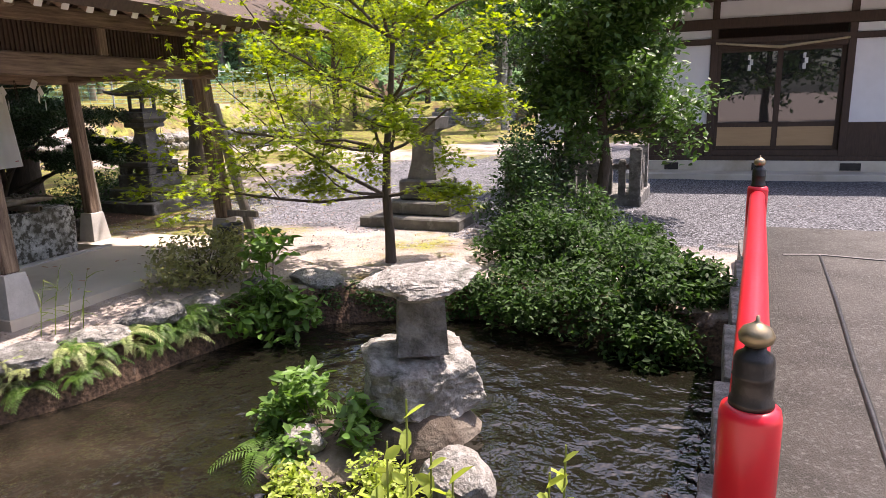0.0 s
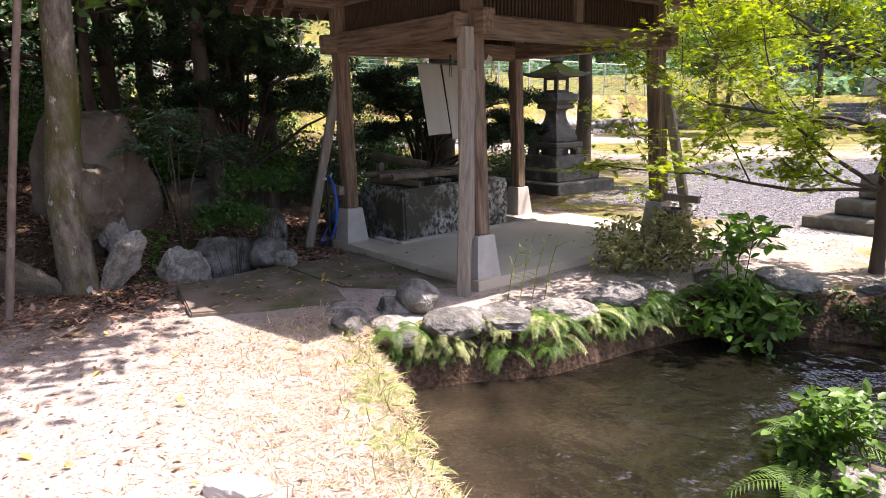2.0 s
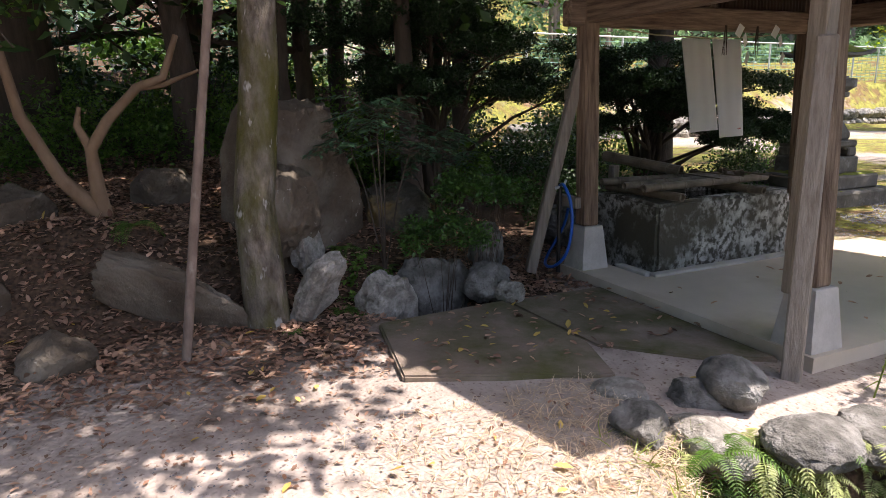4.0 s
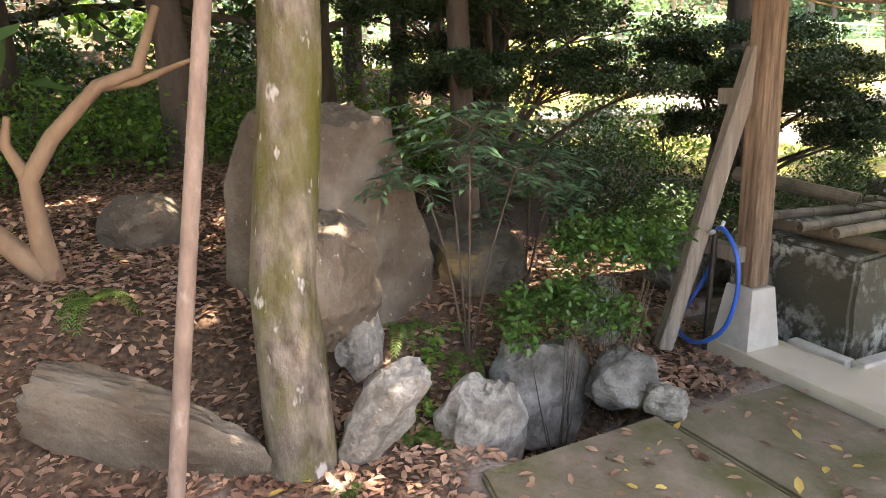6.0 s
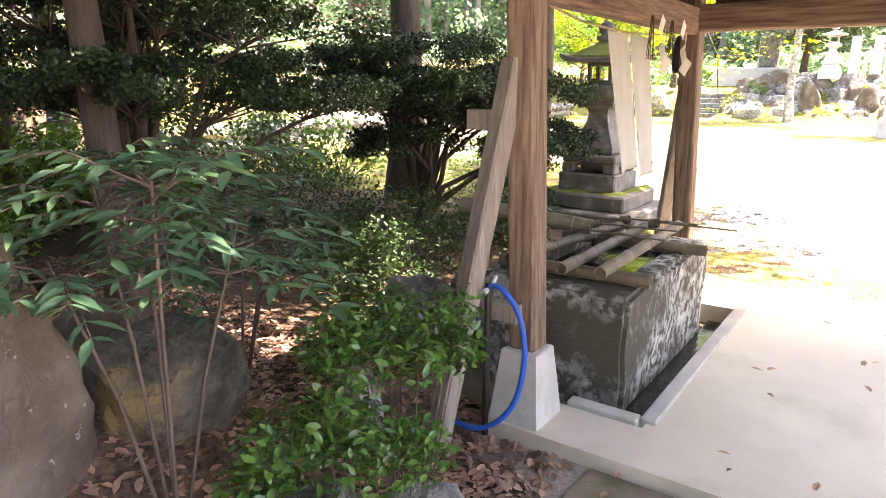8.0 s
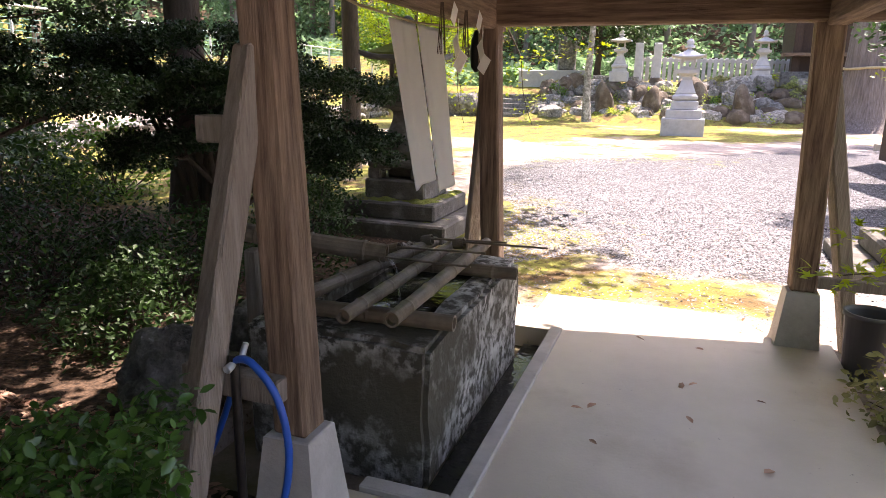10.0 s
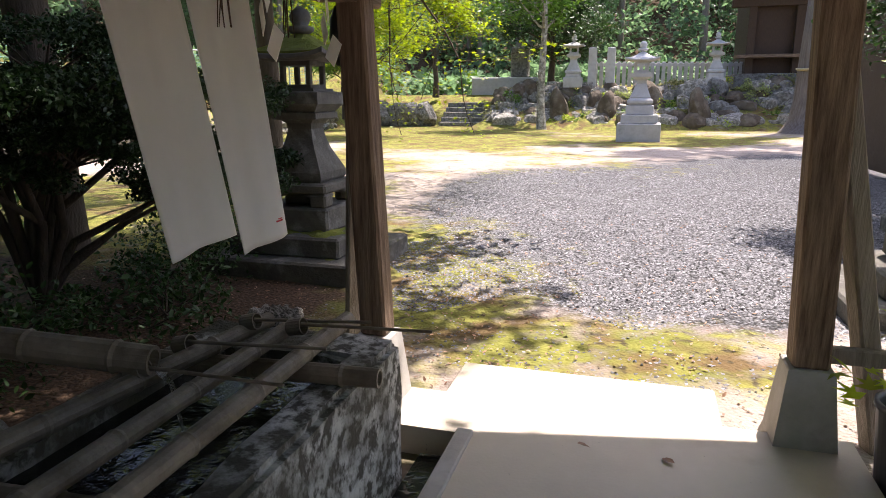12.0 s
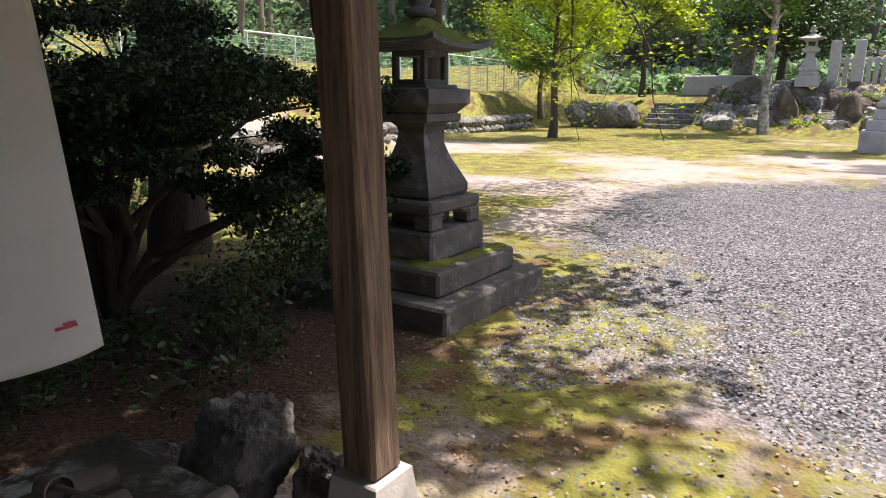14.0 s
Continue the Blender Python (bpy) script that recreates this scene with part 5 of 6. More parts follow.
rock("rock", "white pointed rock leaning on the bank", (0.08, -2.24, 0.12), (0.14, 0.14, 0.32), 48, M_PALEROCK, (10, 38, 60), rough=0.14)
rock("rock", "bluish grey rock beside the drain", (0.06, -1.74, -0.10), (0.18, 0.26, 0.36), 49, M_PALEROCK, (0, 10, 20), blocky=True, rough=0.13)
rock("rock", "grey flat rock lining the drain", (-0.14, -1.30, -0.10), (0.17, 0.34, 0.34), 50, M_STONE, (0, -6, 10), blocky=True, rough=0.12)
rock("rock", "rounded dark rock beside the drain", (0.10, -0.98, 0.02), (0.18, 0.20, 0.16), 51, M_STONE, (0, 20, 0), rough=0.14)
rock("rock", "small white knobbly rock", (0.36, -0.93, 0.01), (0.12, 0.10, 0.09), 52, M_PALEROCK, (0, 0, 30), blocky=True, rough=0.14)
rock("rock", "tall dark rock behind the brace", (-0.48, -0.66, 0.10), (0.12, 0.16, 0.26), 53, M_STONE, (0, 8, 0))
rock("retaining_stone", "long weathered stone lying along the bank", (-0.18, -3.12, 0.14), (0.12, 0.62, 0.26), 54, M_ROCK, (-24, 12, -22), 5, 0.09, blocky=True)
for i, (x, y, s) in enumerate(((-1.3, -4.1, 0.35), (0.25, -3.75, 0.22), (-0.35, -4.3, 0.3), (-2.0, -3.0, 0.3), (-1.6, -1.2, 0.25))):
    rock("rock", "dark mossy rock on the bank", (x, y, gz(x, y) + s * 0.25), (s, s * 0.9, s * 0.7), 60 + i, M_ROCK, (0, 0, 40 * i), group="rocks on the bank")

# the mossy trunk and the thin pole before it
# the limbs in ways are out of view, added to shade the path
t = tree("tree", "straight tree with mossy patched bark", (-0.05, -2.53, -0.10), 6.5, 0.142, M_BARK_MOSSY, M_LEAF_DARK, 71, first=0.6, reach=1.7, forks=3, size=0.12, per=12, cloud=0.45, lean=(-0.10, 0.12), flare=1.05,
         ways=[(k, (1, w, 0.12), 1.9) for k, w in ((5, 0.2), (5, 0.9), (6, 0.5), (6, -0.2), (6, 1.4), (7, 0.8))])
g = Geo()
tube(g, [(0.40, -3.10, -0.14), (0.39, -2.96, 0.8), (0.41, -2.845, 1.55), (0.40, -2.68, 2.6), (0.43, -2.5, 3.8), (0.42, -2.35, 5.0)], [0.028, 0.027, 0.025, 0.024, 0.02, 0.012], 10)
sap = thing("sapling", "thin bare tan sapling stem", "tree")
link("trunk", g.mesh("trunk"), M_BARK_PINK, sap, smooth=True)
lg = Geo()
rng = np.random.default_rng(5)
leaves(lg, clumps(rng, [(0.43, -2.92, 4.6), (0.5, -3.1, 4.9), (0.3, -2.8, 5.1)], 0.5, 120), 0.09, OVAL, rng)
link("crown", lg.mesh("crown"), M_LEAF_MID, sap)
# forked tan shrub tree
fk = thing("forked_tree", "small smooth tan tree with forked crooked stems", "tree")
g = Geo()
fb = Vector((-1.2, -3.48, gz(-1.2, -3.48) - 0.05))
tube(g, [fb, fb + Vector((-0.03, -0.02, 0.25)), fb + Vector((-0.02, -0.03, 0.55)), fb + Vector((0.05, 0.10, 0.75)), fb + Vector((0.0, 0.32, 0.98)), fb + Vector((0.05, 0.5, 1.05)), fb + Vector((0.0, 0.62, 1.35))], [0.075, 0.055, 0.045, 0.038, 0.034, 0.03, 0.02], 10)
tube(g, [fb + Vector((0, 0, 0.05)), fb + Vector((-0.05, -0.25, 0.35)), fb + Vector((-0.1, -0.45, 0.8)), fb + Vector((-0.1, -0.55, 1.5))], [0.065, 0.05, 0.04, 0.025], 10)
tube(g, [fb + Vector((-0.02, -0.03, 0.55)), fb + Vector((-0.02, -0.10, 0.72)), fb + Vector((0.0, -0.07, 0.85))], [0.036, 0.026, 0.015], 8)
tube(g, [fb + Vector((0.0, 0.32, 0.98)), fb + Vector((0.0, 0.50, 1.0)), fb + Vector((0.1, 0.75, 1.1))], [0.03, 0.022, 0.01], 8)
link("trunk", g.mesh("trunk"), M_BARK_TAN, fk, smooth=True)
lg = Geo()
tips = [fb + Vector((rng.normal() * 0.35, rng.normal() * 0.7, 1.5 + rng.uniform(0, 0.7))) for _ in range(26)]
leaves(lg, clumps(rng, [tuple(p) for p in tips], 0.25, 18), 0.07, OVAL, rng)
link("crown", lg.mesh("crown"), M_LEAF_MID, fk)

# forest behind
big = tree("cedar_tree", "huge dark cedar with a flared trunk", (-5.6, -4.6, 0.5), 11.0, 0.62, M_BARK_DARK, M_LEAF_DARK, 80, first=0.35, reach=3.0, forks=4, size=0.22, shape=DIAMOND, per=10, cloud=0.8, flare=1.9)
rng = np.random.default_rng(17)
spots = [(-4.4, -2.6, 0.16), (-5.2, -0.9, 0.14), (-3.7, -1.5, 0.07), (-6.3, 0.4, 0.15), (-4.9, 0.8, 0.13), (-7.4, -2.2, 0.2), (-6.8, 2.2, 0.17), (-8.6, 0.6, 0.2), (-3.2, -4.9, 0.14), (-9.2, -4.5, 0.22),
         (-2.0, -5.9, 0.16), (-10.2, 2.8, 0.2), (-4.4, -7.2, 0.2), (0.2, -6.2, 0.15), (-7.6, -7.0, 0.2)]
forest = [(x, y, r) for x, y, r in spots]
for i, (x, y, r) in enumerate(forest):
    tree("tree", "tall shaded evergreen tree of the grove", (x, y, gz(x, y)), rng.uniform(6.0, 9.0), r, M_BARK_DARK, M_LEAF_DARK if i % 3 else M_LEAF_MID, 100 + i, first=0.5 if y > 0 else 0.22, reach=2.3, forks=3,
         size=0.16, shape=DIAMOND, per=10, cloud=0.6, lean=(rng.normal() * 0.25, rng.normal() * 0.25), group="grove trees", level=0.05)
for i in range(30):
    x, y = rng.uniform(-11.5, -3.0), rng.uniform(-7.5, 7.0)
    if (x > -4.4 and -4.2 < y < -0.4) or y > 1.8:
        continue
    s = rng.uniform(0.55, 1.1)
    bush("shrub", "leafy evergreen undergrowth shrub", (x, y, gz(x, y)), (s, s, s * 1.1), 1000, 0.10, M_LEAF_MID if i % 2 else M_LEAF_DARK, 200 + i, shape=DIAMOND, group="undergrowth")
for i, (x, y) in enumerate(((-8.8, -6.4), (-9.6, -3.0), (-8.4, -4.4), (-9.4, -8.4), (-10.4, -5.6))):
    bush("shrub", "leafy evergreen undergrowth shrub", (x, y, gz(x, y)), (1.2, 1.3, 2.1), 1500, 0.13, M_LEAF_DARK, 240 + i, shape=DIAMOND, group="undergrowth")
for i, (x, y, s, h) in enumerate(((-4.3, -3.9, 0.7, 0.9), (-4.6, -2.9, 0.7, 0.8), (-4.7, -1.9, 0.8, 0.9), (-4.2, -1.0, 0.7, 0.7), (-5.4, -3.4, 0.9, 1.2), (-5.6, -2.3, 0.9, 1.3), (-3.7, -5.0, 0.8, 0.9), (-2.7, -4.9, 0.6, 0.6))):
    bush("shrub", "sunlit small-leaved undergrowth shrub", (x, y, gz(x, y) - 0.03), (s, s, h), 2400, 0.055, M_LEAF_MID, 260 + i, group="undergrowth")
for i, (x, y, s, h) in enumerate(((-2.5, 2.1, 0.7, 0.7), (-3.4, 1.7, 0.8, 0.8), (-4.3, 2.6, 0.9, 0.9), (-2.1, 1.3, 0.6, 0.55), (-3.2, 5.2, 0.6, 0.6))):
    bush("shrub", "low dark shrub under the clipped conifer", (x, y, gz(x, y) - 0.03), (s, s, h), 2600, 0.045, M_LEAF_DARK, 280 + i, group="dark shrubs")
for i, (x, y) in enumerate(((-6.3, 1.0), (-7.2, 2.4), (-6.6, 3.7), (-8.0, 0.2), (-8.6, 3.2), (-7.6, 5.0), (-6.4, 5.4), (-9.6, 1.4), (-9.2, 5.8), (-6.0, -0.6), (-7.4, -1.2), (-8.8, -1.6))):
    k = 1.0 + 0.25 * math.sin(7 * i)
    bush("shrub", "dense shaded evergreen undergrowth shrub", (x, y, gz(x, y) - 0.03), (k, k, 1.35 if y > 0 else 2.2), 2000 if y > 0 else 2600, 0.085, M_LEAF_DARK if i % 3 else M_LEAF_MID, 340 + i, shape=DIAMOND, group="undergrowth")
# hedge at the far side of the grove and beyond the fence
for i in range(9):
    y = -16 + i * 2.6
    bush("hedge_bush", "tall sunlit bush behind the grove", (-12.0 + rng.normal() * 0.4, y, gz(-12.0, y)), (1.0, 1.2, rng.uniform(0.7, 1.2)), 800, 0.14, M_LEAF_MID, 300 + i, shape=DIAMOND, group="bushes behind the grove")

# the long limbs towards +x are unseen, added to shade courtyard and path
for i, (x, y, r, h) in enumerate(((-4.6, 4.9, 0.24, 9.5), (-2.9, -0.35, 0.11, 9.5))):
    tree("tree", "tall evergreen with unseen limbs added to shade the pavilion", (x, y, gz(x, y)), h, r, M_BARK_DARK, M_LEAF_DARK, 150 + i, first=0.5, reach=3.6, forks=5 - 2 * i, size=0.17 + 0.04 * i, shape=DIAMOND, per=42 - 33 * i, cloud=0.75, group="grove trees", level=0.15,
         ways=[(k, (1, w, 0.10), 3.4) for k, w in ((5, 0.32), (5, 0.5), (6, 0.7), (7, 0.9), (7, 0.55), (6, 1.1))] if i == 0 else [(k, (1, w, 0.10), 3.0) for k, w in ((5, 0.0), (6, -0.25), (6, 0.4), (7, -0.4))])
# nandina and azalea at the boulder
def nandina(base, seed, n=6, h=0.78):
    rng = np.random.default_rng(seed)
    t = thing("nandina", "nandina bush with narrow blue-green leaves", "shrub", base=base)
    g, lg = Geo(), Geo()
    for k in range(n + 3):
        a = rng.uniform(0, 2 * math.pi)
        top = Vector(base) + Vector((0.24 * math.cos(a), 0.24 * math.sin(a), h * rng.uniform(0.72, 1.08)))
        tube(g, [base, tuple((Vector(base) + top) / 2 + Vector((0, 0, 0.1))), tuple(top)], [0.007, 0.006, 0.004], 5)
        for j in range(11):
            b = rng.uniform(0, 2 * math.pi)
            crown, top = (top, Vector(base).lerp(top, rng.uniform(0.88, 1.0))) if j == 0 else (crown, Vector(base).lerp(crown, rng.uniform(0.86, 1.0)))
            e = top + Vector((0.34 * math.cos(b), 0.34 * math.sin(b), rng.uniform(-0.08, 0.12)))
            mid = (top + e) / 2 + Vector((0, 0, 0.05))
            tube(g, [tuple(top), tuple(mid), tuple(e)], [0.004, 0.003, 0.0015], 4)
            pos, al = [], []
            for u in np.linspace(0.25, 1.0, 7):
                q = top.lerp(e, u) + Vector((0, 0, 0.05 * math.sin(math.pi * u)))
                for sd in (-1, 1):
                    c = b + sd * 0.8
                    pos.append(tuple(q))
                    al.append((math.cos(c), math.sin(c), -0.15))
            leaves(lg, pos, 0.078, LEAFLET, rng, 0.72, np.array(al), 0.3)
    link("stem", g.mesh("stem"), M_BARK_DARK, t)
    link("foliage", lg.mesh("foliage"), M_LEAF_BLUE, t)


nandina((-0.30, -1.62, gz(-0.30, -1.62) - 0.02), 1, 2, 1.24 - gz(-0.30, -1.62))
nandina((-0.85, -0.95, gz(-0.85, -0.95) - 0.02), 2, 1, 1.06 - gz(-0.85, -0.95))
bush("azalea_bush", "small-leaved glossy green bush over the drain", (0.03, -1.28, gz(0.03, -1.28) - 0.02), (0.30, 0.32, 0.26), 2200, 0.035, M_LEAF_GLOSSY, 31, flat=0.5, stems=5, lift=0.34 - gz(0.03, -1.28))
bush("azalea_bush", "glossy green bush branch beside the brace", (0.04, -0.98, gz(0.04, -0.98) - 0.02), (0.28, 0.42, 0.20), 2300, 0.035, M_LEAF_GLOSSY, 32, flat=0.5, stems=5, lift=0.66 - gz(0.04, -0.98))
for i, (x, y, k) in enumerate(((-0.35, -1.72, 0.20), (-0.20, -1.85, 0.16), (-0.05, -1.95, 0.14), (-0.6, -1.0, 0.18))):
    bush("seedling", "small bright green seedlings on the bank", (x, y, gz(x, y) - 0.01), (k, k, k * 0.9), 90, 0.045, M_LEAF_MID, 33 + i, flat=0.6, stems=3, group="seedlings on the bank", category="plant")


# clipped dark conifer behind the trough: level pads on crooked limbs
def pads(name, label, base, specs, seed, leaf=M_NEEDLE, size=0.036, per=900):
    rng = np.random.default_rng(seed)
    t = thing(name, label, "tree", base=base)
    g, lg = Geo(), Geo()
    b = Vector(base)
    top = max(z for dx, dy, z, r in specs)
    specs = list(specs) + [(rng.uniform(-0.9, 1.1), rng.uniform(-1.0, 1.2), rng.uniform(0.75, 0.9 * top), rng.uniform(0.4, 0.7)) for _ in range(9)]
    for dx, dy, z, r in specs:
        e = b + Vector((dx, dy, z))
        m1 = b + Vector((dx * 0.15, dy * 0.15, z * 0.45)) + Vector(rng.normal(size=3)) * 0.08
        m2 = b + Vector((dx * 0.6, dy * 0.55, z * 0.8)) + Vector(rng.normal(size=3)) * 0.10
        tube(g, [tuple(b), tuple(m1), tuple(m2), tuple(e)], [0.05, 0.032, 0.02, 0.008], 8)
        c = []
        for k in range(16):
            a, q = rng.uniform(0, 2 * math.pi), r * math.sqrt(rng.uniform(0.02, 1))
            c.append((e.x + q * math.cos(a), e.y + q * math.sin(a), e.z + 0.16 * (1 - (q / r) ** 2) + rng.normal() * 0.05))
            if k % 2:
                tube(g, [tuple(m2), tuple((m2 + e) / 2), c[-1]], [0.015, 0.01, 0.004], 4)
        leaves(lg, clumps(rng, c, r * 0.30, per // 16, 0.45), size, DIAMOND, rng, 0.35)
    link("trunk", g.mesh("trunk"), M_BARK_DARK, t, smooth=True)
    link("foliage", lg.mesh("foliage"), leaf, t)


pads("clipped_yew", "dark clipped conifer with level pads of needles", (-3.2, 3.4, -0.1), [(0.5, 0.6, 1.35, 0.7), (-0.7, 0.5, 1.55, 0.8), (0.1, -0.7, 1.45, 0.7), (0.9, -0.2, 1.2, 0.55), (-0.5, -0.6, 1.8, 0.7), (0.2, 0.2, 1.95, 0.75), (1.0, 1.2, 1.0, 0.5), (-0.3, 1.3, 1.3, 0.7), (0.9, 1.0, 1.5, 0.75), (0.5, -0.9, 1.0, 0.6), (0.0, 0.7, 1.65, 0.8)], 41, per=7200)
pads("clipped_yew", "dark clipped conifer with level pads of needles", (-3.6, 0.3, 0.0), [(0.6, 0.3, 1.3, 0.7), (-0.4, -0.4, 1.7, 0.8), (0.8, -0.6, 1.5, 0.6), (0.1, 0.8, 1.6, 0.7), (0.0, 0.0, 2.1, 0.7), (0.9, 0.6, 1.9, 0.8), (-0.2, -1.1, 2.2, 0.9), (0.7, -0.2, 2.5, 0.9), (-0.6, 0.6, 2.4, 0.9), (0.9, 1.3, 1.35, 0.7)], 42, per=5600)
bush("shrub", "low dark shrub behind the trough", (-2.0, 3.3, -0.1), (0.7, 0.6, 0.6), 1500, 0.05, M_LEAF_DARK, 51)
bush("shrub", "low dark shrub behind the trough", (-2.6, 4.4, -0.1), (0.8, 0.7, 0.75), 1500, 0.05, M_LEAF_DARK, 52)
bush("shrub", "rounded sunlit shrub beyond the lantern", (-4.6, 7.6, -0.1), (0.9, 0.9, 0.9), 1800, 0.06, M_LEAF_MID, 53)
for i, (x, y, z, s) in enumerate(((-0.60, 2.42, 0.18, (0.16, 0.22, 0.30)), (-0.35, 2.60, 0.05, (0.14, 0.16, 0.22)), (-0.85, 2.2, 0.05, (0.2, 0.2, 0.2)), (-1.0, 1.2, 0.05, (0.25, 0.3, 0.25)), (-0.95, 2.75, 0.02, (0.2, 0.2, 0.15)), (-1.1, 0.6, 0.1, (0.25, 0.3, 0.3)))):
    rock("rock", "jagged dark rock behind the trough", (x, y, z), s, 90 + i, M_STONE, (10 * i, 15, 35 * i), 5, blocky=True, rough=0.14, planes=14, group="rocks behind the trough")

# ---- maple at the pond ----
rng = np.random.default_rng(8)
mp = thing("maple_tree", "young backlit maple with bright green leaves", "tree", base=(3.95, 2.72, -0.1))
g, tips = Geo(), []
mb = Vector((3.95, 2.72, gz(3.95, 2.72) - 0.05))
stem = [mb, mb + Vector((0.0, 0.0, 0.35)), mb + Vector((-0.03, 0.02, 0.75)), mb + Vector((-0.02, 0.05, 1.2)), mb + Vector((0.04, 0.06, 1.7)), mb + Vector((0.10, 0.05, 2.3)), mb + Vector((0.18, 0.1, 3.0))]
tube(g, stem, [0.062, 0.052, 0.047, 0.04, 0.032, 0.024, 0.012], 12)
for i, (k, way, ln) in enumerate(((2, (-0.55, -0.8, 0.22), 1.5), (2, (0.7, -0.3, 0.25), 0.6), (2, (-0.4, -0.8, 0.2), 0.6), (3, (-0.8, 0.4, 0.3), 0.9), (3, (0.9, 0.2, 0.35), 0.8), (3, (-0.6, -0.6, 0.35), 0.9), (3, (0.3, -0.9, 0.35), 0.7),
                                  (4, (-0.9, -0.1, 0.45), 0.95), (4, (0.8, -0.5, 0.5), 0.9), (4, (0.1, 0.9, 0.4), 0.8), (4, (0.95, 0.4, 0.5), 0.8), (5, (-0.7, -0.4, 0.6), 0.8), (5, (0.8, 0.0, 0.7), 0.8), (5, (0.0, -0.8, 0.6), 0.7), (6, (-0.5, 0.2, 0.8), 0.6), (6, (0.5, 0.3, 0.8), 0.6),
                                  (2, (-0.5, -0.85, 0.38), 1.2), (3, (-0.6, -0.75, 0.15), 1.5), (4, (-0.65, -0.7, 0.3), 1.2), (3, (0.7, -0.7, 0.3), 0.9), (5, (0.6, 0.6, 0.5), 0.9), (5, (-0.9, 0.3, 0.45), 0.9))):
    limbs(g, rng, stem[k], way, ln, 0.02, 2, tips, bend=0.3, fork=3, lift=0.05, shrink=0.6, seg=6)
link("trunk", g.mesh("trunk"), M_BARK_DARK, mp, smooth=True)
lg = Geo()
leaves(lg, clumps(rng, tips, 0.18, 15, 0.4), 0.066, STAR, rng, 0.72)
link("crown", lg.mesh("crown"), M_LEAF_MAPLE, mp)

# ---- evergreens round the guardian fence, bank shrubs by the bridge ----
tree("tree", "broad-leaved evergreen beside the stone fence", (5.55, 6.3, -0.1), 3.1, 0.09, M_BARK_DARK, M_LEAF_BROAD, 401, first=0.36, reach=0.8, forks=5, size=0.095, per=20, cloud=0.32)
tree("tree", "slim evergreen beside the stone fence", (4.5, 8.9, -0.1), 4.6, 0.10, M_BARK_DARK, M_LEAF_DARK, 402, first=0.35, reach=1.0, forks=3, size=0.08, per=12, cloud=0.3)
bush("shrub", "dark leafy shrub beside the stone fence", (4.95, 4.4, -0.1), (0.42, 0.5, 1.35), 3600, 0.055, M_LEAF_DARK, 410)
bush("shrub", "dark leafy shrub beside the stone fence", (4.7, 6.3, 0.3), (0.6, 0.5, 1.0), 2200, 0.07, M_LEAF_DARK, 411)
for i, (x, y, s, h) in enumerate(((5.25, 3.2, 0.5, 0.62), (5.75, 3.0, 0.6, 0.55), (6.35, 2.6, 0.6, 0.5), (6.85, 2.2, 0.42, 0.40), (5.6, 3.9, 0.65, 0.75), (6.3, 3.4, 0.5, 0.45), (6.1, 2.1, 0.55, 0.42), (5.5, 2.25, 0.5, 0.45), (6.7, 1.85, 0.4, 0.4))):
    bush("bank_shrub", "feathery green shrub hanging over the pond bank", (x, y, gz(x, y) - 0.02), (s, s, h * 0.9), 3200, 0.055, M_LEAF_BANK, 420 + i, flat=0.5, group="bank shrubs", outer=0.7)

for i, (x, y, k) in enumerate(((3.45, 1.62, 0.30), (3.85, 1.88, 0.32), (4.25, 2.08, 0.30), (4.65, 2.22, 0.34), (5.05, 2.36, 0.36), (4.45, 2.4, 0.28), (4.0, 2.2, 0.24))):
    bush("bank_plant", "dark low plants hanging over the shaded bank", (x, y, -0.40), (k, k, 0.36), 900, 0.05, M_LEAF_BANK, 440 + i, flat=0.5, stems=4, group="bank plants", category="plant")

# ---- pond banks: flat stones, ferns, weeds ----
edge = [(2.40, -1.15, 0.22), (2.10, -0.92, 0.20), (2.62, -0.80, 0.26), (2.72, -0.45, 0.30), (2.85, -0.02, 0.30), (2.95, 0.45, 0.30), (3.0, 0.95, 0.28), (3.25, 1.42, 0.24), (3.6, 1.85, 0.26), (4.2, 2.2, 0.25), (4.8, 2.5, 0.25), (2.2, -1.35, 0.2), (1.85, -1.18, 0.17)]
for i, (x, y, s) in enumerate(edge):
    rock("bank_stone", "flat grey stone along the pond bank", (x, y, -0.10 + 0.02 * (i % 3)), (s, s * 0.7, 0.085 + 0.02 * (i % 2)), 500 + i, M_STONE if i % 4 else M_PALEROCK, (4 * (i % 3), 5, 47 * i), group="pond bank stones")
rock("bank_stone", "rounded grey stone on the pond bank", (2.18, -0.78, 0.02), (0.18, 0.15, 0.12), 520, M_STONE, group="pond bank stones")


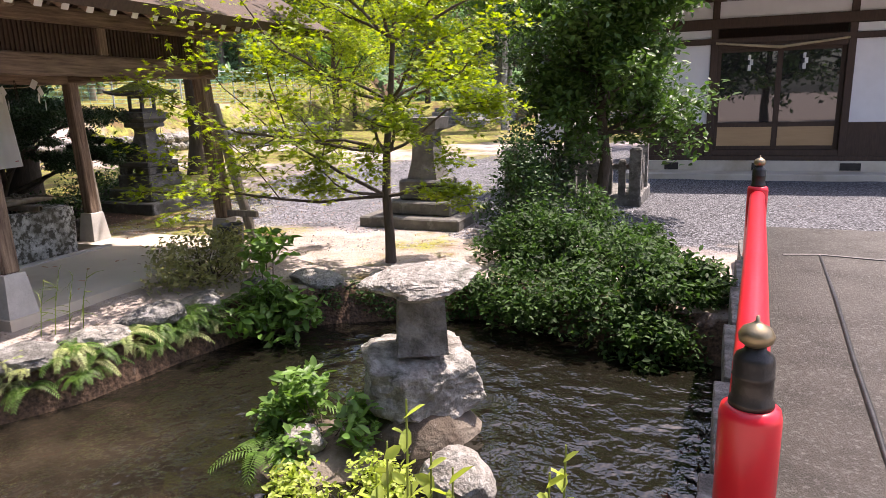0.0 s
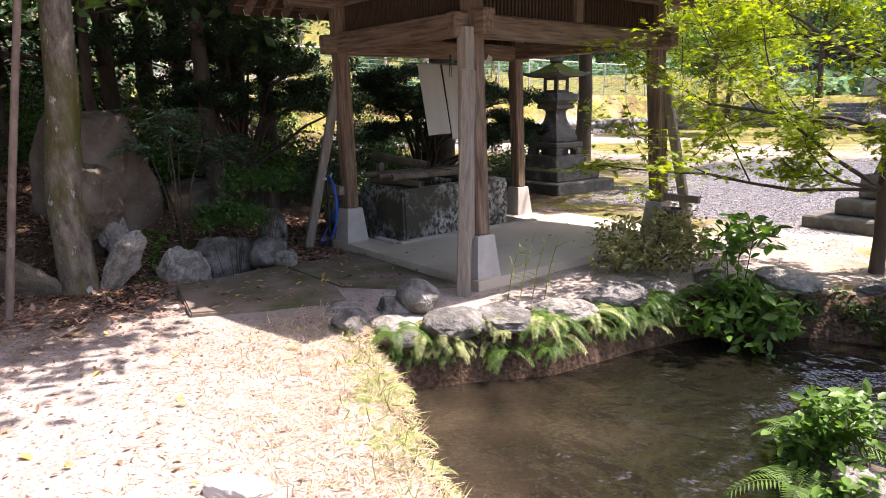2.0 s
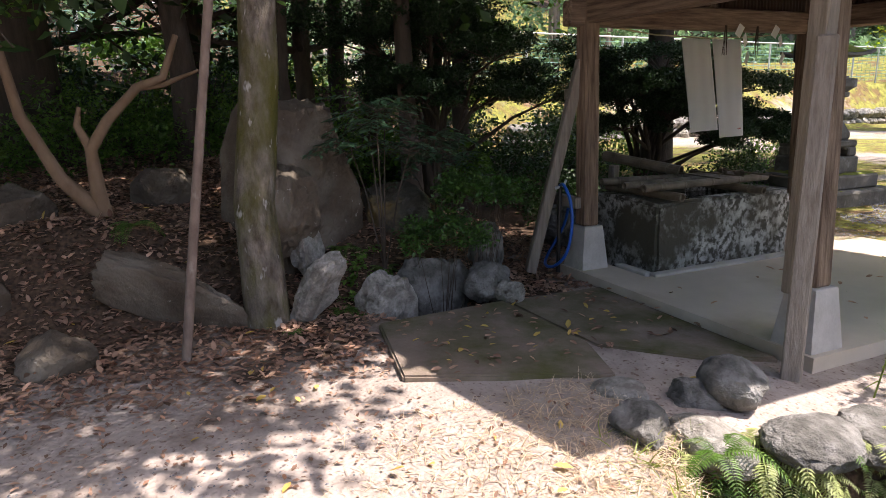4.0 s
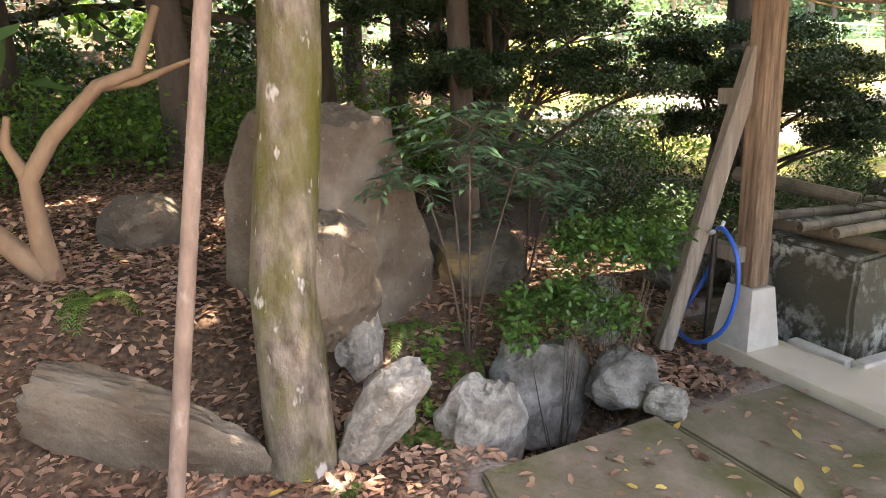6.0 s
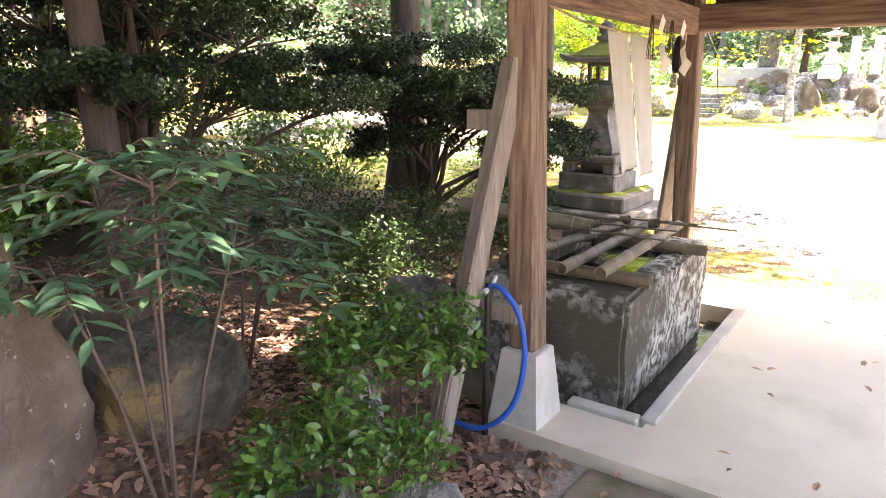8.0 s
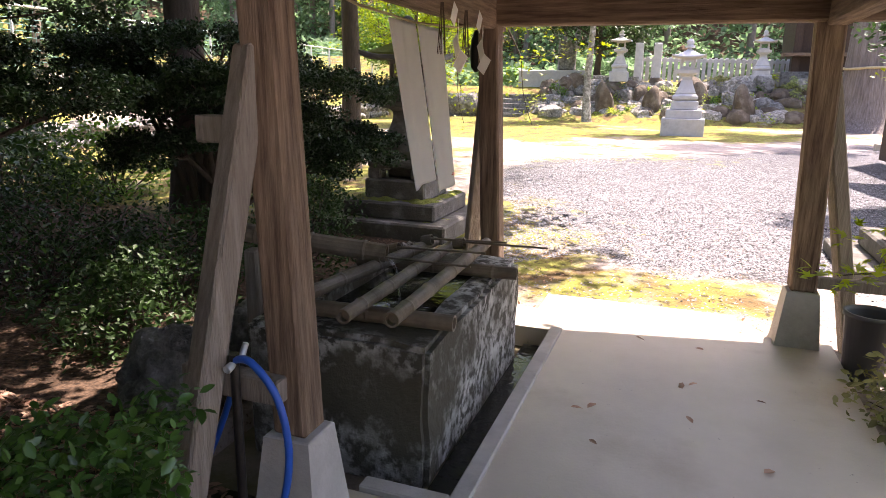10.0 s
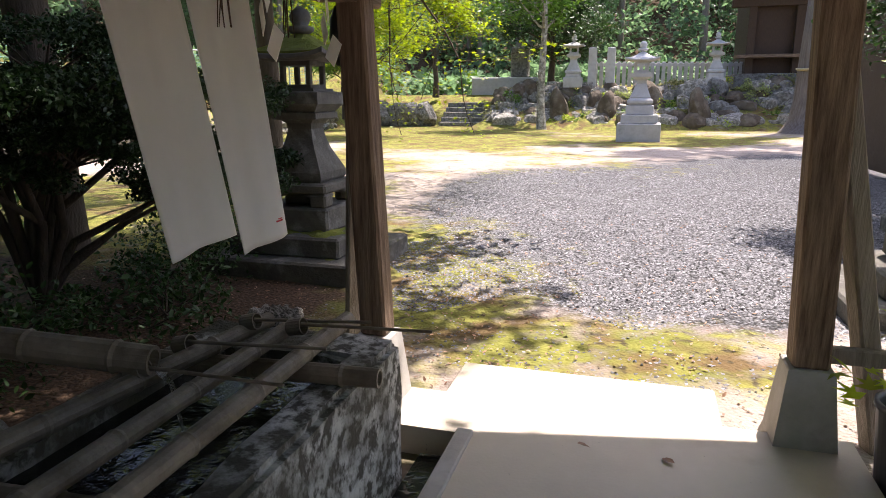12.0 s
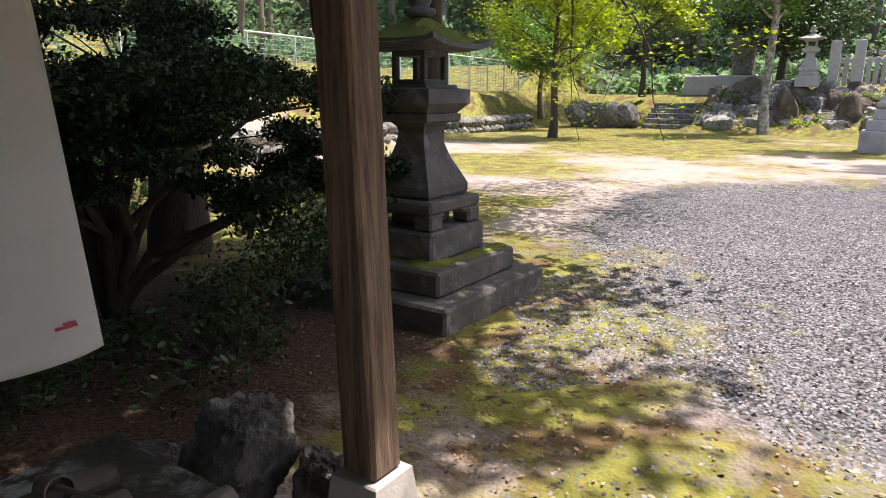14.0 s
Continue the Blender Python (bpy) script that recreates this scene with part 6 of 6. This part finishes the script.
def fern_mesh(seed, fronds=8, ln=0.38, droop=0.55):
    rng = np.random.default_rng(seed)
    g = Geo()
    for k in range(fronds):
        a = 2 * math.pi * k / fronds + rng.normal() * 0.3
        L = ln * rng.uniform(0.7, 1.15)
        up = rng.uniform(0.5, 1.0)
        pts = []
        for u in np.linspace(0, 1, 21):
            pts.append(np.array([math.cos(a) * L * u, math.sin(a) * L * u, L * (up * u - (up * 0.55 + droop) * u * u)]))
        side = np.array([-math.sin(a), math.cos(a), 0])
        for i in range(2, 20):
            w = 0.085 * (ln / 0.38) * math.sin(math.pi * (0.12 + 0.88 * (1 - i / 20.5)) * 0.62) * rng.uniform(0.85, 1.1)
            p, q = pts[i], pts[i + 1]
            fw = (q - p)
            for sd in (-1, 1):
                tip = p + side * sd * w + fw * 0.9 - np.array([0, 0, 0.015])
                v = [p, p + side * sd * w * 0.5 + fw * 0.0 + fw * 0.05, tip, p + side * sd * w * 0.5 + fw * 0.7]
                g.add(v, [(0, 1, 2), (0, 2, 3)])
        tube(g, [tuple(p) for p in pts[::5]], [0.004, 0.003, 0.0025, 0.002, 0.001], 4)
    return g.mesh("fern")


FERNS = {}
for m in (M_FERN, M_FERN_SUNLIT):
    FERNS[m.name] = [fern_mesh(s, 9, 0.36 + 0.05 * (s % 2)) for s in range(4)]
    for me in FERNS[m.name]:
        me.materials.append(m)


def fern(x, y, z, s, turn, m, label, group):
    ob = new("fern", FERNS[m.name][int(turn) % 4])
    ob.matrix_world = pose(x, y, z, 0, 0, turn) @ Matrix.Scale(s, 4)
    tagged(ob, label, "fern", group)


rng = np.random.default_rng(77)
line = [(2.30, -1.42), (2.45, -1.15), (2.62, -0.85), (2.80, -0.55), (2.95, -0.2), (3.03, 0.15), (3.08, 0.55), (3.15, 0.95), (3.4, 1.35)]
# two ferns in five get the copy coloured as if in sun
for i in range(84):
    u = rng.uniform(0, len(line) - 1.001)
    k = int(u)
    x = line[k][0] + (u - k) * (line[k + 1][0] - line[k][0]) + rng.normal() * 0.06
    y = line[k][1] + (u - k) * (line[k + 1][1] - line[k][1]) + rng.normal() * 0.05
    fern(x, y, -0.14 + rng.uniform(-0.12, 0.08), rng.uniform(0.38, 0.66), rng.uniform(0, 360), M_FERN if i % 5 < 3 else M_FERN_SUNLIT, "green fern on the pond bank", "bank ferns")
line = [(2.35, -1.55), (2.75, -1.68), (3.1, -1.80), (3.5, -2.0), (3.9, -2.12), (4.5, -2.35), (5.2, -2.5)]
for i in range(36):
    u = rng.uniform(0, len(line) - 1.001)
    k = int(u)
    x = line[k][0] + (u - k) * (line[k + 1][0] - line[k][0]) + rng.normal() * 0.10
    y = line[k][1] + (u - k) * (line[k + 1][1] - line[k][1]) + rng.normal() * 0.08
    fern(x, y, gz(x, y) - 0.02, rng.uniform(0.3, 0.55), rng.uniform(0, 360), M_FERN_SUNLIT, "sunlit yellow-green fern on the pond bank", "sunlit ferns")
for x, y, s in ((-0.3, -1.62, 0.5), (0.1, -1.95, 0.45), (-0.5, -1.9, 0.6), (-0.9, -3.3, 0.6), (0.0, -2.05, 0.4), (0.25, -2.45, 0.3), (4.6, -0.1, 0.9), (4.75, -0.55, 0.8)):
    fern(x, y, max(gz(x, y), -0.38), s, rng.uniform(0, 360), M_FERN, "small green fern growing between the rocks", "small ferns")

bush("azalea_bush", "pale dusty azalea bush at the pavilion corner", (2.55, 1.55, -0.1), (0.52, 0.60, 0.55), 2800, 0.05, M_LEAF_PALE, 601, flat=0.45)
bush("pond_plant", "leafy green plant growing out of the pond", (3.50, 1.20, -0.45), (0.36, 0.40, 0.95), 800, 0.10, M_LEAF_MID, 602, flat=0.5, category="plant", outer=0.4)
bush("pond_plant", "low leafy plants on the pond islet", (4.95, -0.25, -0.42), (0.45, 0.42, 0.42), 900, 0.075, M_LEAF_MID, 603, flat=0.6, category="plant")
bush("pond_plant", "low pale plants on the pond islet", (5.35, -0.72, -0.44), (0.42, 0.35, 0.28), 1200, 0.04, M_LEAF_LIME, 604, flat=0.55, category="plant")
rock("rock", "dark wet rock of the islet", (5.05, -0.38, -0.45), (0.45, 0.4, 0.13), 610, M_ROCK)
rock("rock", "pale rock among the islet plants", (4.98, -0.45, -0.30), (0.13, 0.10, 0.08), 611, M_PALEROCK)
g, lg = Geo(), Geo()
sp = thing("sprouts", "bright young leaf sprouts at the bank", "plant")
rng = np.random.default_rng(9)
for x, y, z0, h in ((6.30, -1.85, -0.42, 1.20), (6.25, -1.88, -0.42, 1.08), (6.36, -1.83, -0.42, 1.04), (6.42, -1.82, -0.42, 1.0), (6.20, -1.86, -0.42, 0.96), (6.33, -1.90, -0.42, 0.98), (6.71, -1.70, -0.42, 1.06), (6.67, -1.72, -0.42, 0.98)):
    tube(g, [(x, y, z0), (x + 0.01, y, z0 + h * 0.5), (x + 0.02, y + 0.01, z0 + h)], [0.006, 0.005, 0.003], 5)
    for k in range(9):
        a = k * 2.4
        leaves(lg, [(x + 0.02 * k / 9, y, z0 + h * (0.62 + 0.38 * k / 9))], 0.075, OVAL, rng, 0.7, np.array([[math.cos(a), math.sin(a), 0.9]]), 0.1)
link("stem", g.mesh("stem"), M_GRASS, sp)
link("foliage", lg.mesh("foliage"), M_LEAF_LIME, sp)
# tall weed by the pavilion post
wd = thing("weed", "tall thin weed with narrow leaves", "plant")
g, lg = Geo(), Geo()
for k in range(4):
    bx, by = 2.45 + 0.05 * k, -0.15 + 0.08 * k
    tube(g, [(bx, by, -0.1), (bx + 0.03, by + 0.02, 0.15), (bx + 0.10, by + 0.03, 0.38)], [0.005, 0.004, 0.002], 4)
    z = np.linspace(0.0, 0.36, 11)
    leaves(lg, np.stack([bx + 0.1 * (z / 0.36) ** 1.5, np.full(11, by + 0.02), z], -1), 0.13, BLADE, rng, 0.5)
link("stem", g.mesh("stem"), M_GRASS, wd)
link("foliage", lg.mesh("foliage"), M_GRASS, wd)


# ---- grass, litter and gravel ----
def scatter(n, x0, x1, y0, y1, seed, keep):
    rng = np.random.default_rng(seed)
    x, y = rng.uniform(x0, x1, n), rng.uniform(y0, y1, n)
    k = keep(x, y, rng.uniform(size=n))
    x, y = x[k], y[k]
    return np.stack([x, y, ground_z(x, y)], -1), rng


d_of = pond_distance
p, rng = scatter(64000, 1.6, 6.0, -3.6, -1.2, 1, lambda x, y, r: (d_of(x, y) > -0.02) & (d_of(x, y) < 0.18 + 1.35 * r ** 1.5))
lg = Geo()
leaves(lg, p, 0.075, BLADE, rng, 0.8)
tagged(link("dry_grass", lg.mesh("dry_grass"), M_STRAW), "dry straw-coloured grass on the pond bank", "grass", kind="stuff")
p, rng = scatter(9000, 1.8, 6.0, -3.0, -1.2, 2, lambda x, y, r: (d_of(x, y) > -0.03) & (d_of(x, y) < 0.25 * (0.5 + r)))
lg = Geo()
leaves(lg, p, 0.10, BLADE, rng, 0.2)
tagged(link("green_grass", lg.mesh("green_grass"), M_GRASS), "sunlit green grass at the water", "grass", kind="stuff")


def litter(name, label, n, box, seed, size, m, keep, lift=0.012):
    p, rng = scatter(n, *box, seed, keep)
    p[:, 2] += lift
    lg = Geo()
    leaves(lg, p, size, OVAL, rng, 0.86)
    tagged(link(name, lg.mesh(name), m), label, "fallen leaves", kind="stuff")


litter("fallen_leaves", "brown fallen leaves on the grove floor", 44000, (-5, 1.2, -5.5, 0.4), 3, 0.054, M_LITTER, lambda x, y, r: (x < 0.35 + 0.8 * r) & ~((x > 0.3) & (y > -2.0)))
litter("fallen_leaves", "brown fallen leaves on the path", 15000, (0.2, 6.5, -6.5, -1.3), 4, 0.03, M_LITTER, lambda x, y, r: (d_of(x, y) > 0.15) & (r < 0.06 + 0.94 * np.exp(-np.clip(x - 0.6, 0, 9) / 1.0)) & ~((x > 0.3) & (x < 1.8) & (y > -2.1)))
litter("fallen_leaves", "yellow fallen leaves scattered on the ground", 130, (-4, 3.5, -5, -0.5), 5, 0.06, M_LITTER_Y, lambda x, y, r: (d_of(x, y) > 0.15) & ~((x > 0.3) & (x < 1.8) & (y > -2.1)), 0.02)
litter("fallen_leaves", "small dry leaves on the moss and gravel", 9000, (-3.5, 5, 2.6, 9), 6, 0.028, M_LITTER, lambda x, y, r: (d_of(x, y) > 0.3) & (r < np.exp(-np.hypot(x + 0.2, y - 3.4) / 2.2)))
rng = np.random.default_rng(12)
for nme, lab, cnt, m, bx in (("fallen_leaves", "brown leaves lying on the path slabs", 130, M_LITTER, (0.45, 1.5, -1.9, -0.2)), ("fallen_leaves", "yellow leaves lying on the path slabs", 26, M_LITTER_Y, (0.45, 1.3, -1.9, -0.2)), ("fallen_leaves", "a few brown leaves on the pavilion floor", 14, M_LITTER, (0.6, 1.9, 0.0, 2.3))):
    q = np.stack([rng.uniform(bx[0], bx[1], cnt), rng.uniform(bx[2], bx[3], cnt), np.full(cnt, -0.03 if bx[3] < 0 else 0.012)], -1)
    lg = Geo()
    leaves(lg, q, 0.055, OVAL, rng, 0.88)
    tagged(link(nme, lg.mesh(nme), m), lab, "fallen leaves", kind="stuff")

CHIP = (np.array([(1, 0.1, -0.2), (0.1, 0.8, -0.2), (-1, 0.2, -0.2), (-0.2, -0.75, -0.2), (0.15, 0.05, 0.42)]), [(0, 1, 4), (1, 2, 4), (2, 3, 4), (3, 0, 4)])
p, rng = scatter(190000, -1.5, 6.0, 3.1, 14.0, 7, lambda x, y, r: (r < np.exp(-(y - 3.2) / 5.5)) & (x > -0.9 + 0.25 * np.sin(y * 3) - 0.1 * (y - 4)) & (d_of(x, y) > 1.4) & ~((y < 4.3 + 0.3 * np.sin(x * 4)) & (r < 0.85)))
lg = Geo()
leaves(lg, p, 0.0165, CHIP, rng, 0.72)
tagged(link("gravel", lg.mesh("gravel"), M_PEBBLE), "loose grey gravel of the courtyard", "gravel", kind="stuff")
p, rng = scatter(5000, 1.5, 6.5, -6.0, -2.0, 8, lambda x, y, r: d_of(x, y) > 0.5)
lg = Geo()
leaves(lg, p, 0.010, CHIP, rng, 0.8)
tagged(link("gravel", lg.mesh("gravel"), M_PEBBLE), "sparse grit on the sunlit path", "gravel", kind="stuff")

rock("rock", "pale flat stone set in the path edge", (3.56, -2.70, gz(3.56, -2.70) + 0.01), (0.16, 0.10, 0.06), 615, M_LANTERN_PALE, (0, 0, 25), blocky=True)

# ---- the far side of the courtyard ----
stp = thing("stone_steps", "mossy stone steps up to the terrace", "steps")
for i in range(5):
    part("step", boxed([(-9.1, -6.5, 33.0 + 0.45 * i, 34.2 + 0.45 * i, -0.15 + 0.24 * i, 0.16 + 0.24 * i)], 0.03), M_STONE, stp)
rng = np.random.default_rng(31)
for i, (x, y, sx, sz) in enumerate(((-11.0, 33.0, 1.1, 1.0), (-10.0, 33.2, 0.7, 0.95), (-12.3, 33.0, 0.8, 0.8))):
    rock("boulder", "great grey boulder beside the steps", (x, y, 0.45), (sx, 0.8, sz), 700 + i, M_STONE, (0, 0, 50 * i), 4, group="boulders at the steps")
for i in range(330):
    u = rng.uniform() ** 1.3
    x = -6.3 + 15.5 * rng.uniform()
    s = rng.uniform(0.30, 0.78)
    y = 32.0 + 2.6 * u + rng.normal() * 0.1
    rock("terrace_rock", "weathered rock of the terrace bank", (x, y, gz(x, y) + s * 0.32), (s, s * 0.8, s * 0.8), 720 + i, (M_PALEROCK, M_ROCK, M_PALEROCK, M_STONE)[i % 4], (0, 0, 37 * i), 3, group="terrace rocks", blocky=i % 2 == 0)
for i, (x, y, s, h) in enumerate(((-0.6, 32.6, 0.45, 1.3), (3.45, 32.3, 0.6, 1.45), (-2.9, 32.7, 0.5, 1.6), (-1.2, 33.4, 0.4, 1.5), (1.4, 33.6, 0.6, 1.6))):
    rock("standing_stone", "upright squared rock on the terrace bank", (x, y, 0.75), (s, s, h * 0.75), 810 + i, M_ROCK, (0, 0, 30 * i), 3, 0.04, group="standing stones")
# mostly pale leaf colours here, standing in for sunlight on the shrubs
for i in range(110):
    x = -6.5 + 16 * rng.uniform()
    y = 32.2 + 2.6 * rng.uniform()
    s = rng.uniform(0.45, 0.85)
    bush("terrace_shrub", "small sunlit shrub among the terrace rocks", (x, y, gz(x, y) + 0.12), (s, s, s * 0.85), 460, 0.10, (M_LEAF_LIME, M_LEAF_PALE, M_FERN_SUNLIT, M_LEAF_PALE, M_LEAF_MID)[i % 5], 830 + i, shape=DIAMOND, group="terrace shrubs")
sf = thing("terrace_fence", "pale stone fence of close posts on the terrace", "stone fence")
for i in range(44):
    part("fence_post", lathe([(0.09, 1.9), (0.09, 3.1), (0.06, 3.16)], square=True), M_LANTERN_PALE, sf).location = (-1.7 + 0.28 * i, 35.6 + 0.12 * i, 0)
part("rail", bar((-1.7, 35.6, 3.0), (10.4, 40.9, 3.0), 0.12, 0.16, 0.01), M_LANTERN_PALE, sf)
for x in (-1.5, -0.6):
    tagged(part("stone_pillar", lathe([(0.20, 1.9), (0.19, 3.72), (0.15, 3.77)], square=True), M_LANTERN_PALE), "tall square stone pillar on the terrace", "pillar", "stone pillars").location = (x, 34.5, 0)
st = thing("stone_monument", "low grey stone platform behind the steps", "monument")
part("block", boxed([(-8.6, -4.6, 38.0, 39.5, 1.2, 2.5)], 0.05), M_LANTERN_PALE, st)
part("pillar", boxed([(-6.4, -5.4, 38.4, 39.1, 2.5, 4.2)], 0.08), M_STONE, st)

# tree with a pale trunk, big cedar with rope, trees beyond
tree("tree", "slender tree with a pale blotched trunk", (-3.5, 31.2, -0.1), 9.0, 0.19, M_PALEROCK, M_LEAF_MID, 901, first=0.5, reach=2.2, forks=3, size=0.22, per=8, cloud=0.7)
cd = tree("cedar_tree", "great cedar with a straw rope round its trunk", (7.9, 30.2, -0.1), 22.0, 0.95, M_BARK_CEDAR, M_CEDAR, 902, first=0.78, reach=4.0, forks=3, size=0.5, per=6, cloud=1.2, flare=1.7)
g = Geo()
tube(g, [(7.9 + 0.97 * math.cos(a), 30.2 + 0.97 * math.sin(a), 2.45 + 0.03 * math.sin(3 * a)) for a in np.linspace(0, 2 * math.pi, 25)], [0.05] * 25, 8)
link("rope", g.mesh("rope"), M_ROPE, cd, "pale straw rope")
tree("maple_tree", "spreading backlit maple over the courtyard", (-4.9, 9.7, -0.1), 7.0, 0.20, M_BARK_DARK, M_LEAF_MAPLE, 903, first=0.42, reach=3.1, forks=5, size=0.09, shape=STAR, per=17, cloud=0.5, squash=0.4, flat=0.7, level=0.0,
     ways=[(4, (1, 0.5, 0.08), 2.8), (4, (1, 0.9, 0.1), 3.0), (5, (1, 0.1, 0.05), 2.8)])
tree("maple_tree", "backlit maple beyond the lantern", (-9.5, 24.0, -0.1), 5.0, 0.16, M_BARK_DARK, M_LEAF_MAPLE, 904, first=0.4, reach=2.2, forks=4, size=0.12, shape=STAR, per=15, cloud=0.55, squash=0.45, flat=0.7)
tree("maple_tree", "backlit maple beside the steps", (-10.5, 37.0, 1.5), 6.5, 0.16, M_BARK_DARK, M_LEAF_MAPLE, 905, first=0.4, reach=2.4, forks=4, size=0.17, shape=STAR, per=10, cloud=0.6, squash=0.5, flat=0.7)
tree("tree", "small orchard tree by the fence", (-13.0, 30.0, 0.5), 3.5, 0.14, M_BARK_DARK, M_LEAF_MID, 906, first=0.4, reach=1.5, forks=3, size=0.16, per=10, cloud=0.5)
tree("tree", "small orchard tree by the fence", (-13.6, 33.0, 0.5), 3.8, 0.14, M_BARK_DARK, M_LEAF_MID, 907, first=0.4, reach=1.6, forks=3, size=0.16, per=10, cloud=0.5)
tree("tree", "rounded evergreen on the terrace", (-3.9, 37.5, 1.9), 4.5, 0.2, M_BARK_DARK, M_LEAF_DARK, 908, first=0.35, reach=2.0, forks=4, size=0.18, per=12, cloud=0.6)

# shrine building on the terrace, with its stairs
sh = thing("shrine_building", "dark timber shrine building on the terrace", "shrine")
part("platform", boxed([(6.3, 16.0, 35.5, 44.0, 1.7, 2.45)], 0.03), M_STONE, sh)
for x in (6.8, 8.9, 11.2, 13.4):
    part("post", boxed([(x, x + 0.35, 36.2, 36.55, 2.45, 7.0)], 0.01), M_DARKWOOD, sh)
part("wall", boxed([(7.0, 15.0, 36.6, 43.0, 2.45, 7.0)], 0), M_DARKWOOD, sh)
part("door", boxed([(9.6, 11.0, 36.5, 36.6, 2.5, 5.0)], 0.01), M_WOOD_Z, sh)
part("beam", boxed([(6.0, 15.5, 36.1, 36.6, 5.6, 5.95)], 0.01), M_DARKWOOD, sh)
part("veranda", boxed([(6.3, 16, 35.7, 36.59, 3.2, 3.35)], 0.01), M_WOOD_X, sh)
bm = boxed([(4.8, 17, -0.1, 6, 0, 0.3)], 0.03)
bm.transform(Matrix.Translation((0, 34.2, 6.8)) @ Matrix.Rotation(radians(28), 4, "X"))
part("roof", bm, M_ROOF, sh)
sh.location.x = -1.1
stw = thing("stone_stairs", "broad stone stairs up to the shrine", "stairs")
for i in range(9):
    part("step", boxed([(10.2, 13.5, 31.0 + 0.42 * i, 35.2, 0.0 + 0.22 * i, 0.2 + 0.22 * i)], 0.02), M_STONE, stw)
part("side_wall", boxed([(9.7, 10.15, 30.4, 35.2, -0.1, 0.9)], 0.02), M_LANTERN_PALE, stw)
tagged(part("stone_kerb", boxed([(6.2, 9.6, 20.0, 20.3, -0.2, 0.12)], 0.02), M_CONCRETE), "pale stone kerb of the courtyard", "kerb")

# low stone wall and wire fence to the north-west
lw = thing("low_wall", "low dry-stone wall under a grassy bank", "wall")
shapes = []
for k in range(5):
    bm = rock_mesh((0.34, 0.26, 0.22), 950 + k, 2, 0.06)
    me = bpy.data.meshes.new("stone")
    bm.to_mesh(me)
    bm.free()
    me.materials.append(M_PALEROCK if k % 2 else M_STONE)
    shapes.append(me)
for i in range(58):
    for c in range(2):
        y = 6.0 + 0.42 * i + 0.2 * c
        ob = new("stone", shapes[(i + 2 * c) % 5])
        ob.parent = lw
        ob.matrix_world = pose(-11.7 - 0.1 * np.clip(y - 10, -20, 40), y, 0.08 + 0.34 * c, 0, 0, 40 * (i % 4))
fc = thing("wire_fence", "green wire fence with white steel posts", "fence")
g = Geo()
fx = lambda y: -13.9 - 0.10 * (y - 10)
for k, y in enumerate(np.arange(-10, 46, 2.0)):
    z = gz(fx(y), y)
    part("fence_post", lathe([(0.035, z - 0.1), (0.035, z + 1.55)], 8), M_SILVER, fc, "white steel post").location = (fx(y), y, 0)
for r in np.arange(0.1, 1.5, 0.14):
    tube(g, [(fx(y), y, gz(fx(y), y) + r) for y in np.arange(-10, 46, 2.0)], [0.008] * 28, 4)
for y in np.arange(-10, 44, 0.35):
    z = gz(fx(y), y)
    tube(g, [(fx(y), y, z + 0.08), (fx(y), y, z + 1.5)], [0.006, 0.006], 3)
link("wire_mesh", g.mesh("wire_mesh"), M_MESH, fc, "green wire mesh")
g = Geo()
tube(g, [(fx(y), y, gz(fx(y), y) + 1.52) for y in np.arange(-10, 46, 2.0)], [0.028] * 28, 6)
link("top_rail", g.mesh("top_rail"), M_SILVER, fc)

# wooded hillside
rng = np.random.default_rng(55)
gt, gl = Geo(), Geo()
for i in range(330):
    x, y = rng.uniform(-70, 80), 54 + 40 * rng.uniform() ** 1.6
    if i > 240:
        x, y = rng.uniform(-75, -30), rng.uniform(-25, 60)
    z, h = gz(x, y), rng.uniform(12, 18)
    tube(gt, [(x, y, z - 0.3), (x, y, z + h * 0.6), (x, y, z + h)], [0.28, 0.2, 0.04], 7)
    c = [(x + rng.normal() * 1.1 * (1.3 - k / 12), y + rng.normal() * 1.1 * (1.3 - k / 12), z + h * (0.04 + 0.96 * k / 12)) for k in range(13)]
    leaves(gl, clumps(rng, c, 1.6, 62, 0.8), 0.5, DIAMOND, rng, 0.3)
hx, hy = rng.uniform(-60, 60, 30000), 40 + 40 * rng.uniform(size=30000) ** 1.4
hz = ground_z(hx, hy) + rng.uniform(0, 1.2, 30000)
leaves(gl, np.stack([hx, hy, hz], -1), 0.6, DIAMOND, rng, 0.5)
wood = thing("wooded_hill", "dense dark conifer wood on the hillside", "woods", kind="stuff")
link("trunk", gt.mesh("trunk"), M_BARK, wood)
link("foliage", gl.mesh("foliage"), M_CEDAR, wood)
for i in range(26):
    x = -26 + i * 2.1 + rng.normal() * 0.5
    y = 43.5 + rng.normal() * 1.2
    bush("hill_bush", "leafy bush at the foot of the wooded hill", (x, y, gz(x, y)), (1.3, 1.2, rng.uniform(1.2, 2.2)), 420, 0.3, M_CEDAR if i % 2 else M_LEAF_MID, 980 + i, group="bushes at the hill foot")

# trees south of the pond, behind the walk's start: unseen, added for hall-glass reflections
for i, (x, y) in enumerate(((1.5, -11.5), (5.0, -12.5), (8.5, -11.0), (12.0, -12.8), (15.5, -11.5), (19.0, -13.0))):
    tree("tree", "unseen tall evergreen added to the south for reflections", (x, y, gz(x, y)), 8.0, 0.2, M_BARK_DARK, M_LEAF_MID if i % 2 else M_LEAF_DARK, 930 + i, first=0.15, reach=2.2, forks=4, size=0.3, shape=DIAMOND, per=6, cloud=0.7, group="southern trees")
